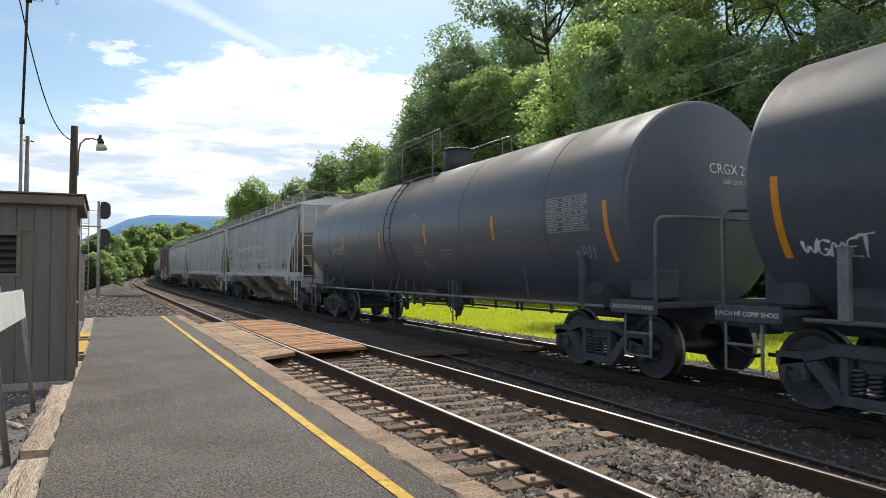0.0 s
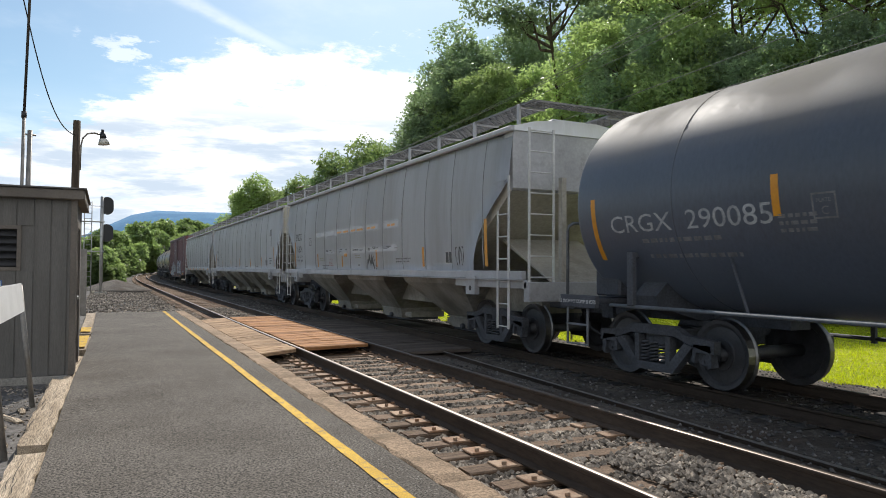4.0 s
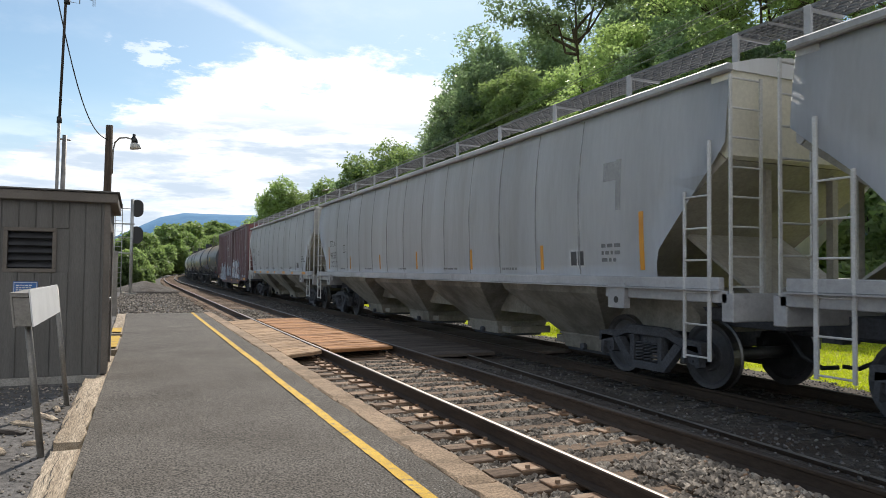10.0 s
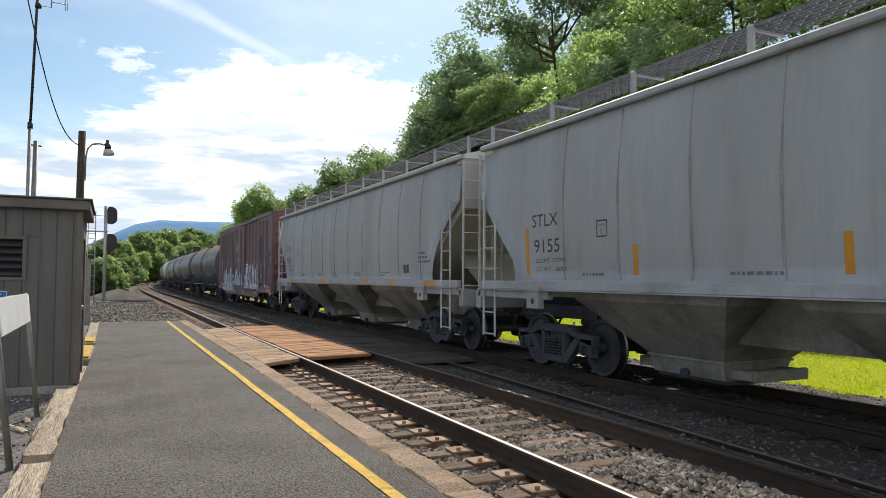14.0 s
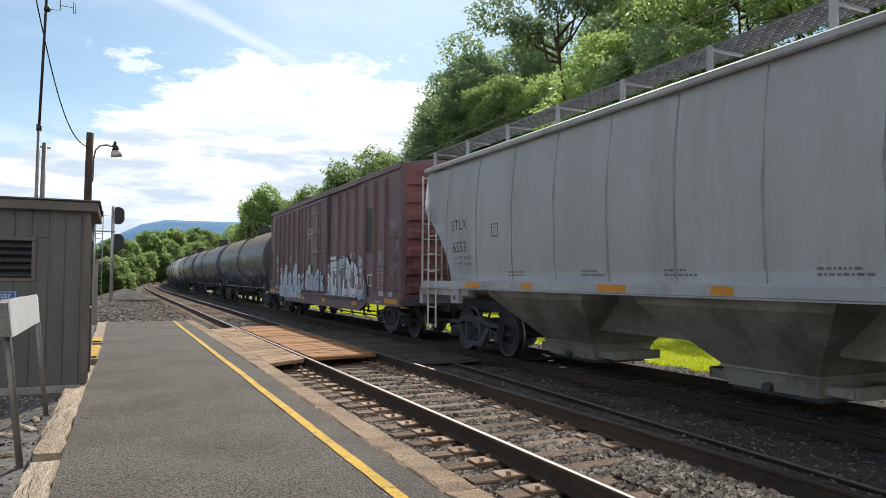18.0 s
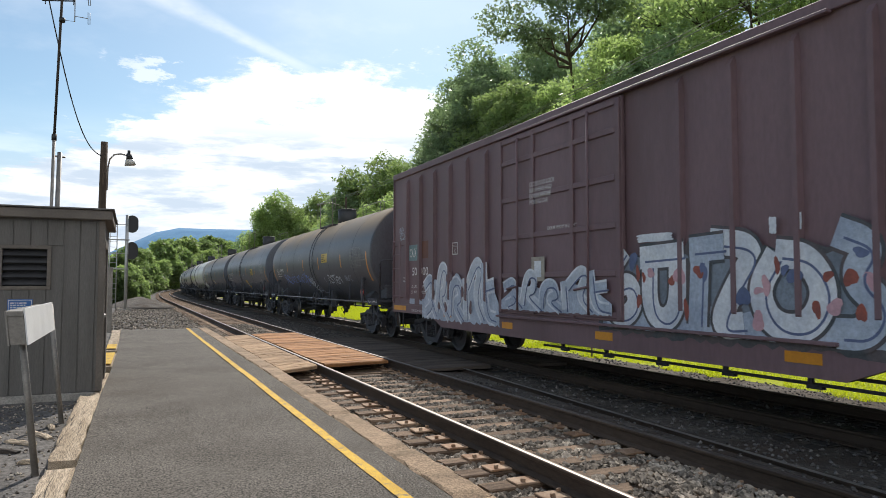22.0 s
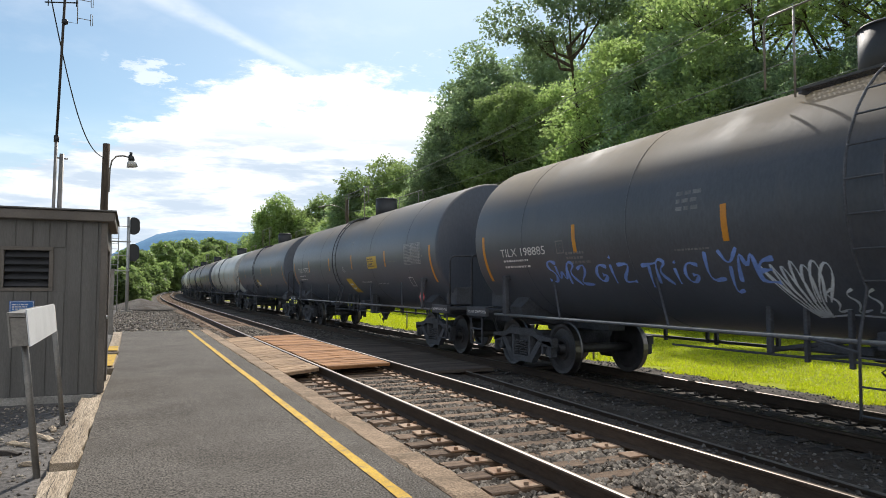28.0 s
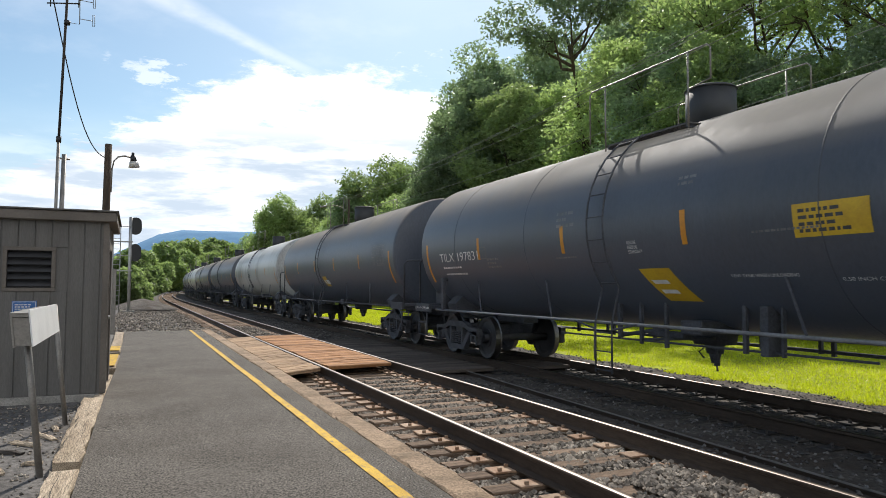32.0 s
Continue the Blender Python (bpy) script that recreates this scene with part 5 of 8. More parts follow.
GLYPHS = (
    [[(0.9, 0.85), (0.3, 1.0), (0.1, 0.7), (0.8, 0.4), (0.6, 0.0), (0.0, 0.15)]],
    [[(0.0, 0.9), (0.15, 0.1), (0.45, 0.7), (0.65, 0.05), (1.0, 1.0)]],
    [[(0.1, 0.0), (0.15, 1.0), (0.8, 0.85), (0.2, 0.5), (0.95, -0.05)]],
    [[(0.05, 0.75), (0.6, 1.0), (0.7, 0.6), (0.0, 0.05), (1.0, 0.0)]],
    [[(0.9, 0.8), (0.3, 0.95), (0.05, 0.4), (0.45, 0.0), (0.9, 0.4), (0.5, 0.42)]],
    [[(0.4, 0.7), (0.5, 0.0)], [(0.42, 0.98), (0.5, 0.9)]],
    [[(0.0, 0.9), (0.9, 0.95), (0.1, 0.05), (1.0, 0.1)]],
    [[(0.0, 0.9), (1.0, 1.0)], [(0.5, 0.9), (0.4, -0.1)]],
    [[(0.1, 1.0), (0.05, 0.0), (0.9, 0.1)]],
    [[(0.0, 1.0), (0.45, 0.5), (0.95, 1.05)], [(0.5, 0.5), (0.3, -0.45), (0.75, -0.3)]],
    [[(0.0, 0.0), (0.2, 1.0), (0.5, 0.4), (0.8, 1.0), (1.0, 0.0)]],
    [[(0.9, 0.95), (0.2, 0.85), (0.1, 0.1), (0.95, 0.05)], [(0.15, 0.5), (0.75, 0.55)]],
)


def handwriting(rng, order, width, height, pen):
    """A line of slanting sprayed strokes in the manner of letters; a None leaves a space."""
    V, F = [], []
    step = width / len(order)
    for k, g in enumerate(order):
        if g is None:
            continue
        h = height * rng.uniform(0.75, 1.05)
        y0 = height * rng.uniform(-0.05, 0.12)
        for st in GLYPHS[g]:
            pts = soften([(step * (k - 0.10 + a * 1.22 + 0.16 * b), y0 + h * b) for a, b in st], 2)
            v, f = ribbon(pts, pen * rng.uniform(0.85, 1.15))
            n = len(V)
            V += v
            F += [tuple(n + i for i in q) for q in f]
    return V, F


def fan_tag(rng, width, height, pen):
    """A spiky tag: tall strokes leaning out from one foot, with a small scribble after it."""
    V, F = [], []
    lines = []
    for k in range(7):
        q = k / 6
        foot = (width * (0.30 + 0.12 * q), height * 0.05 * rng.random())
        tip = (width * (0.0 + 0.62 * q), height * rng.uniform(0.82, 1.0))
        lines.append(soften([foot, (foot[0] * 0.6 + tip[0] * 0.4 - 0.05, height * 0.45), tip, (tip[0] + 0.09, height * 0.72), (foot[0] * 0.7 + tip[0] * 0.3 + 0.05, height * 0.3)], 2))
    for k in range(3):
        x = width * (0.5 + 0.17 * k)
        lines.append(soften([(x + 0.12, height * 0.5), (x, height * 0.42), (x + 0.14, height * 0.3), (x, height * 0.12), (x + 0.2, height * 0.2)], 2))
    lines.append([(width * 0.3, height * 0.02), (width * 0.62, height * 0.10), (width * 1.1, height * 0.05)])
    for st in lines:
        v, f = ribbon(st, pen)
        n = len(V)
        V += v
        F += [tuple(n + i for i in q) for q in f]
    return V, F


def rising(place):
    """Each further point of a brush stroke lies a hair above the last, so that crossings stay apart."""
    step = iter(range(10 ** 9))

    def put(u, v):
        x, y, z = place(u, v)
        return (x - 0.00002 * next(step), y, z)
    return put


def mark(car, name, vf, place, mat, label=""):
    if name.startswith("graffiti"):
        place = rising(place)
    ob = part(name, flat_mesh(vf[0], vf[1], place), mat, car, label)
    if name in ("stencil_print", "stencil", "lettering", "print", "number"):
        tagged(ob, kind="stuff")
    return ob


# ---- tank car
TANK_R, TANK_Z = 1.56, 2.53


HEAD, DISH = 0.30, 0.20               # depth of a tank's end, and of its shallow dish


def head_y(r, half):
    """How far out the end of a tank lies at the share r of its radius: a shallow dish with a tight rounded rim."""
    rim = 0.955
    if r <= rim:
        return half - 0.16 - DISH * (r / rim) ** 2
    k = min(1.0, (r - rim) / (1 - rim))
    return half - 0.16 - DISH - (HEAD - DISH) * (1 - math.sqrt(max(0.0, 1 - k * k)))


def tank_shell_mesh(half, R, zc, n=72):
    bm = B()
    rs = (0.02, 0.3, 0.6, 0.85, 0.945, 0.955, 0.966, 0.978, 0.988, 0.995, 0.999, 1.0)
    prof = [(head_y(r, half), r) for r in rs]
    body = prof[-1][0]
    prof += [(body * k, 1.0) for k in (0.66, 0.33, 0.0, -0.33, -0.66)]
    prof += [(-y, r) for y, r in prof[len(rs) - 1::-1]]
    rings = [[(R * r * math.cos(2 * math.pi * i / n), y, zc + R * r * math.sin(2 * math.pi * i / n)) for i in range(n)] for y, r in prof]
    loft(bm, rings)
    return finish(bm)


TANK_MESHES = {}


def ladder_part(car, name, pts_a, pts_b, rungs, mat, r=0.016):
    bm = B()
    chain(bm, pts_a, r, 6)
    chain(bm, pts_b, r, 6)
    lad = part(name, bm, mat, car)
    for p, q in rungs:
        bm = B()
        tube(bm, p, q, 0.011, 6)
        part("rung", bm, mat, lad)
    return lad


def arc_pts(y, R, zc, a0, a1, n=10, lift=0.05):
    return [(-(R + lift) * math.cos(radians(a0 + (a1 - a0) * i / n)), y, zc + (R + lift) * math.sin(radians(a0 + (a1 - a0) * i / n))) for i in range(n + 1)]


def tank_car(c0, length, label, mat, seed, near=True, marks=None, R=TANK_R, dome_at=0.0, climb=1, strips=(-4.35, -1.35, 1.5, 4.5)):
    rng = random.Random(seed)
    car = empty("tank_car")
    tagged(car, label, "tank car", group="freight train")
    half = length / 2 - 0.62
    zc = TANK_Z
    key = (round(half, 2), R)
    if key not in TANK_MESHES:
        TANK_MESHES[key] = tank_shell_mesh(half, R, zc)
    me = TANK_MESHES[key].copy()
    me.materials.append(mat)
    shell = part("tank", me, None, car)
    # weld seams round the shell
    for k in (-0.72, -0.36, 0.36, 0.72) if near else ():
        bm = B()
        rings = []
        n = 64
        for y, d in ((-0.012, 0.001), (-0.008, 0.006), (0.008, 0.006), (0.012, 0.001)):
            rings.append([((R + d) * math.cos(2 * math.pi * i / n), k * half + y, zc + (R + d) * math.sin(2 * math.pi * i / n)) for i in range(n)])
        loft(bm, rings, cap=False)
        part("weld_seam", bm, mat, car)
    # stub sills, bolsters, end platforms
    for s in (-1, 1):
        bm = B()
        a, b = s * (length / 2 - 0.55), s * (length / 2 - 3.6)
        box(bm, -0.19, 0.19, min(a, b), max(a, b), 0.80, 1.12, 0.01)
        part("stub_sill", bm, M_UNDER, car)
        bm = B()
        y = s * (length / 2 - 2.15)
        prism(bm, [(-1.22, 1.05), (-1.26, 1.20), (-1.02, 1.42), (1.02, 1.42), (1.26, 1.20), (1.22, 1.05), (0.4, 0.84), (-0.4, 0.84)], "y", y - 0.22, y + 0.22)
        part("bolster", bm, M_UNDER, car)
        bm = B()
        a, b = s * (length / 2 - 0.52), s * (length / 2 - 1.35)
        box(bm, -1.42, 1.42, min(a, b), max(a, b), 1.06, 1.13, 0.01)
        box(bm, -1.50, -1.42, min(a, b) - 0.02, max(a, b) + 0.02, 0.98, 1.17, 0.01)
        part("end_platform", bm, M_UNDER, car)
        bm = B()
        e = s * (length / 2 - 0.56)
        chain(bm, [(-1.40, e, 1.1), (-1.40, e, 2.16), (-1.37, e, 2.25), (-1.28, e, 2.29), (-0.75, e, 2.30), (0.75, e, 2.30), (1.28, e, 2.29), (1.37, e, 2.25), (1.40, e, 2.16), (1.40, e, 1.1)], 0.026, 8)
        part("end_handrail", bm, M_STEELGREY if seed < 13 else M_UNDER, car)
        # corner step
        bm = B()
        a, b = s * (length / 2 - 0.62), s * (length / 2 - 1.12)
        chain(bm, [(-1.44, a, 1.05), (-1.44, a, 0.42), (-1.44, b, 0.42), (-1.44, b, 1.05)], 0.022, 6)
        tube(bm, (-1.44, a, 0.72), (-1.44, b, 0.72), 0.018, 6)
        part("corner_step", bm, M_STEELGREY if seed < 13 else M_UNDER, car)
        coupler(car, s * length / 2, s)
        bogie(car, s * (length / 2 - 2.15), near)
        if near:
            bm = B()
            yy = s * (length / 2 - 1.15)
            box(bm, -1.1, -0.65, yy - 0.28, yy + 0.28, 1.16, 1.58, 0.03)
            tube(bm, (-0.6, yy, 1.3), (0.2, yy, 1.3), 0.12, 10)
            part("brake_cylinder", bm, M_UNDER, car)
            bm = B()
            yy = s * (length / 2 - 2.08)
            box(bm, -1.47, -1.39, yy - 0.06, yy + 0.06, 1.06, 1.80, 0.01)
            box(bm, -1.47, -1.20, yy - 0.05, yy + 0.05, 1.72, 1.80, 0.01)
            part("shell_bracket", bm, M_STEELGREY if seed < 12 else M_UNDER, car)
    # side sill bar with slanting stays, and low pipework beyond
    bm = B()
    tube(bm, (-1.42, -half + 1.0, 1.05), (-1.42, half - 1.0, 1.05), 0.026, 8)
    side = part("side_handrail", bm, M_STEELGREY if near else M_UNDER, car)
    for k in (-0.62, -0.30, 0.30, 0.62):
        bm = B()
        tube(bm, (-1.42, k * half - 0.22, 1.05), (-1.32, k * half + 0.12, zc - math.sqrt(R * R - 1.32 ** 2) + 0.02), 0.018, 6)
        part("stay", bm, M_UNDER, side)
    bm = B()
    tube(bm, (0.9, -half + 2.2, 0.92), (0.9, half - 2.2, 0.92), 0.03, 8)
    tube(bm, (1.2, -half + 2.2, 0.66), (1.2, half - 2.2, 0.66), 0.028, 8)
    pipe = part("brake_pipe", bm, M_UNDER, car)
    if near:
        for k in range(-4, 5):
            bm = B()
            y = k * 1.25 + 0.2
            box(bm, 1.17, 1.22, y - 0.03, y + 0.03, 0.60, zc - math.sqrt(R * R - 1.2 ** 2) + 0.03)
            if k % 2:
                box(bm, 1.17, 1.22, y + 0.18, y + 0.23, 0.62, 1.1)
            part("pipe_hanger", bm, M_UNDER, pipe)
    # bottom outlet
    bm = B()
    tube(bm, (0, 0, zc - R + 0.05), (0, 0, 0.74), 0.36, 16, 0.30)
    tube(bm, (0, 0, 0.76), (0, 0, 0.60), 0.15, 12, 0.12)
    tube(bm, (0, 0, 0.62), (0, 0, 0.46), 0.10, 10, 0.06)
    box(bm, -1.0, 1.0, -0.75, -0.35, zc - R - 0.04, zc - R + 0.16, 0.02)
    valve = part("outlet_valve", bm, M_UNDER, car)
    if near:
        # cap chain, operating handle and the brake rigging beside the outlet
        bm = B()
        chain(bm, [(-0.14, -0.17, 0.66), (-0.15, -0.20, 0.55), (-0.14, -0.16, 0.46), (-0.15, -0.19, 0.36)], 0.016, 6)
        tube(bm, (-0.14, -0.17, 0.52), (-0.14, -0.17, 0.44), 0.045, 8)
        part("cap_chain", bm, M_UNDER, valve)
        bm = B()
        chain(bm, [(-0.12, 0.10, 0.68), (-0.16, 0.16, 0.62), (-0.16, 0.06, 0.53)], 0.014, 6)
        part("valve_handle", bm, M_UNDER, valve)
        bm = B()
        tube(bm, (-1.0, 2.6, 0.78), (-1.0, -3.2, 0.81), 0.016, 6)
        rig = part("brake_rod", bm, M_UNDER, car)
        under = zc - math.sqrt(R * R - 1.0)
        for y, w, z0, d in ((0.95, 0.07, 0.80, 0.03), (0.45, 0.05, 0.74, 0.03), (-0.09, 0.05, 0.72, 0.03), (-1.5, 0.06, 0.76, 0.03), (-1.88, 0.12, 0.76, 0.12), (-2.06, 0.035, 0.76, 0.03)):
            bm = B()
            box(bm, -1.0 - d, -1.0 + d, y - w / 2, y + w / 2, z0, under + 0.03, 0.006)
            part("rod_bracket", bm, M_UNDER, rig)
        bm = B()
        tube(bm, (-0.95, 0.95, 0.84), (-0.6, 0.25, 0.98), 0.03, 8)
        tube(bm, (-0.95, 0.45, 0.80), (-0.4, -0.4, 0.86), 0.022, 8)
        box(bm, -0.75, -0.55, -0.15, 0.62, 0.84, 0.93, 0.015)
        part("brake_lever", bm, M_UNDER, rig)
    # manway housing, walkway and rails on top
    ya = dome_at
    top = zc + R
    bm = B()
    tube(bm, (0.0, ya, top - 0.12), (0.0, ya, top + 0.50), 0.37, 28, 0.37)
    tube(bm, (0.0, ya, top + 0.50), (0.0, ya, top + 0.54), 0.39, 28, 0.35)
    part("manway_housing", bm, M_DOME, car, "black lidded manway housing")
    for sx in (-1, 1):
        x0, x1 = sorted((sx * 0.48, sx * 0.96))
        zz = zc + math.sqrt(R * R - 0.85 ** 2) + 0.07
        bm = B()
        y0, y1 = sorted((ya - climb * 0.55, ya + climb * 1.32))
        for i in range(9):
            x = x0 + (x1 - x0) * i / 8
            box(bm, x - 0.006, x + 0.006, y0, y1, zz - 0.03, zz)
        for i in range(33):
            y = y0 + (y1 - y0) * i / 32
            box(bm, x0, x1, y - 0.005, y + 0.005, zz - 0.028, zz - 0.004)
        walkway = part("walkway_grating", bm, M_WALK, car)
        for i, y in enumerate((y0 + 0.05, y1 - 0.05)):
            bm = B()
            box(bm, x0, x1, y - 0.02, y + 0.02, zz - 0.07, zz - 0.03)
            tube(bm, ((x0 + x1) / 2, y, zz - 0.05), ((x0 + x1) / 2, y, zz - 0.22), 0.025, 6)
            part("walkway_bracket", bm, M_UNDER, walkway)
        h = 0.98
        xs = sx * 0.97
        bm = B()
        for y in (y0, y1):
            tube(bm, (xs, y, zz - 0.1), (xs, y, zz + h), 0.013, 8)
        chain(bm, [(xs, y0 - 0.02, zz + 0.45), (xs, y0 - 0.42, zz + 0.5), (xs, y0 - 0.42, zz + h - 0.06), (xs, y0 - 0.36, zz + h), (xs, y0, zz + h), (xs, y1, zz + h), (xs, y1 + 0.36, zz + h), (xs, y1 + 0.42, zz + h - 0.06), (xs, y1 + 0.42, zz + 0.1)], 0.013, 6)
        part("top_railing", bm, M_GALV, car)
    # side ladder up to the walkway
    yl = ya + climb * 0.72
    A = [(-1.50, yl - 0.2, 0.30), (-1.50, yl - 0.2, 1.05)] + arc_pts(yl - 0.2, R, zc, -35, 58, 10, 0.10)
    C = [(-1.50, yl + 0.2, 0.30), (-1.50, yl + 0.2, 1.05)] + arc_pts(yl + 0.2, R, zc, -35, 58, 10, 0.10)
    rungs = [((-1.50, yl - 0.2, z), (-1.50, yl + 0.2, z)) for z in (0.34, 0.62, 0.90)]
    for a in (-32, -20, -8, 4, 16, 28, 40, 52):
        p = (-(R + 0.10) * math.cos(radians(a)), zc + (R + 0.10) * math.sin(radians(a)))
        rungs.append(((p[0], yl - 0.2, p[1]), (p[0], yl + 0.2, p[1])))
    ladder_part(car, "ladder", A, C, rungs, M_UNDER)
    for s in (-1, 1):
        bm = B()
        tube(bm, (-1.50, yl + s * 0.2, 0.95), (-1.50, yl + s * 0.75, 1.05), 0.016, 6)
        part("ladder_brace", bm, M_UNDER, car)
    # reflector stripes
    at = side_round(R, zc)
    reach = length / 2 - 1.40
    for k in (-reach, *strips, reach):
        end = abs(k) > 6
        hgt = 0.92 if end else 0.45
        mark(car, "reflector", quad(0.095, hgt, 10), at(k + 0.05, 1.70 if end else 2.14), M_REFLECT, "amber reflective strip")
    if near:
        stencils = random.Random(seed + 1)
        for y, z, w, h, n in ((1.9, 2.55, 0.55, 0.30, 3), (-2.1, 2.2, 1.3, 0.05, 1), (-4.2, 2.25, 1.2, 0.05, 1), (2.0, 2.05, 0.9, 0.05, 1), (-6.2, 2.3, 1.1, 0.26, 3), (-0.9, 2.9, 0.5, 0.16, 2), (4.5, 1.95, 0.7, 0.24, 3)):
            mark(car, "stencil_print", bars(stencils, w, h, n), at(y, z), M_FAINT)
    if marks:
        marks(car, at, half, R, zc, rng)
    MOVERS.append((car, c0 + length / 2))
    return car


def stencil(car, text, y, z, h, at, mat, long=0.0, name="lettering"):
    """Lettering from y, its foot at z, capitals h high, stretched to the given length."""
    V, F = letters(text, h)
    if long:
        k = long / max(p[0] for p in V)
        V = [(u * k, v) for u, v in V]
    return mark(car, name, (V, F), at(y, z), mat, "painted lettering")


def framed(car, y, z, s, at, mat, lines=("PLATE", "C")):
    v, f = [], []
    for a in ((0, 0, s, 0.02), (0, s - 0.02, s, s), (0, 0.02, 0.02, s - 0.02), (s - 0.02, 0.02, s, s - 0.02)):
        k = len(v)
        v += [(a[0], a[1]), (a[2], a[1]), (a[2], a[3]), (a[0], a[3])]
        f.append((k, k + 1, k + 2, k + 3))
    mark(car, "stencil_frame", (v, f), at(y, z), mat)
    mark(car, "stencil", letters(lines[0], s * 0.15), at(y - s * 0.2, z + s * 0.62), mat)
    mark(car, "stencil", letters(lines[1], s * 0.32), at(y - s * 0.36, z + s * 0.16), mat)


def label_table(car, y, z, w, h, at, mat, rng, rows=6):
    v, f = [], []
    cell = lambda a, b, c, d: (v.extend([(a, b), (c, b), (c, d), (a, d)]), f.append(tuple(range(len(v) - 4, len(v)))))
    t = 0.006
    cols = [0, 0.42, 0.58, 0.72, 0.86, 1.0]
    for i in range(rows + 1):
        cell(0, h * i / rows - t, w, h * i / rows + t)
    for i in range(rows):
        for c in cols:
            cell(w * c - t, h * i / rows + t, w * c + t, h * (i + 1) / rows - t)
        for a, b in zip(cols, cols[1:]):
            x, end = w * a + 0.02, w * a + (w * b - w * a) * rng.uniform(0.45, 0.9)
            while x < end:
                q = rng.uniform(0.02, 0.06)
                cell(x, h * (i + 0.28) / rows, min(x + q, w * b - 0.01), h * (i + 0.7) / rows)
                x += q + 0.015
    tagged(mark(car, "data_table", (v, f), at(y, z), mat, "faded white table of test dates"), kind="stuff")


def panel(car, y, z, w, h, at, rng, mat, slant=0.0, rows=4):
    V, F = quad(w, h, 6)
    V = [(u + slant * v, v) for u, v in V]
    p = mark(car, "warning_panel", (V, F), at(y, z), mat, "yellow emergency panel with rows of print")
    v, f = bars(rng, w * 0.86, h * 0.8, rows)
    mark(p, "print", ([(u + w * 0.08 + slant * t, t + h * 0.1) for u, t in v], f), at(y, z, 0.007), M_LETTER if rows == 1 else M_LETTERDARK)


def placard(car, y, z, at):
    s = 0.19
    V = [(0, -s), (s, 0), (0, s), (-s, 0)]
    p = mark(car, "hazard_placard", (V, [(0, 1, 2, 3)]), at(y, z, 0.03), M_RED, "red diamond hazard placard")
    mark(p, "print", ([(-0.09, -0.03), (0.09, -0.03), (0.09, 0.03), (-0.09, 0.03)], [(0, 1, 2, 3)]), at(y, z, 0.034), M_WHITE)
    mark(p, "number", letters("1987", 0.055), at(y + 0.085, z - 0.027, 0.037), M_LETTERDARK)


def shoe_note(car, length, text="2 INCH HF COMP SHOES"):
    for s in (-1, 1):
        y = s * (length / 2 - 0.52)
        at = side_flat(1.50)
        mark(car, "stencil", letters(text, 0.055), at(y if s > 0 else y + 0.85, 1.05), M_LETTER)


def head_text(car, half, zc, lines, y_sign=-1):
    """Lettering on the end of the tank that faces down the line."""
    for text, h, z, x in lines:
        v, f = letters(text, h)

        def place(u, w, z=z, x=x):
            px, pz = x + u, z + w
            r = min(0.999, math.hypot(px, pz - zc) / TANK_R)
            return (px, -head_y(r, half) - 0.012, pz)
        part("lettering", flat_mesh(v, f, place), M_LETTER, car)


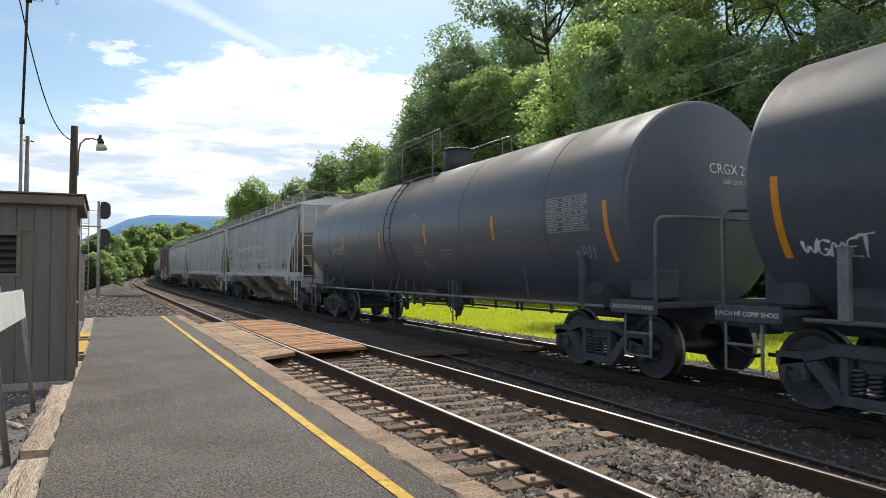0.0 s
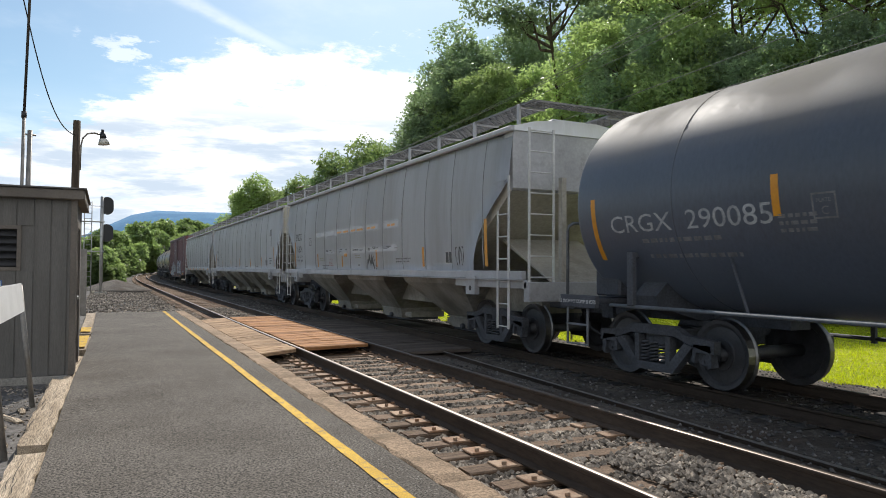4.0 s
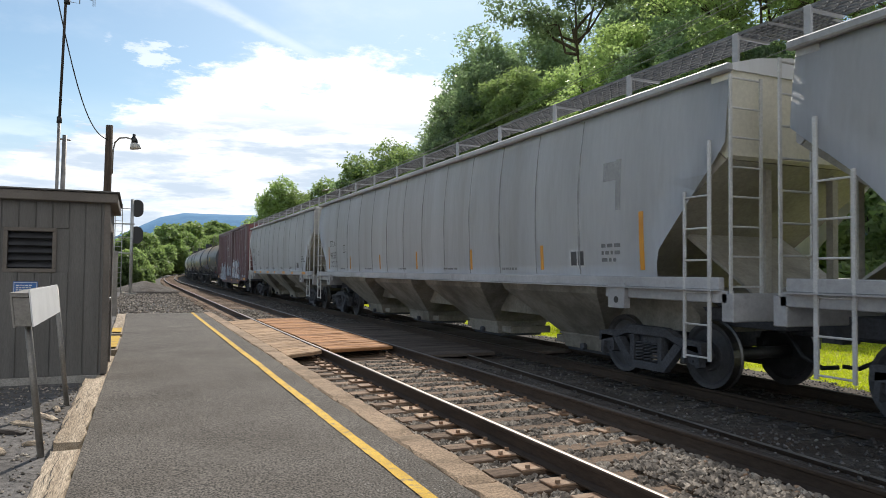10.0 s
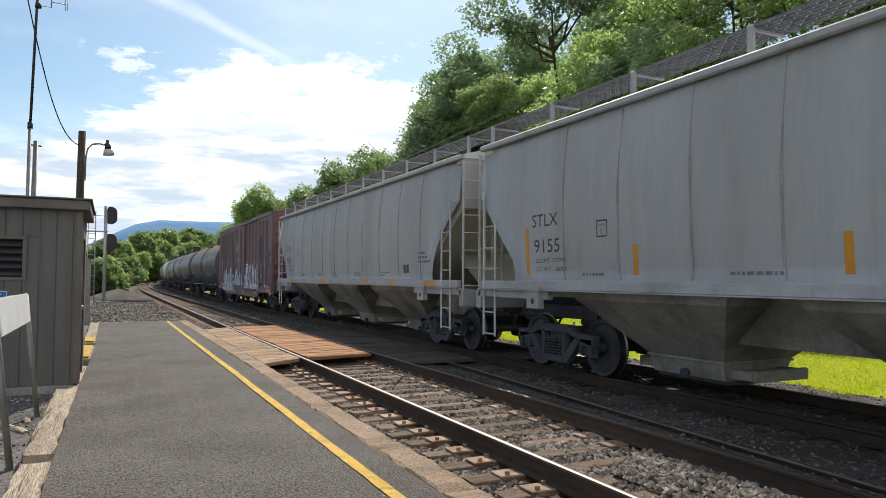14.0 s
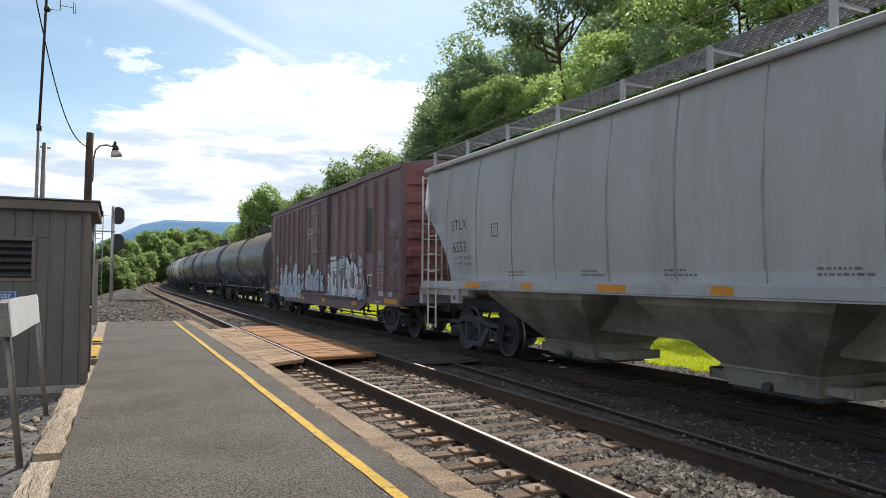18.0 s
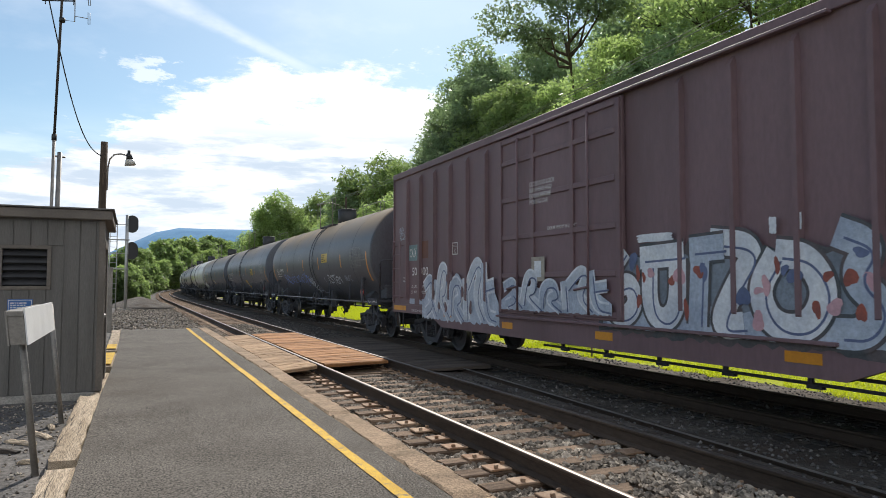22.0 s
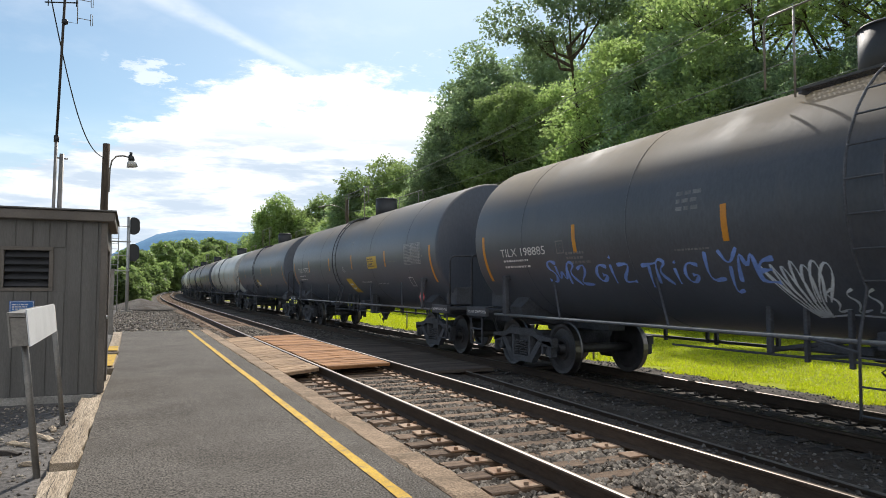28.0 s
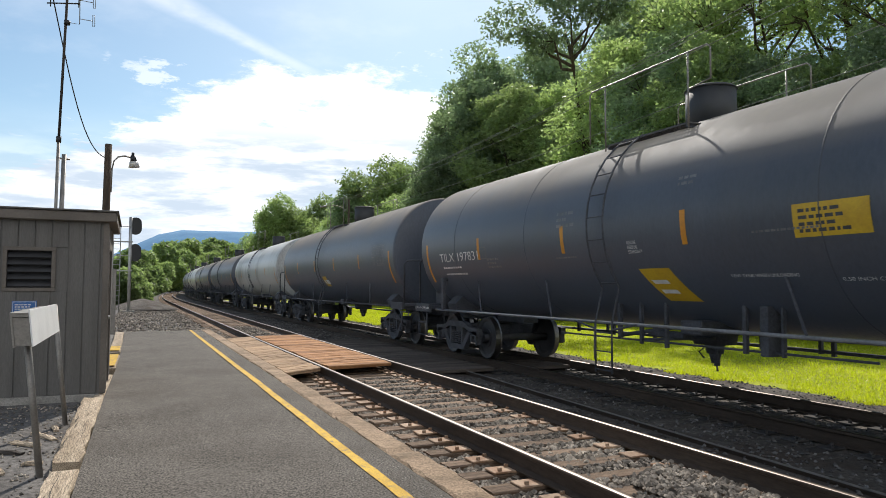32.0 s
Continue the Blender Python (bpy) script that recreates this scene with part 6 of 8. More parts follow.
# ---- covered hopper
def hopper_car(c0, length, label, seed, bays=3, marks=None, curved_cut=True, sill_reflect=False, mid=0.0, end_mat=None):
    rng = random.Random(seed)
    car = empty("covered_hopper_car")
    tagged(car, label, "hopper car", group="freight train")
    hl = length / 2 - (0.42 if curved_cut else 0.32)                # half length over the end sills
    W, z_sill, z_eave = 1.56, 1.53, 4.08
    body = length / 2 - (0.54 if curved_cut else 0.37) - mid    # mid: how far the body sits off the middle

    def wall_x(z):
        k = (z - z_sill) / (z_eave - z_sill)
        return W - 0.03 - 0.10 * (2 * k - 0.9) ** 2 * (1 if k > 0.45 else 0.55)
    # side sheets, cut away in a curve at both ends
    for s in (-1, 1):
        bm = B()
        n, m = 26, 14
        rows = []
        for j in range(m + 1):
            z = z_sill + (z_eave - z_sill) * j / m
            k = j / m
            inset = 0.0
            if k < 0.62:
                q = 1 - k / 0.62
                inset = (1.35 * math.sin(q * math.pi / 2) ** 0.9 if curved_cut else 1.2 * min(1, q * 1.25)) + 0.02
            e = body - inset
            row = []
            for i in range(n + 1):
                y = mid - e + 2 * e * i / n
                row.append(bm.verts.new((s * wall_x(z), y, z)))
            rows.append(row)
        for A, C in zip(rows, rows[1:]):
            for i in range(n):
                bm.faces.new((A[i], A[i + 1], C[i + 1], C[i])).smooth = True
        bmesh.ops.solidify(bm, geom=bm.faces[:], thickness=0.02)
        part("side_sheet", bm, M_HOPPER, car)
    # vertical weld seams on the platform side
    if bays == 4:
        seam_ys = [7.45 - 1.33 * i for i in range(12)]
    elif sill_reflect:
        seam_ys = [7.17 - 1.36 * i for i in range(11)]
    else:
        seam_ys = [7.36, 5.91, 4.50] + [3.40 - 1.33 * i for i in range(9)]
    for y in seam_ys:
        zs = [z_sill + 0.02 + (z_eave - z_sill - 0.10) * j / 16 for j in range(17)]
        bm = B()
        chain(bm, [(-wall_x(z) - 0.001, y, z) for z in zs], 0.009, 5)
        seam = part("weld_seam", bm, M_SEAM, car)
        # grime that has run down along the seam
        low, high = z_sill + rng.uniform(0.02, 0.25), z_eave - rng.uniform(0.1, 0.9)
        side, path = rng.choice((-1, 1)), []
        for j in range(15):
            z = low + (high - low) * j / 14
            path.append((side * 0.012 + 0.018 * noise.noise((z * 1.9, y * 3.0, seed)), z))
        V, F = ribbon(path, rng.uniform(0.028, 0.052))
        V = [(u * min(1.0, 0.25 + 2.2 * (1 - (z - low) / (high - low))), z) for u, z in V]
        part("rust_streak", flat_mesh(V, F, lambda u, z, y=y: (-wall_x(min(z_eave, max(z_sill, z))) - 0.0115, y + u, z)), M_SEAM, seam)
    # roof
    bm = B()
    prof = [(-W + 0.13, z_eave - 0.02), (-W + 0.10, z_eave + 0.05), (-1.0, z_eave + 0.17), (-0.4, z_eave + 0.25), (0.4, z_eave + 0.25), (1.0, z_eave + 0.17), (W - 0.10, z_eave + 0.05), (W - 0.13, z_eave - 0.02)]
    loft(bm, [[(x, y, z) for x, z in prof] for y in (mid - body - 0.02, -body * 0.5, 0, body * 0.5, mid + body + 0.02)], smooth=False)
    part("roof", bm, M_HOPPER, car)
    for s in (-1, 1):
        bm = B()
        box(bm, s * (W - 0.09) - 0.05, s * (W - 0.09) + 0.05, mid - body - 0.05, mid + body + 0.05, z_eave - 0.05, z_eave + 0.055, 0.02)
        part("eave_rail", bm, M_HOPPERSILL, car)
    bm = B()
    box(bm, -0.34, 0.34, -body + 0.6, body - 0.6, z_eave + 0.25, z_eave + 0.36, 0.03)
    part("hatch_trough", bm, M_HOPPERSILL, car)
    # running board of open grating on posts, round the roof
    zw = z_eave + 0.46
    for s in (-1, 1):
        bm = B()
        x0, x1 = sorted((s * 0.72, s * 1.28))
        y0, y1 = mid - body - 0.1, mid + body + 0.1
        for i in range(8):
            x = x0 + (x1 - x0) * i / 7
            box(bm, x - 0.006, x + 0.006, y0, y1, zw - 0.03, zw)
        k = 0
        y = y0
        while y < y1 - 0.1:
            for q in range(7):
                xa, xb = x0 + (x1 - x0) * q / 7, x0 + (x1 - x0) * (q + 1) / 7
                d = 0.045 if (q + k) % 2 else -0.045
                vs = [bm.verts.new(p) for p in ((xa, y - d, zw - 0.004), (xb, y + d, zw - 0.004), (xb, y + d + 0.014, zw - 0.004), (xa, y - d + 0.014, zw - 0.004), (xa, y - d, zw - 0.026), (xb, y + d, zw - 0.026), (xb, y + d + 0.014, zw - 0.026), (xa, y - d + 0.014, zw - 0.026))]
                for f in ((0, 1, 2, 3), (4, 7, 6, 5), (0, 4, 5, 1), (3, 2, 6, 7)):
                    bm.faces.new([vs[i] for i in f])
            y += 0.10
            k += 1
        wb = part("running_board", bm, M_GRATE, car)
        for i in range(11):
            y = y0 + 0.15 + (y1 - y0 - 0.3) * i / 10
            bm = B()
            box(bm, s * 1.28 - 0.02, s * 1.28 + 0.02, y - 0.045, y + 0.045, z_eave + 0.07, zw, 0.004)
            box(bm, x0, x1, y - 0.02, y + 0.02, zw - 0.06, zw - 0.03)
            part("board_post", bm, M_HOPPERSILL, wb)
    for s in (-1, 1):
        bm = B()
        a, b = sorted((mid + s * (body + 0.1), mid + s * (body + 0.42)))
        for i in range(30):
            x = -1.28 + 2.56 * i / 29
            box(bm, x - 0.006, x + 0.006, a, b, zw - 0.03, zw)
        for i in range(5):
            y = a + (b - a) * i / 4
            box(bm, -1.28, 1.28, y - 0.006, y + 0.006, zw - 0.03, zw)
        part("end_walkway", bm, M_GRATE, car)
        # sloping end sheet and bracing behind the ladders
        bm = B()
        prism(bm, [(mid + s * (body - 0.01), z_eave - 0.02), (mid + s * (body - 0.01), 3.02), (mid + s * (body - 0.06), 2.98), (mid + s * (body - 0.30), 3.2), (mid + s * (body - 0.30), z_eave - 0.02)], "x", -W + 0.13, W - 0.13)
        part("end_panel", bm, end_mat or M_HOPPERSILL, car)
        bm = B()
        prism(bm, [(mid + s * (body - 0.07), 2.97), (mid + s * (body - 2.35), 1.35), (mid + s * (body - 2.35), 1.45), (mid + s * (body - 0.31), 3.19)], "x", -W + 0.14, W - 0.14)
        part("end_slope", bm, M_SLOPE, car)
        bm = B()
        a, b = sorted((s * hl, s * (body - 2.3)))
        box(bm, -W + 0.02, -W + 0.14, a, b, 1.22, 1.37, 0.01)
        part("sill_end", bm, M_HOPPERSILL, car)
        bm = B()
        box(bm, W - 0.14, W - 0.02, a, b, 1.22, 1.37, 0.01)
        part("sill_end", bm, M_HOPPERSILL, car)
        bm = B()
        box(bm, -W + 0.02, W - 0.02, s * hl - 0.09, s * hl + 0.09, 1.00, 1.34, 0.01)
        part("end_sill", bm, M_HOPPERSILL, car)
        bm = B()
        box(bm, -0.55, 0.55, a, b, 0.86, 1.10, 0.01)
        part("draft_sill", bm, M_UNDER, car)
        for x in (-0.62, 0.62):
            bm = B()
            box(bm, x - 0.05, x + 0.05, s * (hl - 0.25) - 0.05, s * (hl - 0.25) + 0.05, 1.3, 3.2)
            part("end_post", bm, M_SLOPE, car)
        bm = B()
        prism(bm, [(s * (hl - 0.2), 1.34), (s * (hl - 0.24), 1.34), (mid + s * (body - 1.55), 2.25), (mid + s * (body - 1.5), 2.3)], "x", -0.9, 0.9)
        part("end_brace", bm, M_SLOPE, car)
        # jacking pad
        bm = B()
        y = s * (length / 2 - 2.33)
        prism(bm, [(y - 0.19, 1.43), (y + 0.19, 1.43), (y + 0.18, 1.07), (y - 0.18, 1.07)], "x", -W - 0.045, -W + 0.06)
        pad = part("jacking_pad", bm, M_HOPPERSILL, car)
        bm = B()
        tube(bm, (-W - 0.048, y, 1.19), (-W - 0.030, y, 1.19), 0.05, 14)
        part("pad_eye", bm, M_SIGNAL, pad)
        # ladders at the corner: on the side and on the end
        ya, yb = (s * (length / 2 - 0.88) + mid * 0.36 * (s < 0), s * (length / 2 - 1.30) + mid * 0.2 * (s < 0)) if curved_cut else (s * (length / 2 - 0.58), s * (length / 2 - 1.0))
        xs = -W + 0.0
        pa = [(xs, ya, 0.50), (xs, ya, 3.22)]
        pb = [(xs, yb, 0.50), (xs, yb, 2.62)]
        lad = B()
        for p, t in ((pa, 0.024), (pb, 0.02)):
            box(lad, p[0][0] - 0.012, p[0][0] + 0.012, p[0][1] - t, p[0][1] + t, p[0][2], p[1][2])
        lad = part("side_ladder", lad, M_LADDER, car)
        for i in range(8):
            z = 0.54 + 0.40 * i
            if z > 2.65:
                break
            bm = B()
            tube(bm, (xs, ya, z), (xs, yb, z), 0.013, 6)
            part("rung", bm, M_LADDER, lad)
        lad = B()
        yy = s * (hl + 0.02)
        for x in (-W + 0.06, -W + 0.56):
            box(lad, x - 0.02, x + 0.02, yy - 0.012, yy + 0.012, 1.2, z_eave - 0.1)
        lad = part("end_ladder", lad, M_LADDER, car)
        for i in range(8):
            bm = B()
            z = 1.42 + 0.36 * i
            tube(bm, (-W + 0.06, yy, z), (-W + 0.56, yy, z), 0.013, 6)
            part("rung", bm, M_LADDER, lad)
        coupler(car, s * length / 2, s)
        bogie(car, s * (length / 2 - 2.25), True)
    # side sill
    for s in (-1, 1):
        bm = B()
        box(bm, s * (W - 0.04) - 0.05, s * (W - 0.04) + 0.05, -hl + 0.1, hl - 0.1, z_sill - 0.15, z_sill, 0.012)
        box(bm, s * (W - 0.02) - 0.09, s * (W - 0.02) + 0.06, -hl + 0.1, hl - 0.1, z_sill - 0.165, z_sill - 0.15)
        part("side_sill", bm, M_HOPPERSILL, car)
    bm = B()
    box(bm, -0.25, 0.25, -hl + 0.3, hl - 0.3, 0.86, 1.2, 0.01)
    part("centre_sill", bm, M_UNDER, car)
    # discharge hoppers under the sill
    span = 2 * (length / 2 - 2.65)
    pitch = span / bays
    for k in range(bays):
        ya = -span / 2 + pitch * k + 0.3
        yc = ya + 1.54
        bm = B()
        low = 0.21
        rings = []
        # sloping in on all sides to a narrow outlet
        for z, y0, y1, dx in ((1.37, 0.0, 3.05, W - 0.07), (1.25, 0.06, 2.98, W - 0.11), (0.47, 0.84, 2.24, 0.64), (0.45, 0.84, 2.24, 0.64), (low, 0.88, 2.20, 0.58)):
            rings.append([(-dx, ya + y0, z), (dx, ya + y0, z), (dx, ya + y1, z), (-dx, ya + y1, z)])
        loft(bm, rings, smooth=False)
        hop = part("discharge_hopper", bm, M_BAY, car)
        bm = B()
        box(bm, -0.67, 0.67, ya + 0.81, ya + 2.27, 0.44, 0.475, 0.005)
        part("outlet_flange", bm, M_BAY, hop)
        # added filler block between bays, standing in for the meeting slope sheets
        bm = B()
        prism(bm, [(ya - pitch + 3.0, 1.36), (ya + 0.1, 1.36), (ya + 0.52, 0.98), (ya + 0.52, 0.74), (ya - pitch + 2.6, 0.74), (ya - pitch + 2.6, 0.98)], "x", -0.72, 0.72)
        part("hopper_saddle", bm, M_BAY, hop)
        for q in (-1, 1):
            # guide rails on which the outlet gate slides
            bm = B()
            a, b = sorted((yc + q * 0.64, yc + q * 1.05))
            box(bm, -0.50, -0.36, a, b, low + 0.04, low + 0.16, 0.008)
            box(bm, 0.36, 0.50, a, b, low + 0.04, low + 0.16, 0.008)
            box(bm, -0.50, 0.50, (b if q > 0 else a) - 0.03, (b if q > 0 else a) + 0.03, low + 0.03, low + 0.18, 0.008)
            part("gate_guide", bm, M_BAY, hop)
        bm = B()
        box(bm, -0.52, 0.52, yc - 0.66, yc + 0.66, low - 0.06, low + 0.0, 0.01)
        tube(bm, (-0.62, yc, low + 0.05), (0.62, yc, low + 0.05), 0.035, 8)
        tube(bm, (-0.68, yc, low + 0.05), (-0.60, yc, low + 0.05), 0.06, 8)
        part("outlet_gate", bm, M_UNDER, hop)
    at = lambda y0, z0, lift=0.004: (lambda u, v: (-wall_x(min(max(z0 + v, z_sill), z_eave)) - lift, y0 - u, z0 + v))
    if sill_reflect:
        for i in range(7):
            y = 5.9 - 2.15 * i
            V, F = quad(0.62 if i % 2 == 0 else 0.34, 0.11, 1)
            mark(car, "reflector", (V, F), (lambda u, v, y=y: (-W - 0.012, y + 0.3 - u, z_sill - 0.13 + v)), M_REFLECT, "amber reflective strip")
    if marks:
        marks(car, at, body, rng)
    MOVERS.append((car, c0 + length / 2))
    return car


def soften(pts, times=3):
    """Corner-cut line through the points."""
    for _ in range(times):
        q = [pts[0]]
        for (a, b), (c, d) in zip(pts, pts[1:]):
            q += [(0.75 * a + 0.25 * c, 0.75 * b + 0.25 * d), (0.25 * a + 0.75 * c, 0.25 * b + 0.75 * d)]
        pts = q + [pts[-1]]
    return pts


def joined(shapes):
    V, F = [], []
    for v, f in shapes:
        n = len(V)
        V += v
        F += [tuple(n + i for i in q) for q in f]
    return V, F


def patch_shape(rng, w, h, x=0.0, y=0.0):
    """A brushed-over patch with a ragged edge."""
    V, n = [(x + w / 2, y + h / 2)], 36
    for i in range(n):
        t = 2 * math.pi * i / n
        c, s = math.cos(t), math.sin(t)
        k = 1 / max(abs(c), abs(s)) * rng.uniform(0.86, 1.0)
        V.append((x + w / 2 * (1 + c * min(k, 1.3)), y + h / 2 * (1 + s * min(k, 1.25))))
    return V, [(0, 1 + i, 1 + (i + 1) % n) for i in range(n)]


def blot(rng, w, h):
    """A small rounded dab of paint."""
    n, a, V = 14, rng.uniform(0, 6.3), [(0.0, 0.0)]
    for i in range(n):
        t = 2 * math.pi * i / n
        k = 1 + 0.22 * math.sin(2 * t + a) + 0.14 * math.sin(3 * t + 2 * a)
        V.append((w / 2 * k * math.cos(t), h / 2 * k * math.sin(t)))
    return V, [(0, 1 + i, 1 + (i + 1) % n) for i in range(n)]


# ---- boxcar
def box_car(c0, length, label, seed):
    rng = random.Random(seed)
    car = empty("boxcar")
    tagged(car, label, "boxcar", group="freight train")
    hb = length / 2 - 0.93
    W, z0, z1 = 1.50, 1.02, 4.50
    # body shell with real thickness
    bm = B()
    prof = [(-W, z0), (W, z0), (W, z1), (0.7, z1 + 0.16), (-0.7, z1 + 0.16), (-W, z1)]
    loft(bm, [[(x, y, z) for x, z in prof] for y in (-hb, hb)], smooth=False)
    part("body", bm, M_BOX, car)
    # side posts
    door0, door1 = -1.55, 2.08           # door opening along the car
    ys = [7.06 - 0.865 * i for i in range(6)] + [-2.67 - 0.862 * i for i in range(6)]
    for y in ys:
        if door0 - 0.1 < y < door1 + 0.1:
            continue
        bm = B()
        rings = []
        for z, d in ((z0 + 0.16, 0.0), (z0 + 0.24, 0.075), (z1 - 0.30, 0.075), (z1 - 0.2, 0.0)):
            rings.append([(-W + 0.002, y - 0.05, z), (-W - d, y - 0.032, z), (-W - d, y + 0.032, z), (-W + 0.002, y + 0.05, z)])
        loft(bm, rings, smooth=False)
        part("side_post", bm, M_BOX, car)
    for y in (-hb, hb):
        bm = B()
        box(bm, -W - 0.03, -W + 0.10, y - 0.03, y + 0.03, z0, z1, 0.008)
        part("corner_post", bm, M_BOX, car)
    # ribbed ends
    for s in (-1, 1):
        for k in range(7):
            bm = B()
            z = z0 + 0.30 + k * 0.46
            pr = [(z - 0.17, 0.0), (z - 0.10, 0.07), (z + 0.05, 0.07), (z + 0.17, 0.0)]
            rings = [[(x * (W - 0.08), s * (hb + d * t), zz) for zz, d in pr + [(z + 0.17, -0.02), (z - 0.17, -0.02)]] for x, t in ((-1, 0.2), (-0.9, 1), (0.9, 1), (1, 0.2))]
            loft(bm, rings, smooth=False)
            part("end_rib", bm, M_BOXEND, car)
        bm = B()
        box(bm, -W + 0.03, W - 0.03, s * hb - 0.012, s * hb + 0.012, z0 + 0.02, z1 - 0.02)
        part("end_panel", bm, M_BOXEND, car, "ribbed red-brown end")
        bm = B()
        box(bm, -W + 0.05, W - 0.05, s * (hb + 0.02) - 0.06, s * (hb + 0.02) + 0.08, z0 - 0.14, z0 + 0.05, 0.01)
        box(bm, -0.28, 0.28, min(s * (hb - 3.5), s * (hb + 0.3)), max(s * (hb - 3.5), s * (hb + 0.3)), 0.72, 1.02, 0.01)
        part("end_sill", bm, M_UNDER, car)
        coupler(car, s * length / 2, s)
        bogie(car, s * (length / 2 - 2.6), True)
        # short ladder by the corner, stirrup below it
        xs = -W - 0.10
        ya, yb = s * (hb - 0.18), s * (hb - 0.68)
        lad = B()
        for y in (ya, yb):
            box(lad, xs - 0.01, xs + 0.01, y - 0.02, y + 0.02, 1.15, 2.75)
        lad = part("side_ladder", lad, M_BOX, car)
        for i in range(5):
            bm = B()
            z = 1.28 + 0.36 * i
            tube(bm, (xs, ya, z), (xs, yb, z), 0.014, 6)
            part("rung", bm, M_BOX, lad)
        bm = B()
        for y in (ya, yb):
            for z in (1.25, 2.6):
                tube(bm, (xs, y, z), (-W, y, z), 0.014, 6)
        part("ladder_standoff", bm, M_BOX, lad)
        bm = B()
        chain(bm, [(-W + 0.02, ya, z0), (-W + 0.0, ya, 0.48), (-W + 0.0, yb, 0.48), (-W + 0.02, yb, z0)], 0.018, 6)
        part("stirrup_step", bm, M_UNDER, car)
    # side sill, drooping under the door
    bm = B()
    prism(bm, [(-hb, z0 + 0.05), (-hb, z0 - 0.16), (-hb + 2.6, z0 - 0.16), (-hb + 3.2, z0 - 0.40), (hb - 3.2, z0 - 0.40), (hb - 2.6, z0 - 0.16), (hb, z0 - 0.16), (hb, z0 + 0.05)], "x", -W - 0.045, -W + 0.04)
    prism(bm, [(-hb, z0 + 0.05), (-hb, z0 - 0.16), (hb, z0 - 0.16), (hb, z0 + 0.05)], "x", W - 0.04, W + 0.045)
    part("side_sill", bm, M_BOX, car)
    bm = B()
    box(bm, -W - 0.05, -W + 0.02, -hb, hb, z1 - 0.12, z1 + 0.03, 0.01)
    part("top_chord", bm, M_BOX, car)
    bm = B()
    k = 0
    for i in range(15):
        y = -hb + 2 * hb * (i + 0.5) / 15
        prism(bm, [(-W + 0.06, z1 + 0.0), (-0.7, z1 + 0.185), (0.7, z1 + 0.185), (W - 0.06, z1 + 0.0)], "y", y - 0.04, y + 0.04)
    part("roof_ribs", bm, M_GRATE, car)
    # sliding plug door with bracing bars
    bm = B()
    box(bm, -W - 0.075, -W - 0.01, door0, door1, z0 + 0.03, z1 - 0.16, 0.01)
    door = part("plug_door", bm, M_BOX, car)
    for y in (door0 + 0.06, door0 + 1.22, door1 - 1.22, door1 - 0.06):
        bm = B()
        box(bm, -W - 0.115, -W - 0.075, y - 0.05, y + 0.05, z0 + 0.05, z1 - 0.2, 0.008)
        part("door_stile", bm, M_BOX, door)
    for z in (z0 + 0.12, 1.75, 2.45, 3.15, 3.85, z1 - 0.24):
        bm = B()
        box(bm, -W - 0.108, -W - 0.075, door0 + 0.12, door1 - 0.12, z - 0.045, z + 0.045, 0.008)
        part("door_rail", bm, M_BOX, door)
    for y in (door0 + 0.75, door1 - 0.75):
        bm = B()
        tube(bm, (-W - 0.135, y, z0 + 0.1), (-W - 0.135, y, z1 - 0.25), 0.022, 8)
        tube(bm, (-W - 0.135, y, 1.55), (-W - 0.135, y + 0.38, 1.50), 0.018, 6)
        part("lock_rod", bm, M_BOX, door)
    for z in (z0 - 0.03, z1 - 0.13):
        bm = B()
        box(bm, -W - 0.12, -W - 0.04, door0 - 3.3, door1 + 0.1, z - 0.02, z + 0.02, 0.006)
        part("door_track", bm, M_BOX, car)
    # bottom gear
    bm = B()
    box(bm, -0.2, 0.2, -hb + 0.5, hb - 0.5, 0.72, 1.0, 0.01)
    part("centre_sill", bm, M_UNDER, car)
    for y in (-3.2, -1.4, 0.4, 2.2, 3.8):
        bm = B()
        prism(bm, [(-W + 0.1, 1.0), (W - 0.1, 1.0), (0.3, 0.76), (-0.3, 0.76)], "y", y - 0.08, y + 0.08)
        part("crossbearer", bm, M_UNDER, car)
    bm = B()
    tube(bm, (-0.7, 0.6, 0.72), (-0.7, 1.6, 0.72), 0.19, 14)
    tube(bm, (-0.9, -4.0, 0.70), (-0.9, 4.0, 0.70), 0.025, 6)
    part("brake_gear", bm, M_UNDER, car)
    for x, z, a, b in ((-1.15, 0.50, -6.0, 1.2), (-1.05, 0.60, -5.2, 5.6)):
        bm = B()
        tube(bm, (x, a, z), (x, b, z), 0.022, 6)
        rod = part("brake_rod", bm, M_UNDER, car)
        for k in range(6):
            y = a + (b - a) * (k + 0.5) / 6
            bm = B()
            box(bm, x - 0.02, x + 0.02, y - 0.03, y + 0.03, z - 0.03, 0.86)
            box(bm, x - 0.03, x + 0.03, y - 0.16, y + 0.04, z - 0.05, z - 0.01)
            part("rod_hanger", bm, M_UNDER, rod)
    # paint patches, writing
    at = side_flat(W)
    atd = side_flat(W + 0.115)
    L = M_LETTER
    on = lambda y, z, l=0.006: at(y, z, l)
    mark(car, "teal_patch", quad(0.56, 0.40, 1), at(7.0, 2.18), M_TEAL)
    stencil(car, "CKIX", 6.95, 2.27, 0.22, lambda y, z: at(y, z, 0.008), L, 0.45)
    mark(car, "oxide_patch", quad(0.60, 0.42, 1), at(6.35, 2.22), M_OXIDE)
    stencil(car, "50", 6.79, 1.81, 0.20, on, L, 0.32)
    stencil(car, "000", 6.28, 1.81, 0.20, on, L, 0.53)
    stencil(car, "LD. LMT.", 6.85, 1.50, 0.07, on, L, 0.40)
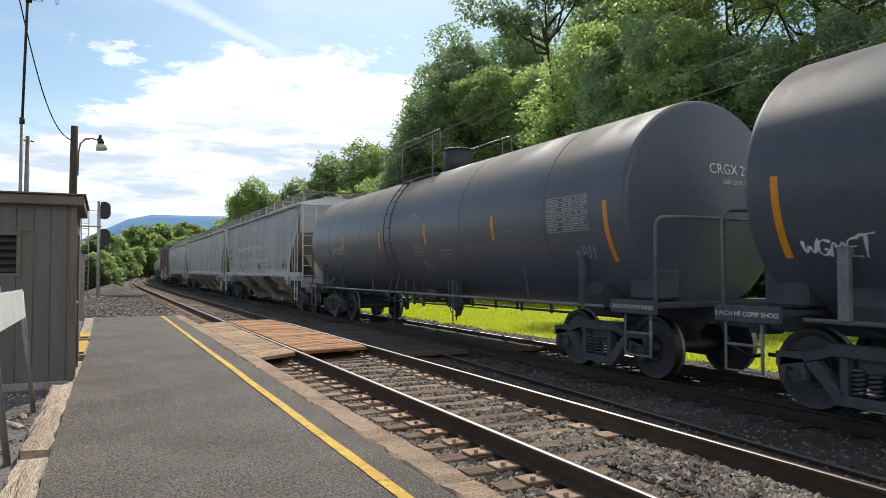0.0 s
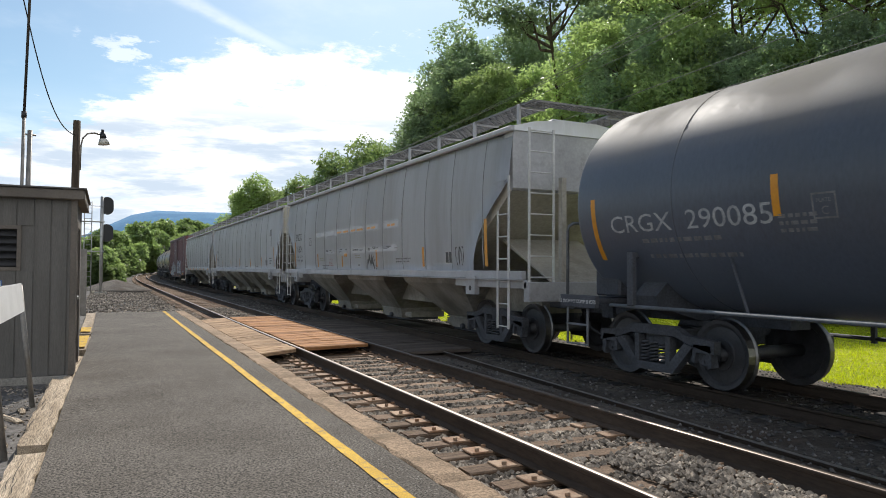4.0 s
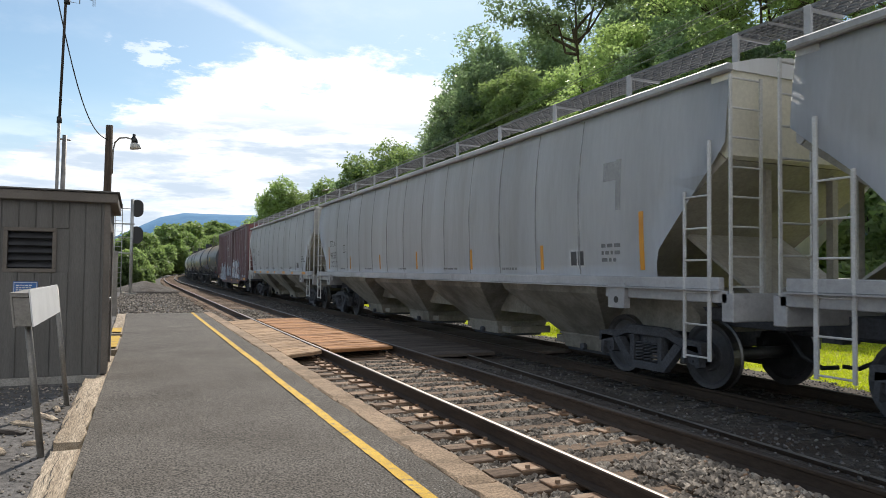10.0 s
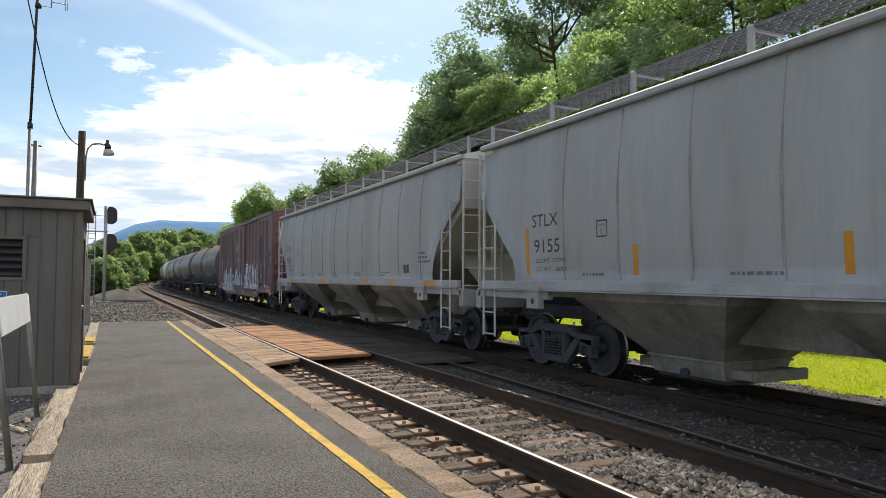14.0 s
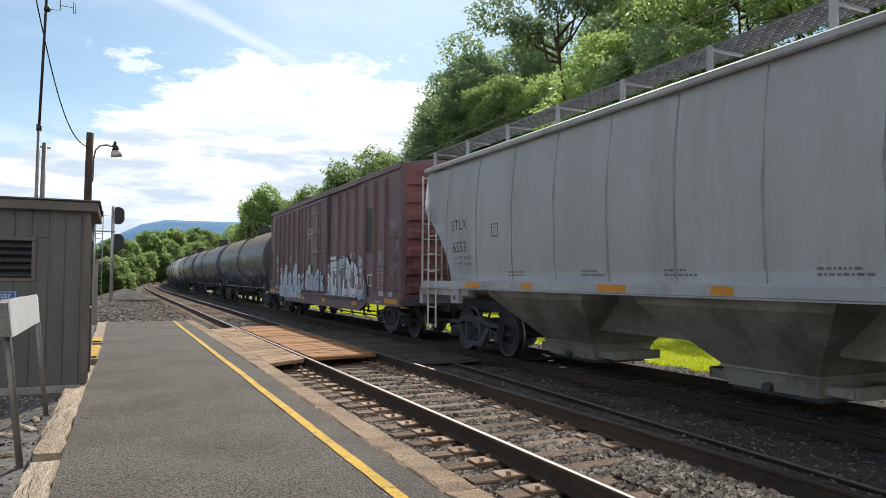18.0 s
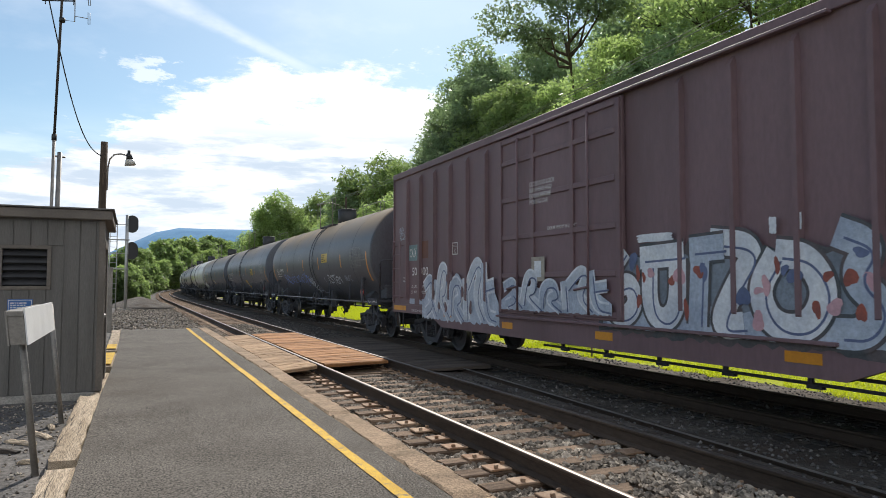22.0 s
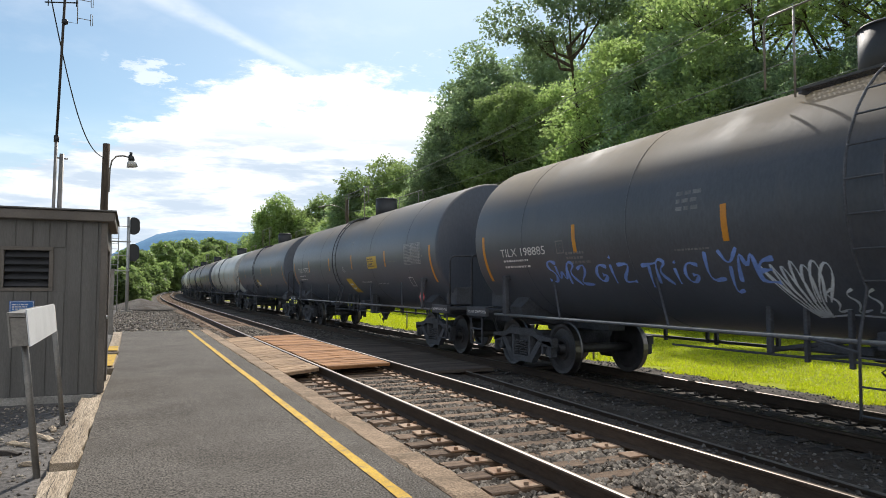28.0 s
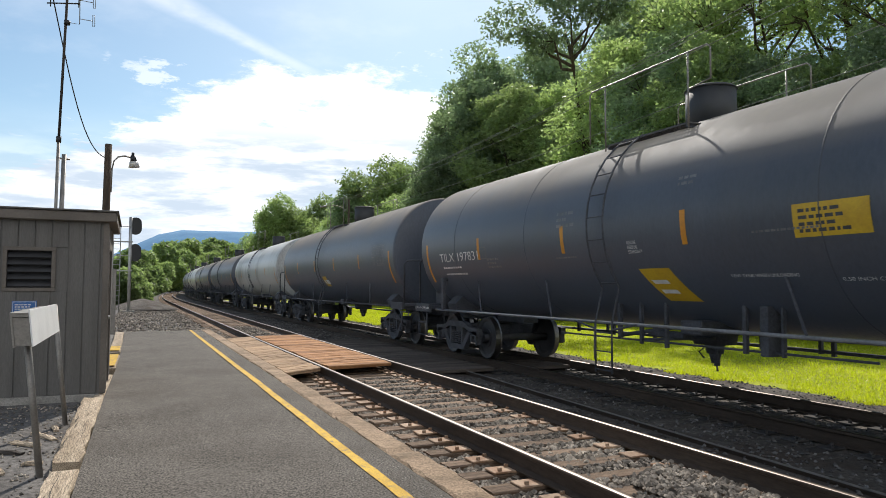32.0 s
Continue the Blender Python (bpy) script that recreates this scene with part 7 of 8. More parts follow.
    stencil(car, "137100", 6.2, 1.50, 0.07, on, L, 0.38)
    stencil(car, "LT.  WT.", 6.85, 1.36, 0.07, on, L, 0.40)
    stencil(car, "82900", 6.2, 1.36, 0.07, on, L, 0.34)
    framed(car, 4.38, 2.24, 0.27, on, L)
    face = side_flat(W + 0.112)
    stencil(car, "CLOSE AND LOCK\nBULKHEAD AND\nDOORS BEFORE\nMOVING CAR", 0.93, 3.30, 0.078, lambda y, z: face(y, z), L, 0.80)
    stencil(car, "DOOR W12'0\" H10' 1/4\"", 0.36, 2.50, 0.06, lambda y, z: side_flat(W + 0.109)(y, z), L, 0.83)
    stencil(car, "THINK\nSAFETY", 7.4, 1.72, 0.055, on, L, 0.24)
    stencil(car, "THINK\nSAFETY", -7.55, 1.92, 0.055, on, L, 0.26)
    for i, text in enumerate(("EXW  10-08", "EW    09-05", "IL      52-06", "IW     09-06", "IH      10-08", "CU.FT. 5237")):
        stencil(car, text, -6.39, 1.79 - 0.102 * i, 0.062, on, L, 0.42)
    stencil(car, "H    12-1", -7.12, 1.79, 0.062, on, L, 0.35)
    stencil(car, "H    14-1", -7.12, 1.69, 0.062, on, L, 0.35)
    for y in (6.95, 6.3, -6.45, -7.15):
        mark(car, "paint_patch", quad(0.34, 0.13, 1), on(y, 1.10), M_GRAFL)
    stencil(car, "H.F. COMP SHOES", -6.2, z0 - 0.11, 0.06, lambda y, z: side_flat(W + 0.047)(y, z), L, 0.55)
    stencil(car, "2\" H.F. COMP SHOES", 6.7, z0 - 0.11, 0.06, lambda y, z: side_flat(W + 0.047)(y, z), L, 0.7)
    for y, w in ((7.95, 0.85), (4.75, 0.42), (2.05, 0.40), (-0.85, 0.42), (-4.2, 0.45), (-7.02, 0.93)):
        mark(car, "reflector", quad(w, 0.12, 1), side_flat(W + 0.047)(y, z0 - 0.10 if abs(y) > 6.5 else z0 - 0.16 if abs(y) > 4.5 else z0 - 0.26), M_REFLECT, "amber reflective strip")
    scan_plate(car, -5.5, 1.36, 0.50, 0.32, on)
    mark(car, "repaired_panel", quad(0.62, 1.25, 1), on(-5.36, 2.3), M_GRAFK, "dark glossy repaired panel")
    paper = mark(car, "paper_notice", quad(0.42, 0.42, 1), side_flat(W + 0.112)(0.87, 1.64), M_SLOPE, "tan card with a pale sheet taped on")
    mark(paper, "sheet", quad(0.22, 0.28, 1), side_flat(W + 0.116)(0.77, 1.71), M_GRAFW)
    # graffiti: fat painted figures along the lower half, running over the sill
    def paint(y, z, lift, base=None):
        def place(u, v):
            h = z + v
            x = base if base else W + 0.050
            return (-x - lift, y - u, h)
        return place

    def piece(y, z, figures, wide, thin, rim, fill, base, words):
        for i, strokes in enumerate(figures):
            lines = [soften([(u, v) for u, v in st]) for st in strokes]
            up = 0.004 + 0.004 * (i % 3)
            g = mark(car, "graffiti_outline", joined([ribbon(st, wide, True) for st in lines]), paint(y, z, up, base), rim, words)
            mark(g, "graffiti_fill", joined([ribbon(st, thin, True) for st in lines]), paint(y, z, up + 0.0025, base), fill[i % len(fill)])
            mark(g, "graffiti_shade", joined([ribbon([(u + 0.07, v - 0.06) for u, v in st[2:-2]], 0.028, True) for st in lines]), paint(y, z, up + 0.0045, base), M_GRAFB)

    def ground_coat(y, z, w, h, mat, base, seed_c, lift=0.001):
        c = random.Random(seed_c)
        n, m = 48, 16
        V, F = [], []
        for i in range(n + 1):
            u = w * i / n
            fade = min(1.0, 7 * i / n, 7 * (n - i) / n)
            lo, hi = h * (0.03 + 0.05 * c.random()), h * (0.78 + 0.20 * noise.noise((u * 2.3, seed_c, 0))) * (0.45 + 0.55 * fade)
            V += [(u, lo + (hi - lo) * j / m) for j in range(m + 1)]
            if i:
                k = (m + 1) * i
                F += [(k - m - 1 + j, k + j, k + j + 1, k - m + j) for j in range(m)]
        mark(car, "overspray_coat", (V, F), paint(y, z, lift, base), mat, "overspray behind the painted figures")
    main = [[[(0.45, 1.08), (0.12, 0.75), (0.10, 0.28), (0.38, 0.08), (0.70, 0.30), (0.58, 0.62), (0.28, 0.55)]],
            [[(0.78, 0.95), (1.62, 0.98)], [(0.98, 0.90), (0.96, 0.25), (1.25, 0.08), (1.50, 0.30), (1.50, 0.92)]],
            [[(1.72, 1.02), (2.28, 1.04)], [(1.90, 0.95), (1.84, 0.08)]],
            [[(2.05, 1.12), (2.78, 1.02), (2.40, 0.52), (2.16, 0.08), (2.55, 0.12)]],
            [[(3.02, 0.92), (2.74, 0.52), (2.95, 0.12), (3.40, 0.12), (3.62, 0.50), (3.40, 0.88), (3.00, 0.93)]],
            [[(3.72, 1.12), (4.10, 0.96), (3.88, 0.66), (4.18, 0.40), (4.02, 0.10), (3.70, 0.10)]]]
    ground_coat(-0.95, 0.80, 4.65, 1.55, M_OVERSPRAY, None, 5)
    ground_coat(-1.05, 0.90, 4.42, 1.36, M_GRAFMID, None, 6, 0.0025)
    ground_coat(-1.15, 0.94, 4.2, 0.44, M_GRAFL, None, 7, 0.0035)
    piece(-1.12, 1.00, main, 0.39, 0.31, M_OVERSPRAY, (M_GRAFW, M_GRAFW, M_GRAFL), None, "spray-painted figure, white with a dark rim")
    for u, v, w, h in ((0.70, 1.16, 0.74, 0.12), (2.92, 1.14, 0.10, 0.20), (3.24, 1.16, 0.10, 0.20)):
        mark(car, "graffiti_bar", patch_shape(rng, w, h), paint(-1.12 - u, 1.0 + v, 0.006), M_GRAFW)
    dabs = random.Random(41)
    for k in range(26):
        u, v = dabs.uniform(0.15, 4.1), dabs.uniform(0.05, 1.0)
        mark(car, "graffiti_spot", blot(dabs, dabs.uniform(0.07, 0.20), dabs.uniform(0.09, 0.26)), paint(-1.12 - u, 1.0 + v, 0.017), (M_RUSTSPOT, M_PINK, M_GRAFB, M_RUSTSPOT)[k % 4])
    left = [[[(0.05, 0.72), (0.50, 0.98), (0.55, 0.30), (0.15, 0.12)], [(0.38, 0.55), (0.78, 0.08)]],
            [[(0.82, 0.15), (1.00, 1.18), (1.32, 1.12), (1.25, 0.60), (0.95, 0.55), (1.52, 0.05)]],
            [[(1.55, 0.12), (1.60, 0.78), (1.96, 0.86), (2.10, 0.48), (1.75, 0.38), (2.20, 0.05)]],
            [[(2.30, 0.92), (2.36, 0.05)], [(2.36, 0.70), (2.80, 1.26), (3.02, 1.10), (2.75, 0.52), (3.12, 0.10)]],
            [[(3.12, 1.22), (3.22, 0.18), (3.62, 0.12)], [(3.12, 0.70), (3.58, 0.78)]]]
    ground_coat(6.0, 0.72, 3.85, 1.25, M_GRAFL, None, 8)
    piece(5.92, 0.80, left, 0.30, 0.21, M_GRAFW, (M_GRAFL, M_GRAFPALE), None, "spray-painted figure, pale blue with a white rim")
    for u, v, w, h in ((0.62, 0.55, 0.14, 0.24), (1.32, 0.28, 0.16, 0.2), (1.50, 0.95, 0.3, 0.26), (2.16, 0.62, 0.12, 0.3), (2.56, 0.30, 0.14, 0.24), (0.95, 0.30, 0.12, 0.2)):
        mark(car, "graffiti_gap", blot(rng, w, h), paint(5.92 - u, 0.80 + v, 0.017), M_BOX)
    door_piece = [[[(u * 0.88 + 0.05, v * 0.52 + 0.08) for u, v in st] for st in fig] for fig in left]
    ground_coat(1.95, 1.10, 3.3, 0.55, M_GRAFL, W + 0.117, 9)
    piece(1.95, 1.08, door_piece, 0.20, 0.13, M_GRAFW, (M_GRAFL, M_GRAFPALE), W + 0.118, "broken spray paint across the door bars")
    mark(car, "graffiti_tag", handwriting(rng, (0, 9, 2, 10, 4, 0), 0.62, 0.22, 0.013), on(-7.2, 2.88), M_GRAFL)
    mark(car, "graffiti_tag", fan_tag(rng, 0.42, 0.42, 0.007), on(7.72, 2.72), M_GRAFL)
    mark(car, "graffiti_tag", scrawl(rng, 0.42, 0.42, 6, 0.02), on(-6.36, 1.92), M_GRAFL)
    mark(car, "graffiti_tag", scrawl(rng, 0.3, 0.4, 5, 0.02), on(-7.6, 2.2), M_GRAFL)
    MOVERS.append((car, c0 + length / 2))


# ---------------------------------------------------------------- make up the train
L_ = M_LETTER


def marks_first(car, at, half, R, zc, rng):
    mark(car, "graffiti_tag", handwriting(rng, (1, 4, 10, 11, 7), 0.75, 0.24, 0.035), at(7.25, 1.70), M_GRAFW, "white spray-painted scrawl")
    shoe_note(car, 2 * half + 1.24)


def marks_crgx(car, at, half, R, zc, rng):
    stencil(car, "CRGX  290085", 7.24, 2.07, 0.24, at, M_DIM, 2.68)
    mark(car, "stencil_print", bars(rng, 1.9, 0.11, 1), at(6.65, 1.90), M_FAINT)
    mark(car, "stencil_print", bars(rng, 1.9, 0.11, 1), at(6.6, 1.70), M_FAINT)
    framed(car, 4.09, 2.08, 0.27, at, M_FAINT)
    label_table(car, -6.11, 2.18, 1.05, 0.54, at, M_TABLE, rng, 7)
    mark(car, "graffiti_tag", scrawl(rng, 0.5, 0.22, 5, 0.015), at(-6.7, 1.75), M_GRAFL)
    # warnings beside the manway, test dates and an old repainted patch
    for k, (text, long) in enumerate((("VENT TANK", 0.27), ("WHEN UNLOADING", 0.48))):
        stencil(car, text, -0.54, 2.86 - 0.075 * k, 0.045, at, M_DIM, long)
    for k, (text, long) in enumerate((("CLOSE AND LOCK", 0.46), ("BOX SAFETY HANDLE", 0.55), ("SECUREMENT SYSTEM", 0.57), ("BEFORE LOADING", 0.45))):
        stencil(car, text, -0.56 - 0.02 * k, 2.145 - 0.078 * k, 0.048, at, M_DIM, long)
    for k, long in enumerate((0.80, 0.46, 0.34)):
        mark(car, "stencil_print", bars(rng, long, 0.05, 1), at(-1.96 - 0.03 * k, 1.99 - 0.085 * k), M_TABLE)
    for k, long in enumerate((0.86, 0.72, 0.50, 0.56, 0.48)):
        mark(car, "stencil_print", bars(rng, long, 0.045, 1), at(2.79 - 0.05 * k, 1.985 - 0.075 * k), M_TABLE)
    mark(car, "stencil_print", bars(rng, 0.72, 0.022, 1), at(-2.16, 1.60), M_FAINT)
    mark(car, "stencil_print", bars(rng, 0.22, 0.035, 1), at(-1.02, 1.44), M_FAINT)
    mark(car, "stencil_print", bars(rng, 0.46, 0.035, 1), at(-1.04, 1.385), M_FAINT)
    mark(car, "paint_patch", patch_shape(rng, 0.52, 0.24), at(-0.88, 1.57), M_FAINT, "rubbed grey patch on black paint")
    mark(car, "chalk_stroke", ribbon(soften([(0.0, 0.06), (0.05, 0.0), (0.14, 0.05), (0.30, 0.07)]), 0.014, True), at(-0.86, 1.74, 0.007), M_DIM)
    head_text(car, half, zc, (("CRGX 290085", 0.15, zc + 0.45, -0.15), ("CAPY 29390 US GAL", 0.06, zc + 0.30, 0.1)))
    shoe_note(car, 2 * half + 1.24)


def scan_plate(car, y, z, w, h, at):
    q = mark(car, "scan_plate", quad(w, h, 1), at(y, z), M_LETTER, "small white plate with dark squares")
    for a in (0.08, 0.54):
        mark(q, "dark_square", ([(w * a, h * 0.1), (w * (a + 0.38), h * 0.1), (w * (a + 0.38), h * 0.9), (w * a, h * 0.9)], [(0, 1, 2, 3)]), at(y, z, 0.007), M_LETTERDARK)


def marks_h1(car, at, body, rng):
    K = M_LETTERDARK
    stencil(car, "BNGX", 7.22, 2.57, 0.26, at, K, 0.86)
    stencil(car, "31804", 7.15, 2.14, 0.23, at, K, 0.88)
    stencil(car, "LD LMT  221700", 7.13, 1.95, 0.075, at, K, 0.85)
    stencil(car, "LT  WT    64300", 7.10, 1.80, 0.075, at, K, 0.85)
    framed(car, 5.29, 2.36, 0.26, at, K)
    for y, h in ((7.36, 0.93), (4.28, 0.44), (1.60, 0.33), (-1.38, 0.46), (-4.4, 0.44), (-7.3, 0.9)):
        mark(car, "reflector", quad(0.11, h, 6), at(y, 1.61), M_REFLECT, "amber reflective strip")
    scan_plate(car, -5.6, 1.66, 0.34, 0.28, at)
    # old striping painted out in paler grey, orange showing through
    for y, w, o, ow in ((-0.55, 1.10, 0.15, 0.66), (0.76, 1.25, 0.06, 1.02), (2.12, 1.25, 0.10, 1.05), (3.30, 1.05, 0, 0), (4.45, 1.0, 0, 0), (-1.95, 1.1, 0.3, 0.5)):
        mark(car, "paint_patch", patch_shape(rng, w, 0.19), at(y, 2.58), M_BUFF, "paler grey patch brushed over old paint")
        if ow:
            for q in (0.0, 0.55):
                mark(car, "orange_trace", patch_shape(rng, ow * (0.52 if q else 0.44), 0.06), at(y - o - ow * q, 2.63, 0.007), M_REFLECT)
    for y, w in ((-0.58, 1.28), (0.66, 1.22), (1.92, 0.95), (3.24, 0.85), (-1.9, 1.1)):
        mark(car, "paint_patch", patch_shape(rng, w, 0.17), at(y, 1.99), M_BUFF, "paler grey patch brushed over old paint")
        for k in range(5):
            u = rng.uniform(0.0, w * 0.75)
            mark(car, "dark_streak", patch_shape(rng, rng.uniform(0.12, 0.34), rng.uniform(0.012, 0.035)), at(y - u, 2.05 + rng.uniform(0.0, 0.08), 0.007), M_LETTERDARK)
    mark(car, "orange_trace", patch_shape(rng, 0.30, 0.10), at(1.34, 1.91, 0.007), M_REFLECT)
    # bold two-peaked tag with a small scribble beside it
    peak = [(0.0, 0.0), (0.03, 0.24), (0.06, 0.27), (0.12, 0.27), (0.20, 0.47), (0.30, 0.22), (0.40, 0.42), (0.52, 0.18), (0.62, 0.0), (0.55, 0.0), (0.47, 0.12), (0.38, 0.17), (0.30, 0.08), (0.20, 0.24), (0.12, 0.14), (0.07, 0.18), (0.06, 0.0)]
    mark(car, "graffiti_tag", (peak, [tuple(range(len(peak)))]), at(-0.68, 1.54), K, "black spray-painted peaks")
    mark(car, "graffiti_tag", joined([ribbon([(0.02, 0.38), (0.05, 0.28)], 0.022, True), ribbon([(0.06, 0.24), (0.12, 0.28), (0.12, 0.10)], 0.024, True), ribbon(soften([(0.24, 0.22), (0.17, 0.08), (0.22, 0.0), (0.29, 0.06), (0.22, 0.11)]), 0.026, True)]), at(-1.18, 1.53), K)
    small = mark(car, "data_plate", quad(0.26, 0.12, 1), at(0.12, 1.60), M_LETTER, "small white data plate")
    mark(small, "print", ([(0.03, 0.04), (0.21, 0.04), (0.21, 0.07), (0.03, 0.07)], [(0, 1, 2, 3)]), at(0.12, 1.60, 0.007), K)
    stencil(car, "WARNING", 2.92, 1.82, 0.055, at, M_FADERED, 0.37)
    mark(car, "stencil_print", bars(rng, 0.55, 0.17, 3), at(2.98, 1.62), M_FADERED)
    mark(car, "stencil_print", bars(rng, 0.58, 0.12, 2), at(0.34, 1.84), M_FADEOLIVE)
    mark(car, "stencil_print", bars(rng, 0.62, 0.12, 2), at(3.95, 1.80), M_FADEOLIVE)
    mark(car, "graffiti_tag", scrawl(rng, 0.4, 0.4, 4, 0.03), at(-6.05, 1.62), K, "black spray-painted tag")
    mark(car, "stencil_print", bars(rng, 1.0, 0.14, 2), at(-2.8, 1.70), M_FAINT)
    mark(car, "stencil_print", bars(rng, 0.9, 0.16, 2), at(3.7, 1.53), M_FAINT)


def marks_h2(car, at, body, rng):
    K = M_LETTERDARK
    stencil(car, "STLX", 8.35, 2.43, 0.21, at, K, 0.75)
    stencil(car, "9155", 8.30, 2.00, 0.22, at, K, 0.74)
    stencil(car, "LD LMT  217700", 8.26, 1.83, 0.07, at, K, 0.85)
    stencil(car, "LT  WT    68300", 8.24, 1.69, 0.07, at, K, 0.85)
    framed(car, 6.62, 2.18, 0.25, at, K)
    for y, h in ((8.55, 0.80), (5.84, 0.42), (2.8, 0.42), (-0.08, 0.44), (-3.2, 0.42), (-6.0, 0.42), (-8.62, 0.82)):
        mark(car, "reflector", quad(0.10, h, 6), at(y, 1.62), M_REFLECT, "amber reflective strip")
    scan_plate(car, -6.9, 1.66, 0.42, 0.28, at)
    mark(car, "stencil_print", bars(rng, 0.6, 0.32, 3), at(-7.75, 1.72), M_FAINT)
    mark(car, "rust_stain", quad(0.12, 0.75, 6), at(-8.1, 2.5), M_SEAM, "dark grey stain")
    mark(car, "rust_stain", quad(0.30, 0.28, 6), at(-7.8, 2.95), M_SEAM, "dark grey stain")
    for y in (7.0, 4.2, 1.2, -1.8, -4.6):
        mark(car, "stencil_print", bars(rng, 0.9, 0.08, 1), at(y, 1.60), M_FAINT)


def marks_h3(car, at, body, rng):
    K = M_LETTERDARK
    stencil(car, "STLX", 6.93, 2.60, 0.21, at, K, 0.71)
    stencil(car, "6553", 6.88, 2.13, 0.22, at, K, 0.62)
    stencil(car, "LD LMT  223600", 6.84, 1.98, 0.065, at, K, 0.8)
    stencil(car, "LT  WT    62400", 6.82, 1.85, 0.065, at, K, 0.8)
    framed(car, 5.19, 2.38, 0.25, at, K, ("PLATE", "F"))
    scan_plate(car, -5.36, 1.66, 0.40, 0.26, at)
    mark(car, "stencil_print", bars(rng, 0.7, 0.3, 3), at(-6.3, 1.9), M_FAINT)
    for y in (4.6, 2.4, 0.6, -1.6, -3.8):
        mark(car, "stencil_print", bars(rng, 0.7, 0.12, 2), at(y, 1.62), M_FAINT)


def marks_t1(car, at, half, R, zc, rng):
    stencil(car, "TILX 198885", 6.67, 2.15, 0.15, at, L_, 1.57)
    mark(car, "stencil_print", bars(rng, 1.4, 0.07, 1), at(6.6, 2.04), M_LETTER)
    mark(car, "stencil_print", bars(rng, 1.4, 0.07, 1), at(6.6, 1.93), M_LETTER)
    framed(car, 4.75, 2.14, 0.22, at, M_FAINT)
    for y, word, w in ((5.20, (0, 1, 2, 3), 1.15), (3.86, (4, 5, 6), 0.86), (2.76, (7, 2, 5, 4), 1.05), (1.55, (8, 9, 10, 11), 1.0)):
        mark(car, "graffiti_tag", handwriting(rng, word, w, 0.44, 0.06), at(y, 1.62), M_SPRAYBLUE, "blue spray-painted scrawl")
    mark(car, "graffiti_tag", fan_tag(rng, 1.35, 0.98, 0.034), at(0.75, 1.24), M_GRAFW, "white spray-painted scrawl")
    mark(car, "graffiti_tag", handwriting(rng, (5, None, 2, 0, 7, 11, 10), 2.3, 0.40, 0.055), at(-1.65, 1.62), M_GRAFW, "white spray-painted scrawl")
    mark(car, "graffiti_tag", scrawl(rng, 0.8, 0.22, 6, 0.025), at(-4.5, 1.70), M_GRAFL)
    panel(car, -1.96, 2.38, 0.80, 0.32, at, rng, M_PANELY)
    label_table(car, -5.60, 2.13, 1.12, 0.62, at, M_FAINT, rng, 7)
    framed(car, -5.9, 1.78, 0.26, at, M_FAINT, ("", ""))
    placard(car, -6.63, 1.35, lambda y, z, l=0.0: (lambda u, v: (-1.42 - l, y - u, z + v)))
    head_text(car, half, zc, (("TILX 198885", 0.12, zc + 0.15, 0.05), ("CAPY 30015 US GAL", 0.06, zc + 0.02, 0.05)))
    shoe_note(car, 2 * half + 1.24)


def marks_t2(car, at, half, R, zc, rng):
    stencil(car, "TILX 197831", 6.80, 2.15, 0.19, at, L_, 1.94)
    mark(car, "stencil_print", bars(rng, 1.5, 0.08, 1), at(6.7, 1.98), M_LETTER)
    mark(car, "stencil_print", bars(rng, 1.5, 0.08, 1), at(6.65, 1.84), M_LETTER)
    framed(car, 4.75, 2.15, 0.25, at, M_FAINT)
    panel(car, -2.66, 2.12, 0.87, 0.36, at, rng, M_PANELY)
    panel(car, -0.27, 1.40, 0.62, 0.56, at, rng, M_PANELY, -0.52, 1)
    stencil(car, "REMOVE\nRESIDUAL\nCOMMODITY", 0.12, 2.20, 0.05, at, L_, 0.30)
    stencil(car, "VENT TANK WHEN UNLOADING", -1.61, 1.71, 0.045, at, L_, 0.95)
    stencil(car, "0.50 INCH CERAMIC FIBER", -3.05, 1.66, 0.045, at, L_, 0.95)
    label_table(car, -5.77, 2.16, 1.12, 0.52, at, M_TABLE, rng, 7)
    framed(car, -5.75, 1.60, 0.28, at, M_LETTER, ("", ""))
    placard(car, -6.80, 1.34, lambda y, z, l=0.0: (lambda u, v: (-1.42 - l, y - u, z + v)))
    head_text(car, half, zc, (("TILX 197831", 0.12, zc + 0.15, 0.0), ("CAPY 30200 US GAL", 0.06, zc + 0.02, 0.0)))
    shoe_note(car, 2 * half + 1.24)


def marks_t3(car, at, half, R, zc, rng):
    panel(car, 0.4, 1.6, 0.55, 0.42, at, rng, M_PANELY, -0.6, 1)
    label_table(car, -5.7, 2.2, 1.1, 0.6, at, M_FAINT, rng, 6)
    mark(car, "stencil_print", bars(rng, 1.5, 0.16, 2), at(6.6, 2.0), M_FAINT)


GREY_TANK = "grey tank car, sunlit along its top"
BLACK_TANK = "black cylindrical tank car with top railing and ladder"
COUPLINGS = [-11.2, 6.5, 24.45, 42.9, 64.0, 81.9, 99.95, 117.4, 135.2, 152.4]
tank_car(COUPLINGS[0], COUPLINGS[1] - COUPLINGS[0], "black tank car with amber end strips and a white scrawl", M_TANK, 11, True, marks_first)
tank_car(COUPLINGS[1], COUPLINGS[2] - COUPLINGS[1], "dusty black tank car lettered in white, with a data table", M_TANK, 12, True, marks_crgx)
hopper_car(COUPLINGS[2], COUPLINGS[3] - COUPLINGS[2], "pale grey covered hopper car with dark lettering and tags", 21, 3, marks_h1, mid=0.25)
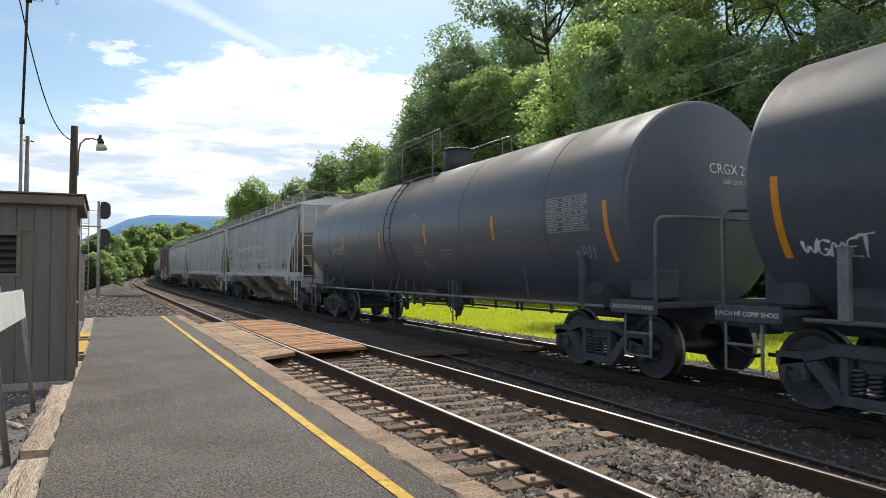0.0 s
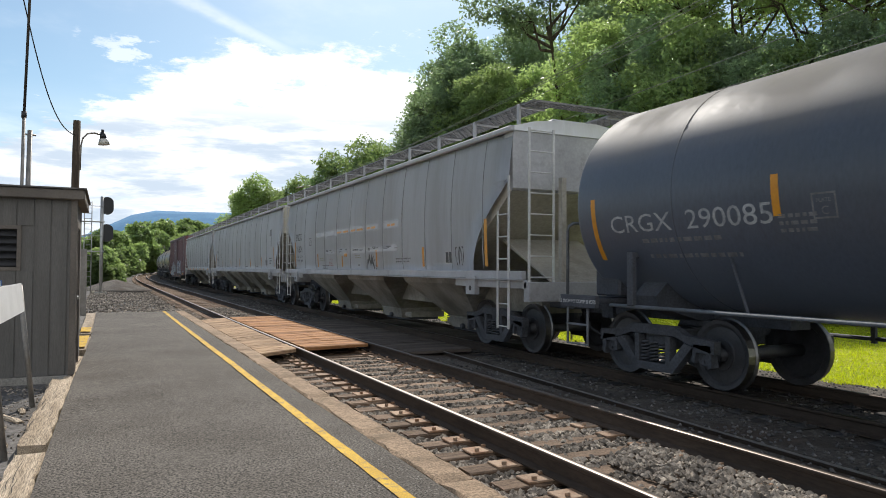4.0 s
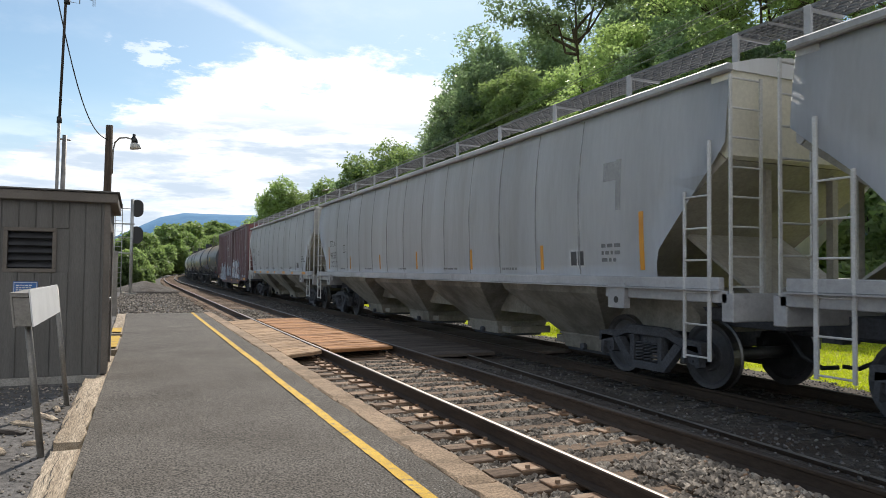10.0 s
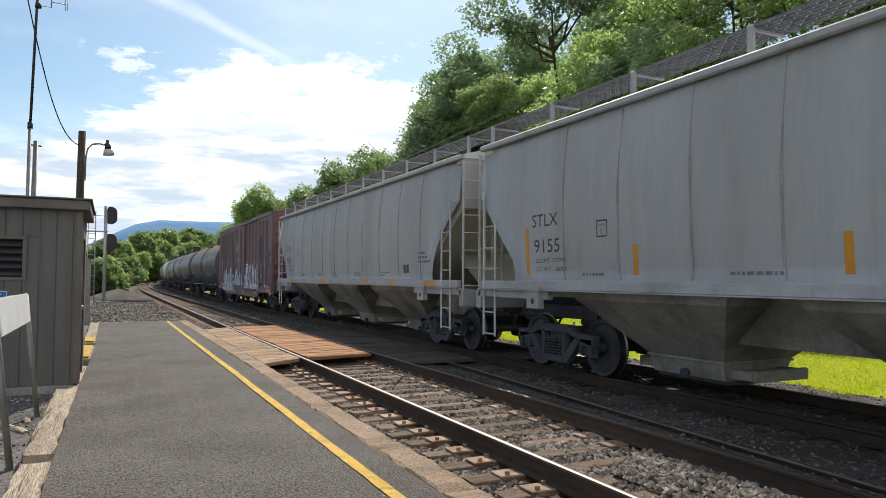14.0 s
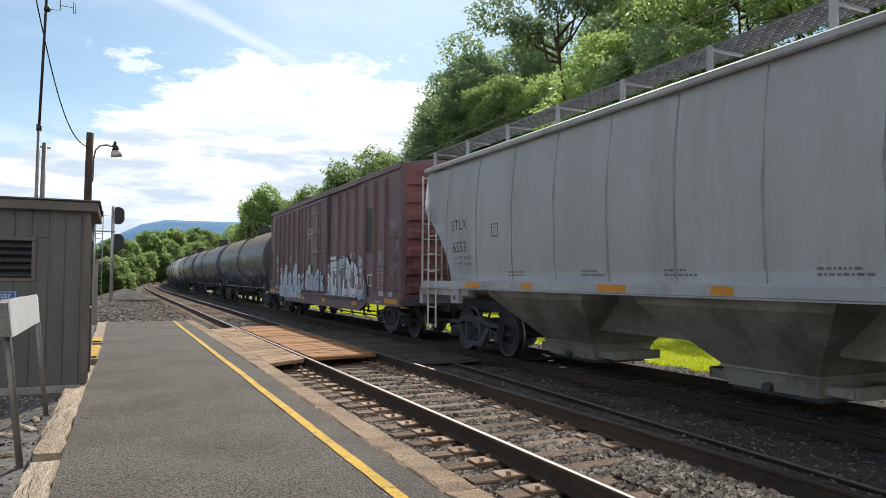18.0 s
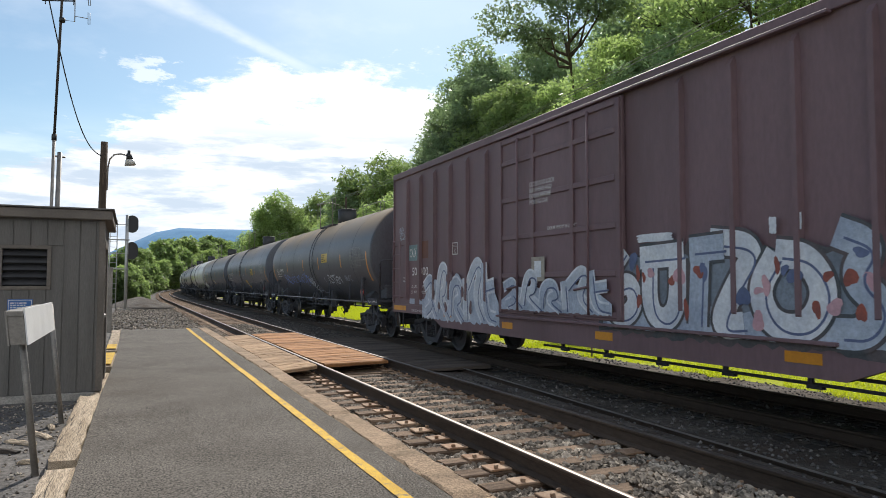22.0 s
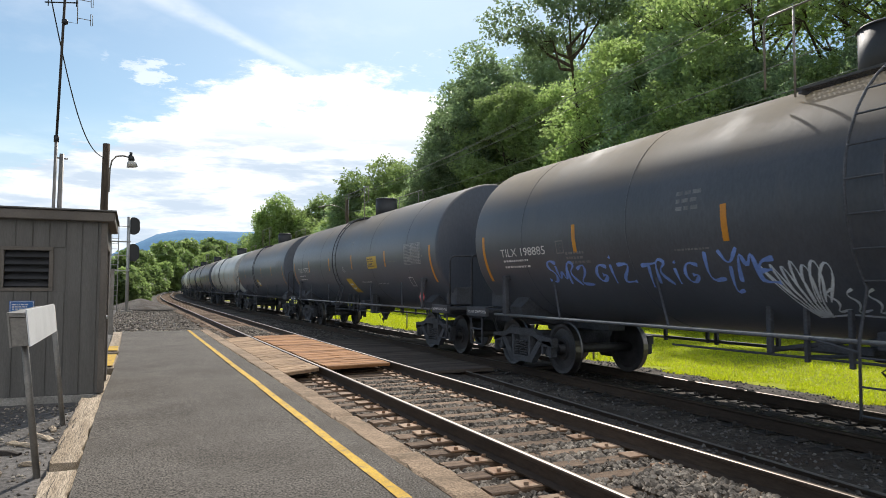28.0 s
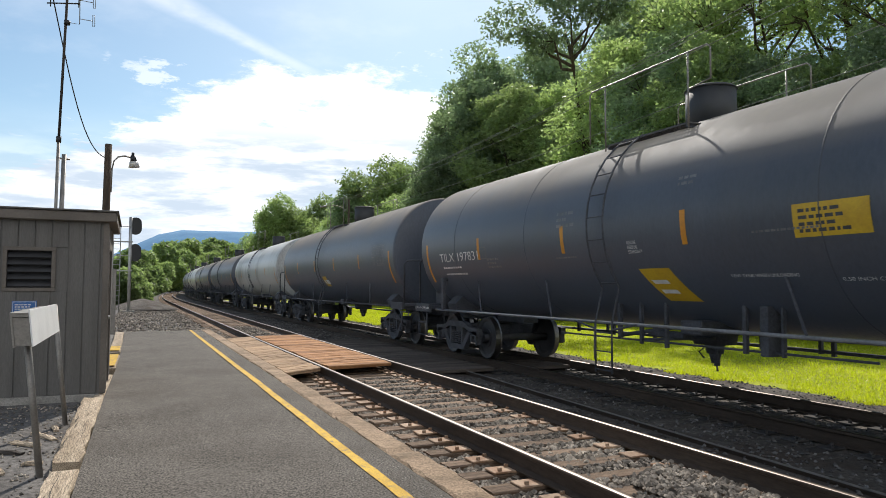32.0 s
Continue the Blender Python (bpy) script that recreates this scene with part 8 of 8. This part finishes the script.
hopper_car(COUPLINGS[3], COUPLINGS[4] - COUPLINGS[3], "long pale grey covered hopper car, stained and streaked", 22, 4, marks_h2, False, end_mat=M_CREAM)
hopper_car(COUPLINGS[4], COUPLINGS[5] - COUPLINGS[4], "grey covered hopper car with amber strips along its sill", 23, 3, marks_h3, True, True)
box_car(COUPLINGS[5], COUPLINGS[6] - COUPLINGS[5], "brown plug-door boxcar covered in white and blue graffiti", 31)
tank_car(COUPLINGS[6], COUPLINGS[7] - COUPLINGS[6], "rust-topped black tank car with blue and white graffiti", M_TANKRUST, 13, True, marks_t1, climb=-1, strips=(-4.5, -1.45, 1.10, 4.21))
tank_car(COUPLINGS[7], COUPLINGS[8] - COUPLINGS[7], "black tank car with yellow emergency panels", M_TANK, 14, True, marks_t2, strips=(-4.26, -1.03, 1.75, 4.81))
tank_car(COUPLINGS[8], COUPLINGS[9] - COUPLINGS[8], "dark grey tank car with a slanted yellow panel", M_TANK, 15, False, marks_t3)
c_next = COUPLINGS[9]
for k in range(8):
    grey = k in (0, 3)
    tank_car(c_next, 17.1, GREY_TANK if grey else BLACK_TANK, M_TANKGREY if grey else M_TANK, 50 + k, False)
    c_next += 17.1


def travelled(t):
    """Distance that the train has rolled towards the viewer."""
    return 3.70 * t


def motions():
    for car, c in MOVERS:
        rows = []
        for i in range(33):
            x, y, a = on_line(T2, c - travelled(i))
            rows.append((float(i), pose(x, y, Z2, 0, 0, -math.degrees(a))))
        walk(car, rows)
    for ws, y in WHEELS:
        z = ws.location.z
        rows = []
        for i in range(321):
            t = i / 10
            rows.append((t, pose(0, y, z, math.degrees(travelled(t) / 0.462), 0, 0)))
        walk(ws, rows)


# ---------------------------------------------------------------- trees and grass
def tree_meshes(seed, height, rx, base, clumps, leaves, leaf, size=(0.10, 0.19), lean=0.0, fill=0.55, drop=0.55):
    """Trunk with limbs as one mesh; as another, a crown of leaf clumps with gaps between them."""
    g = np.random.default_rng(seed)
    n = clumps
    d = g.normal(0, 1, (n, 3))
    d /= np.linalg.norm(d, axis=1, keepdims=True)
    rad = fill + (1.0 - fill) * g.random((n, 1)) ** 0.6
    hz = (height - base) / 2
    R = height * g.uniform(size[0], size[1], n)
    C = d * rad * np.array([rx, rx, hz]) * 0.86
    C[:, :2] *= (1.12 - 0.42 * np.clip(C[:, 2:] / hz, -1, 1))       # broader below
    C[:, 2] += base + hz
    C[:, 2] = np.clip(C[:, 2], base * 0.8 + R * 0.4, None)
    top = (C[:, 2] + R * 0.8).max()
    C[:, 2] *= height / top
    C[:, 0] += lean * C[:, 2]
    bm = B()
    steps = [Vector((lean * z, 0.25 * math.sin(z * 0.5 + seed), z)) for z in [-0.3 + (height * 0.8) * i / 8 for i in range(9)]]
    r0 = height * 0.012
    for i in range(8):
        tube(bm, steps[i], steps[i + 1], r0 * (1 - 0.1 * i), 8, r0 * (1 - 0.1 * (i + 1)))
    for k in range(0, n, 1 if n < 60 else 2):
        q = Vector(C[k])
        z = max(base * 0.5, q.z - math.hypot(q.x - lean * q.z, q.y) * 0.75 - 0.4)
        a = Vector((lean * z, 0.25 * math.sin(z * 0.5 + seed), z))
        if z > height * 0.78:
            continue
        w = [a, a.lerp(q, 0.35) + Vector((0, 0, -0.03 * height * g.random())), a.lerp(q, 0.7) + Vector(g.normal(0, 0.02 * height, 3)), q]
        rr = r0 * 0.42
        for i in range(3):
            tube(bm, w[i], w[i + 1], rr * (1 - 0.28 * i), 6, rr * (1 - 0.28 * (i + 1)))
        for _ in range(4):
            e = q + Vector(g.normal(0, 1, 3)).normalized() * float(R[k]) * 0.8
            tube(bm, w[2], e, rr * 0.3, 4, rr * 0.1)
    wood = finish(bm)
    wood.materials.append(M_BARK)
    pick = g.choice(n, leaves, p=R ** 2 / (R ** 2).sum())
    v = g.normal(0, 1, (leaves, 3))
    v /= np.linalg.norm(v, axis=1, keepdims=True)
    lump = 1 + 0.22 * np.sin(v[:, 0] * 5 + pick) * np.sin(v[:, 1] * 6 + 2 * pick) + 0.12 * np.sin(v[:, 2] * 9 + pick)
    P = C[pick] + v * (R[pick] * lump * (0.5 + 0.55 * g.random(leaves) ** drop))[:, None] * np.array([1, 1, 0.8])
    P[:, 2] *= height / np.quantile(P[:, 2], 0.998)
    P = P[P[:, 2] > 0.05]
    n = len(P)
    # every leaf is one pointed blade, hanging a little
    d = g.normal(0, 1, (n, 3)) * np.array([1, 1, 0.7]) + np.array([0, 0, -0.25])
    d /= np.linalg.norm(d, axis=1, keepdims=True)
    e = np.cross(d, g.normal(0, 1, (n, 3)))
    e /= np.linalg.norm(e, axis=1, keepdims=True) + 1e-6
    s = leaf * g.uniform(0.6, 1.3, (n, 1))
    V = np.stack([P - d * s * 0.7 + e * s * 0.62, P + d * s * 1.2, P - d * s * 0.7 - e * s * 0.62], 1).reshape(-1, 3)
    me = bpy.data.meshes.new("mesh")
    me.from_pydata(V.tolist(), [], np.arange(3 * n).reshape(-1, 3).tolist())
    me.update()
    return wood, me


TREE_KINDS, CROWNS = {}, {}


def tree(kind, x, y, z, scale, turn, label, mat):
    wood, crown = TREE_KINDS[kind]
    th = empty("tree", Matrix.LocRotScale((x, y, z), Euler((0, 0, radians(turn))), (scale,) * 3))
    tagged(th, label, "tree", group="trees beyond the line")
    part("trunk", wood, None, th)
    key = (kind, mat.name)
    if key not in CROWNS:
        CROWNS[key] = crown.copy()
        CROWNS[key].materials.append(mat)
    part("crown", CROWNS[key], None, th)
    return th


TREE_KINDS["round"] = tree_meshes(3, 16, 4.35, 1.2, 96, 46000, 0.118, (0.045, 0.095), fill=0.42)
TREE_KINDS["tall"] = tree_meshes(2, 16, 3.25, 1.2, 86, 42000, 0.115, (0.042, 0.09), fill=0.38)
TREE_KINDS["airy"] = tree_meshes(6, 18, 4.6, 6.0, 17, 9000, 0.11, (0.04, 0.075), fill=0.25)
TREE_KINDS["leaning"] = tree_meshes(4, 18, 3.3, 14.2, 10, 7000, 0.115, (0.05, 0.08), lean=-0.2, fill=0.5)
TREE_KINDS["mid"] = tree_meshes(7, 12, 3.4, 0.6, 36, 20000, 0.15, (0.07, 0.13), fill=0.4)
TREE_KINDS["bush"] = tree_meshes(5, 5, 2.6, 0.0, 26, 13000, 0.15, (0.12, 0.21), fill=0.4)


def make_trees():
    rng = random.Random(12)
    DK, LT = M_LEAF_A, M_LEAF_B
    # kind, x, y, scale, leaves
    wall = [("tall", 30.3, 66.0, 1.22, DK), ("round", 24.9, 56.0, 0.87, DK), ("tall", 33.1, 64.0, 1.67, DK), ("round", 28.9, 58.0, 1.28, DK), ("round", 38.9, 62.0, 1.65, DK), ("round", 29.6, 52.0, 1.19, LT), ("round", 32.9, 50.0, 1.17, LT), ("round", 33.5, 46.0, 1.07, LT), ("tall", 40.9, 72.0, 1.73, DK), ("tall", 45.4, 66.0, 1.68, DK), ("leaning", 31.0, 39.7, 1.30, DK), ("tall", 37.0, 43.8, 1.64, DK), ("round", 31.0, 38.2, 1.17, LT), ("tall", 35.0, 37.2, 1.40, LT), ("airy", 35.0, 33.6, 1.30, LT), ("round", 30.0, 33.0, 1.08, DK), ("round", 29.0, 28.8, 0.96, LT), ("airy", 34.0, 29.5, 1.28, LT), ("airy", 34.0, 24.1, 1.17, LT), ("airy", 33.0, 21.1, 1.12, LT), ("round", 30.0, 26.8, 0.88, DK), ("round", 29.0, 23.4, 0.79, DK), ("round", 30.0, 21.9, 0.79, LT), ("round", 29.0, 19.1, 0.78, DK), ("airy", 32.0, 18.3, 1.03, LT), ("airy", 36.0, 18.2, 1.05, LT), ("airy", 32.0, 13.9, 0.87, LT), ("round", 29.0, 16.4, 0.75, DK), ("round", 30.0, 13.7, 0.72, LT), ("tall", 33.0, 11.6, 0.91, DK), ("round", 30.0, 8.3, 0.62, LT), ("airy", 32.0, 6.1, 0.74, LT)]
    mid = [("mid", 31.1, 92.0, 1.60, LT), ("mid", 29.8, 96.0, 1.42, DK), ("mid", 32.5, 88.0, 1.49, LT), ("mid", 29.3, 100.0, 1.27, LT), ("mid", 24.6, 128.0, 1.52, LT), ("mid", 22.9, 132.0, 1.24, DK), ("mid", 27.3, 126.0, 1.31, LT), ("mid", 34.9, 138.0, 1.61, LT), ("mid", 35.5, 130.0, 1.37, DK), ("mid", 31.8, 135.0, 1.20, DK), ("mid", 28.4, 80.0, 1.04, LT), ("mid", 30.2, 76.0, 1.09, LT)]
    far = [("bush", -0.3, 72.0, 0.91, LT), ("bush", 0.5, 84.0, 1.17, LT), ("bush", 2.7, 150.0, 1.72, DK), ("bush", 5.7, 182.0, 2.44, LT), ("bush", 9.9, 220.0, 2.97, LT), ("bush", 13.9, 250.0, 2.81, DK), ("bush", 20.7, 290.0, 4.03, DK), ("bush", 29.0, 332.0, 4.19, LT), ("bush", 39.0, 374.0, 5.18, LT), ("bush", 50.3, 416.0, 5.38, DK), ("bush", 60.0, 448.0, 4.81, LT), ("bush", 68.3, 474.0, 4.79, DK), ("bush", 0.0, 60.0, 0.55, LT), ("bush", 2.2, 150.0, 0.97, LT), ("bush", 3.5, 154.0, 1.09, LT), ("bush", 8.9, 212.0, 1.84, DK), ("bush", 13.1, 244.0, 2.23, LT), ("bush", 18.9, 280.0, 2.56, LT), ("bush", 25.3, 314.0, 3.10, LT), ("bush", -0.5, 66.0, 0.68, DK), ("bush", -1.0, 58.0, 0.56, LT), ("bush", -1.8, 80.0, 0.92, DK), ("bush", -3.5, 90.0, 1.06, DK), ("bush", -5.5, 95.0, 1.09, LT), ("bush", -7.5, 90.0, 1.11, DK), ("bush", -9.8, 85.0, 1.11, LT), ("bush", -12.1, 80.0, 1.05, DK)]
    for kind, x, y, s, mat in wall + mid:
        turn = -8 if kind == "leaning" else rng.uniform(0, 360)
        words = "tall open tree leaning out over the others" if kind == "leaning" else "tall airy tree with pale stems and sparse foliage" if kind == "airy" else "leafy green tree in the row behind the lawn" if mat is LT else "dense dark green tree against the light"
        tree(kind, x, y, ground_z(x, y) - 0.05, s, turn, words, mat)
    # undergrowth along the foot of the row
    for k in range(20):
        y = 4 + 4.2 * k
        x = 23.5 + rng.uniform(-1.2, 1.5)
        tree("bush", x, y, ground_z(x, y) - 0.1, rng.uniform(0.8, 1.3), rng.uniform(0, 360), "low leafy shrub at the edge of the lawn", DK if k % 3 else LT)
    # left of the bend, far down the line
    for kind, x, y, s, mat in far:
        tree(kind, x, y, ground_z(x, y) - 0.1, s, rng.uniform(0, 360), "bright green shrubbery beside the bend", M_LEAF_C if mat is LT else LT)


make_trees()


def make_grass():
    g = np.random.default_rng(9)
    n = 130000
    y = 1.0 + 60 * g.random(n) ** 1.6
    x = 11.3 + 10.5 * g.random(n) ** 1.3
    keep = (x - 11.5 + 0.35 * np.sin(y * 1.7) + 0.3 * np.sin(y * 4.1) > 0.15)
    x, y = x[keep], y[keep]
    n = len(x)
    h = 0.03 + 0.045 * g.random(n)
    a = g.uniform(0, 6.28, n)
    w = 0.009 + 0.006 * (y / 20)
    z = np.array([ground_z(p, q) for p, q in zip(x, y)])
    lx, ly = g.normal(0, 0.03, n), g.normal(0, 0.03, n)
    A = np.stack([x - w * np.cos(a), y - w * np.sin(a), z], 1)
    C = np.stack([x + w * np.cos(a), y + w * np.sin(a), z], 1)
    D = np.stack([x + lx, y + ly, z + h], 1)
    V = np.stack([A, C, D], 1).reshape(-1, 3)
    me = bpy.data.meshes.new("mesh")
    me.from_pydata(V.tolist(), [], np.arange(3 * n).reshape(-1, 3).tolist())
    me.update()
    tagged(part("grass", me, M_GRASS), "bright sunlit mown grass", "grass", kind="stuff")


make_grass()


# ---------------------------------------------------------------- overhead lines beyond the train
def make_lines():
    def pole(x, y, h, arms):
        p = empty("utility_pole", pose(x, y, ground_z(x, y)))
        tagged(p, "wooden utility pole beyond the tracks", "utility pole")
        bm = B()
        tube(bm, (0, 0, -0.3), (0, 0, h), 0.15, 12, 0.11)
        part("pole", bm, M_WOODPOLE, p)
        if arms:
            bm = B()
            box(bm, -1.1, 1.1, -0.06, 0.06, h - 0.55, h - 0.43)
            part("crossarm", bm, M_WOODPOLE, p)
        return p
    a = pole(21.5, 74, 11.5, False)
    bm = B()
    chain(bm, [(0, 0, 9.9), (-0.8, 0, 10.6), (-1.9, 0, 10.8), (-2.6, 0, 10.6)], 0.05)
    part("lamp_arm", bm, M_GALV, a)
    bm = B()
    tube(bm, (-2.5, 0, 10.62), (-3.2, 0, 10.5), 0.13, 10, 0.10)
    part("lamp_head", bm, M_GALV, a)
    pole(20.0, -8, 13.5, True)
    P0, P1 = Vector((20.0, -8, 0)), Vector((21.5, 74, 0))
    for dx, z0, z1, mat, name in ((-1.0, 13.1, 11.2, M_WIREPALE, 0), (0.0, 13.4, 11.3, M_WIREPALE, 0), (1.0, 13.1, 11.2, M_WIREPALE, 0), (-0.2, 10.4, 9.6, M_WIREPALE, 0), (0.15, 9.3, 9.0, M_WIREPALE, 0)):
        bm = B()
        pts = []
        for i in range(26):
            k = i / 25
            p = P0.lerp(P1, k)
            pts.append((p.x + dx * (1 - 0.8 * k), p.y, z0 + (z1 - z0) * k - 4 * 1.1 * k * (1 - k)))
        chain(bm, pts, 0.014, 5)
        tagged(part("overhead_wire", bm, mat), "thin overhead wire catching the sun", "wire", group="overhead wires")
    # white marker posts on the lawn
    for x, y, h in ((11.6, 15.8, 0.75), (11.9, 23.5, 0.8), (12.0, 31.0, 0.8)):
        bm = B()
        tube(bm, (0, 0, -0.1), (0, 0, h), 0.03, 10)
        tube(bm, (0, 0, h), (0, 0, h + 0.02), 0.034, 10)
        ob = part("marker_post", bm, M_GALV)
        ob.matrix_basis = pose(x, y, ground_z(x, y))
        tagged(ob, "thin pale steel marker post in the grass", "post", group="lawn marker posts")


make_lines()


# ---------------------------------------------------------------- pieces of the tracks
make_ties(near_track, T1, 0.0, TIE_OFF - 8 * TIE_STEP, 330, 44, 60)
make_ties(far_track, T2, Z2, TIE_OFF + 0.2, 300, 24, 90, M_SHADETIE, M_SHADESOOT)
make_stones()

motions()
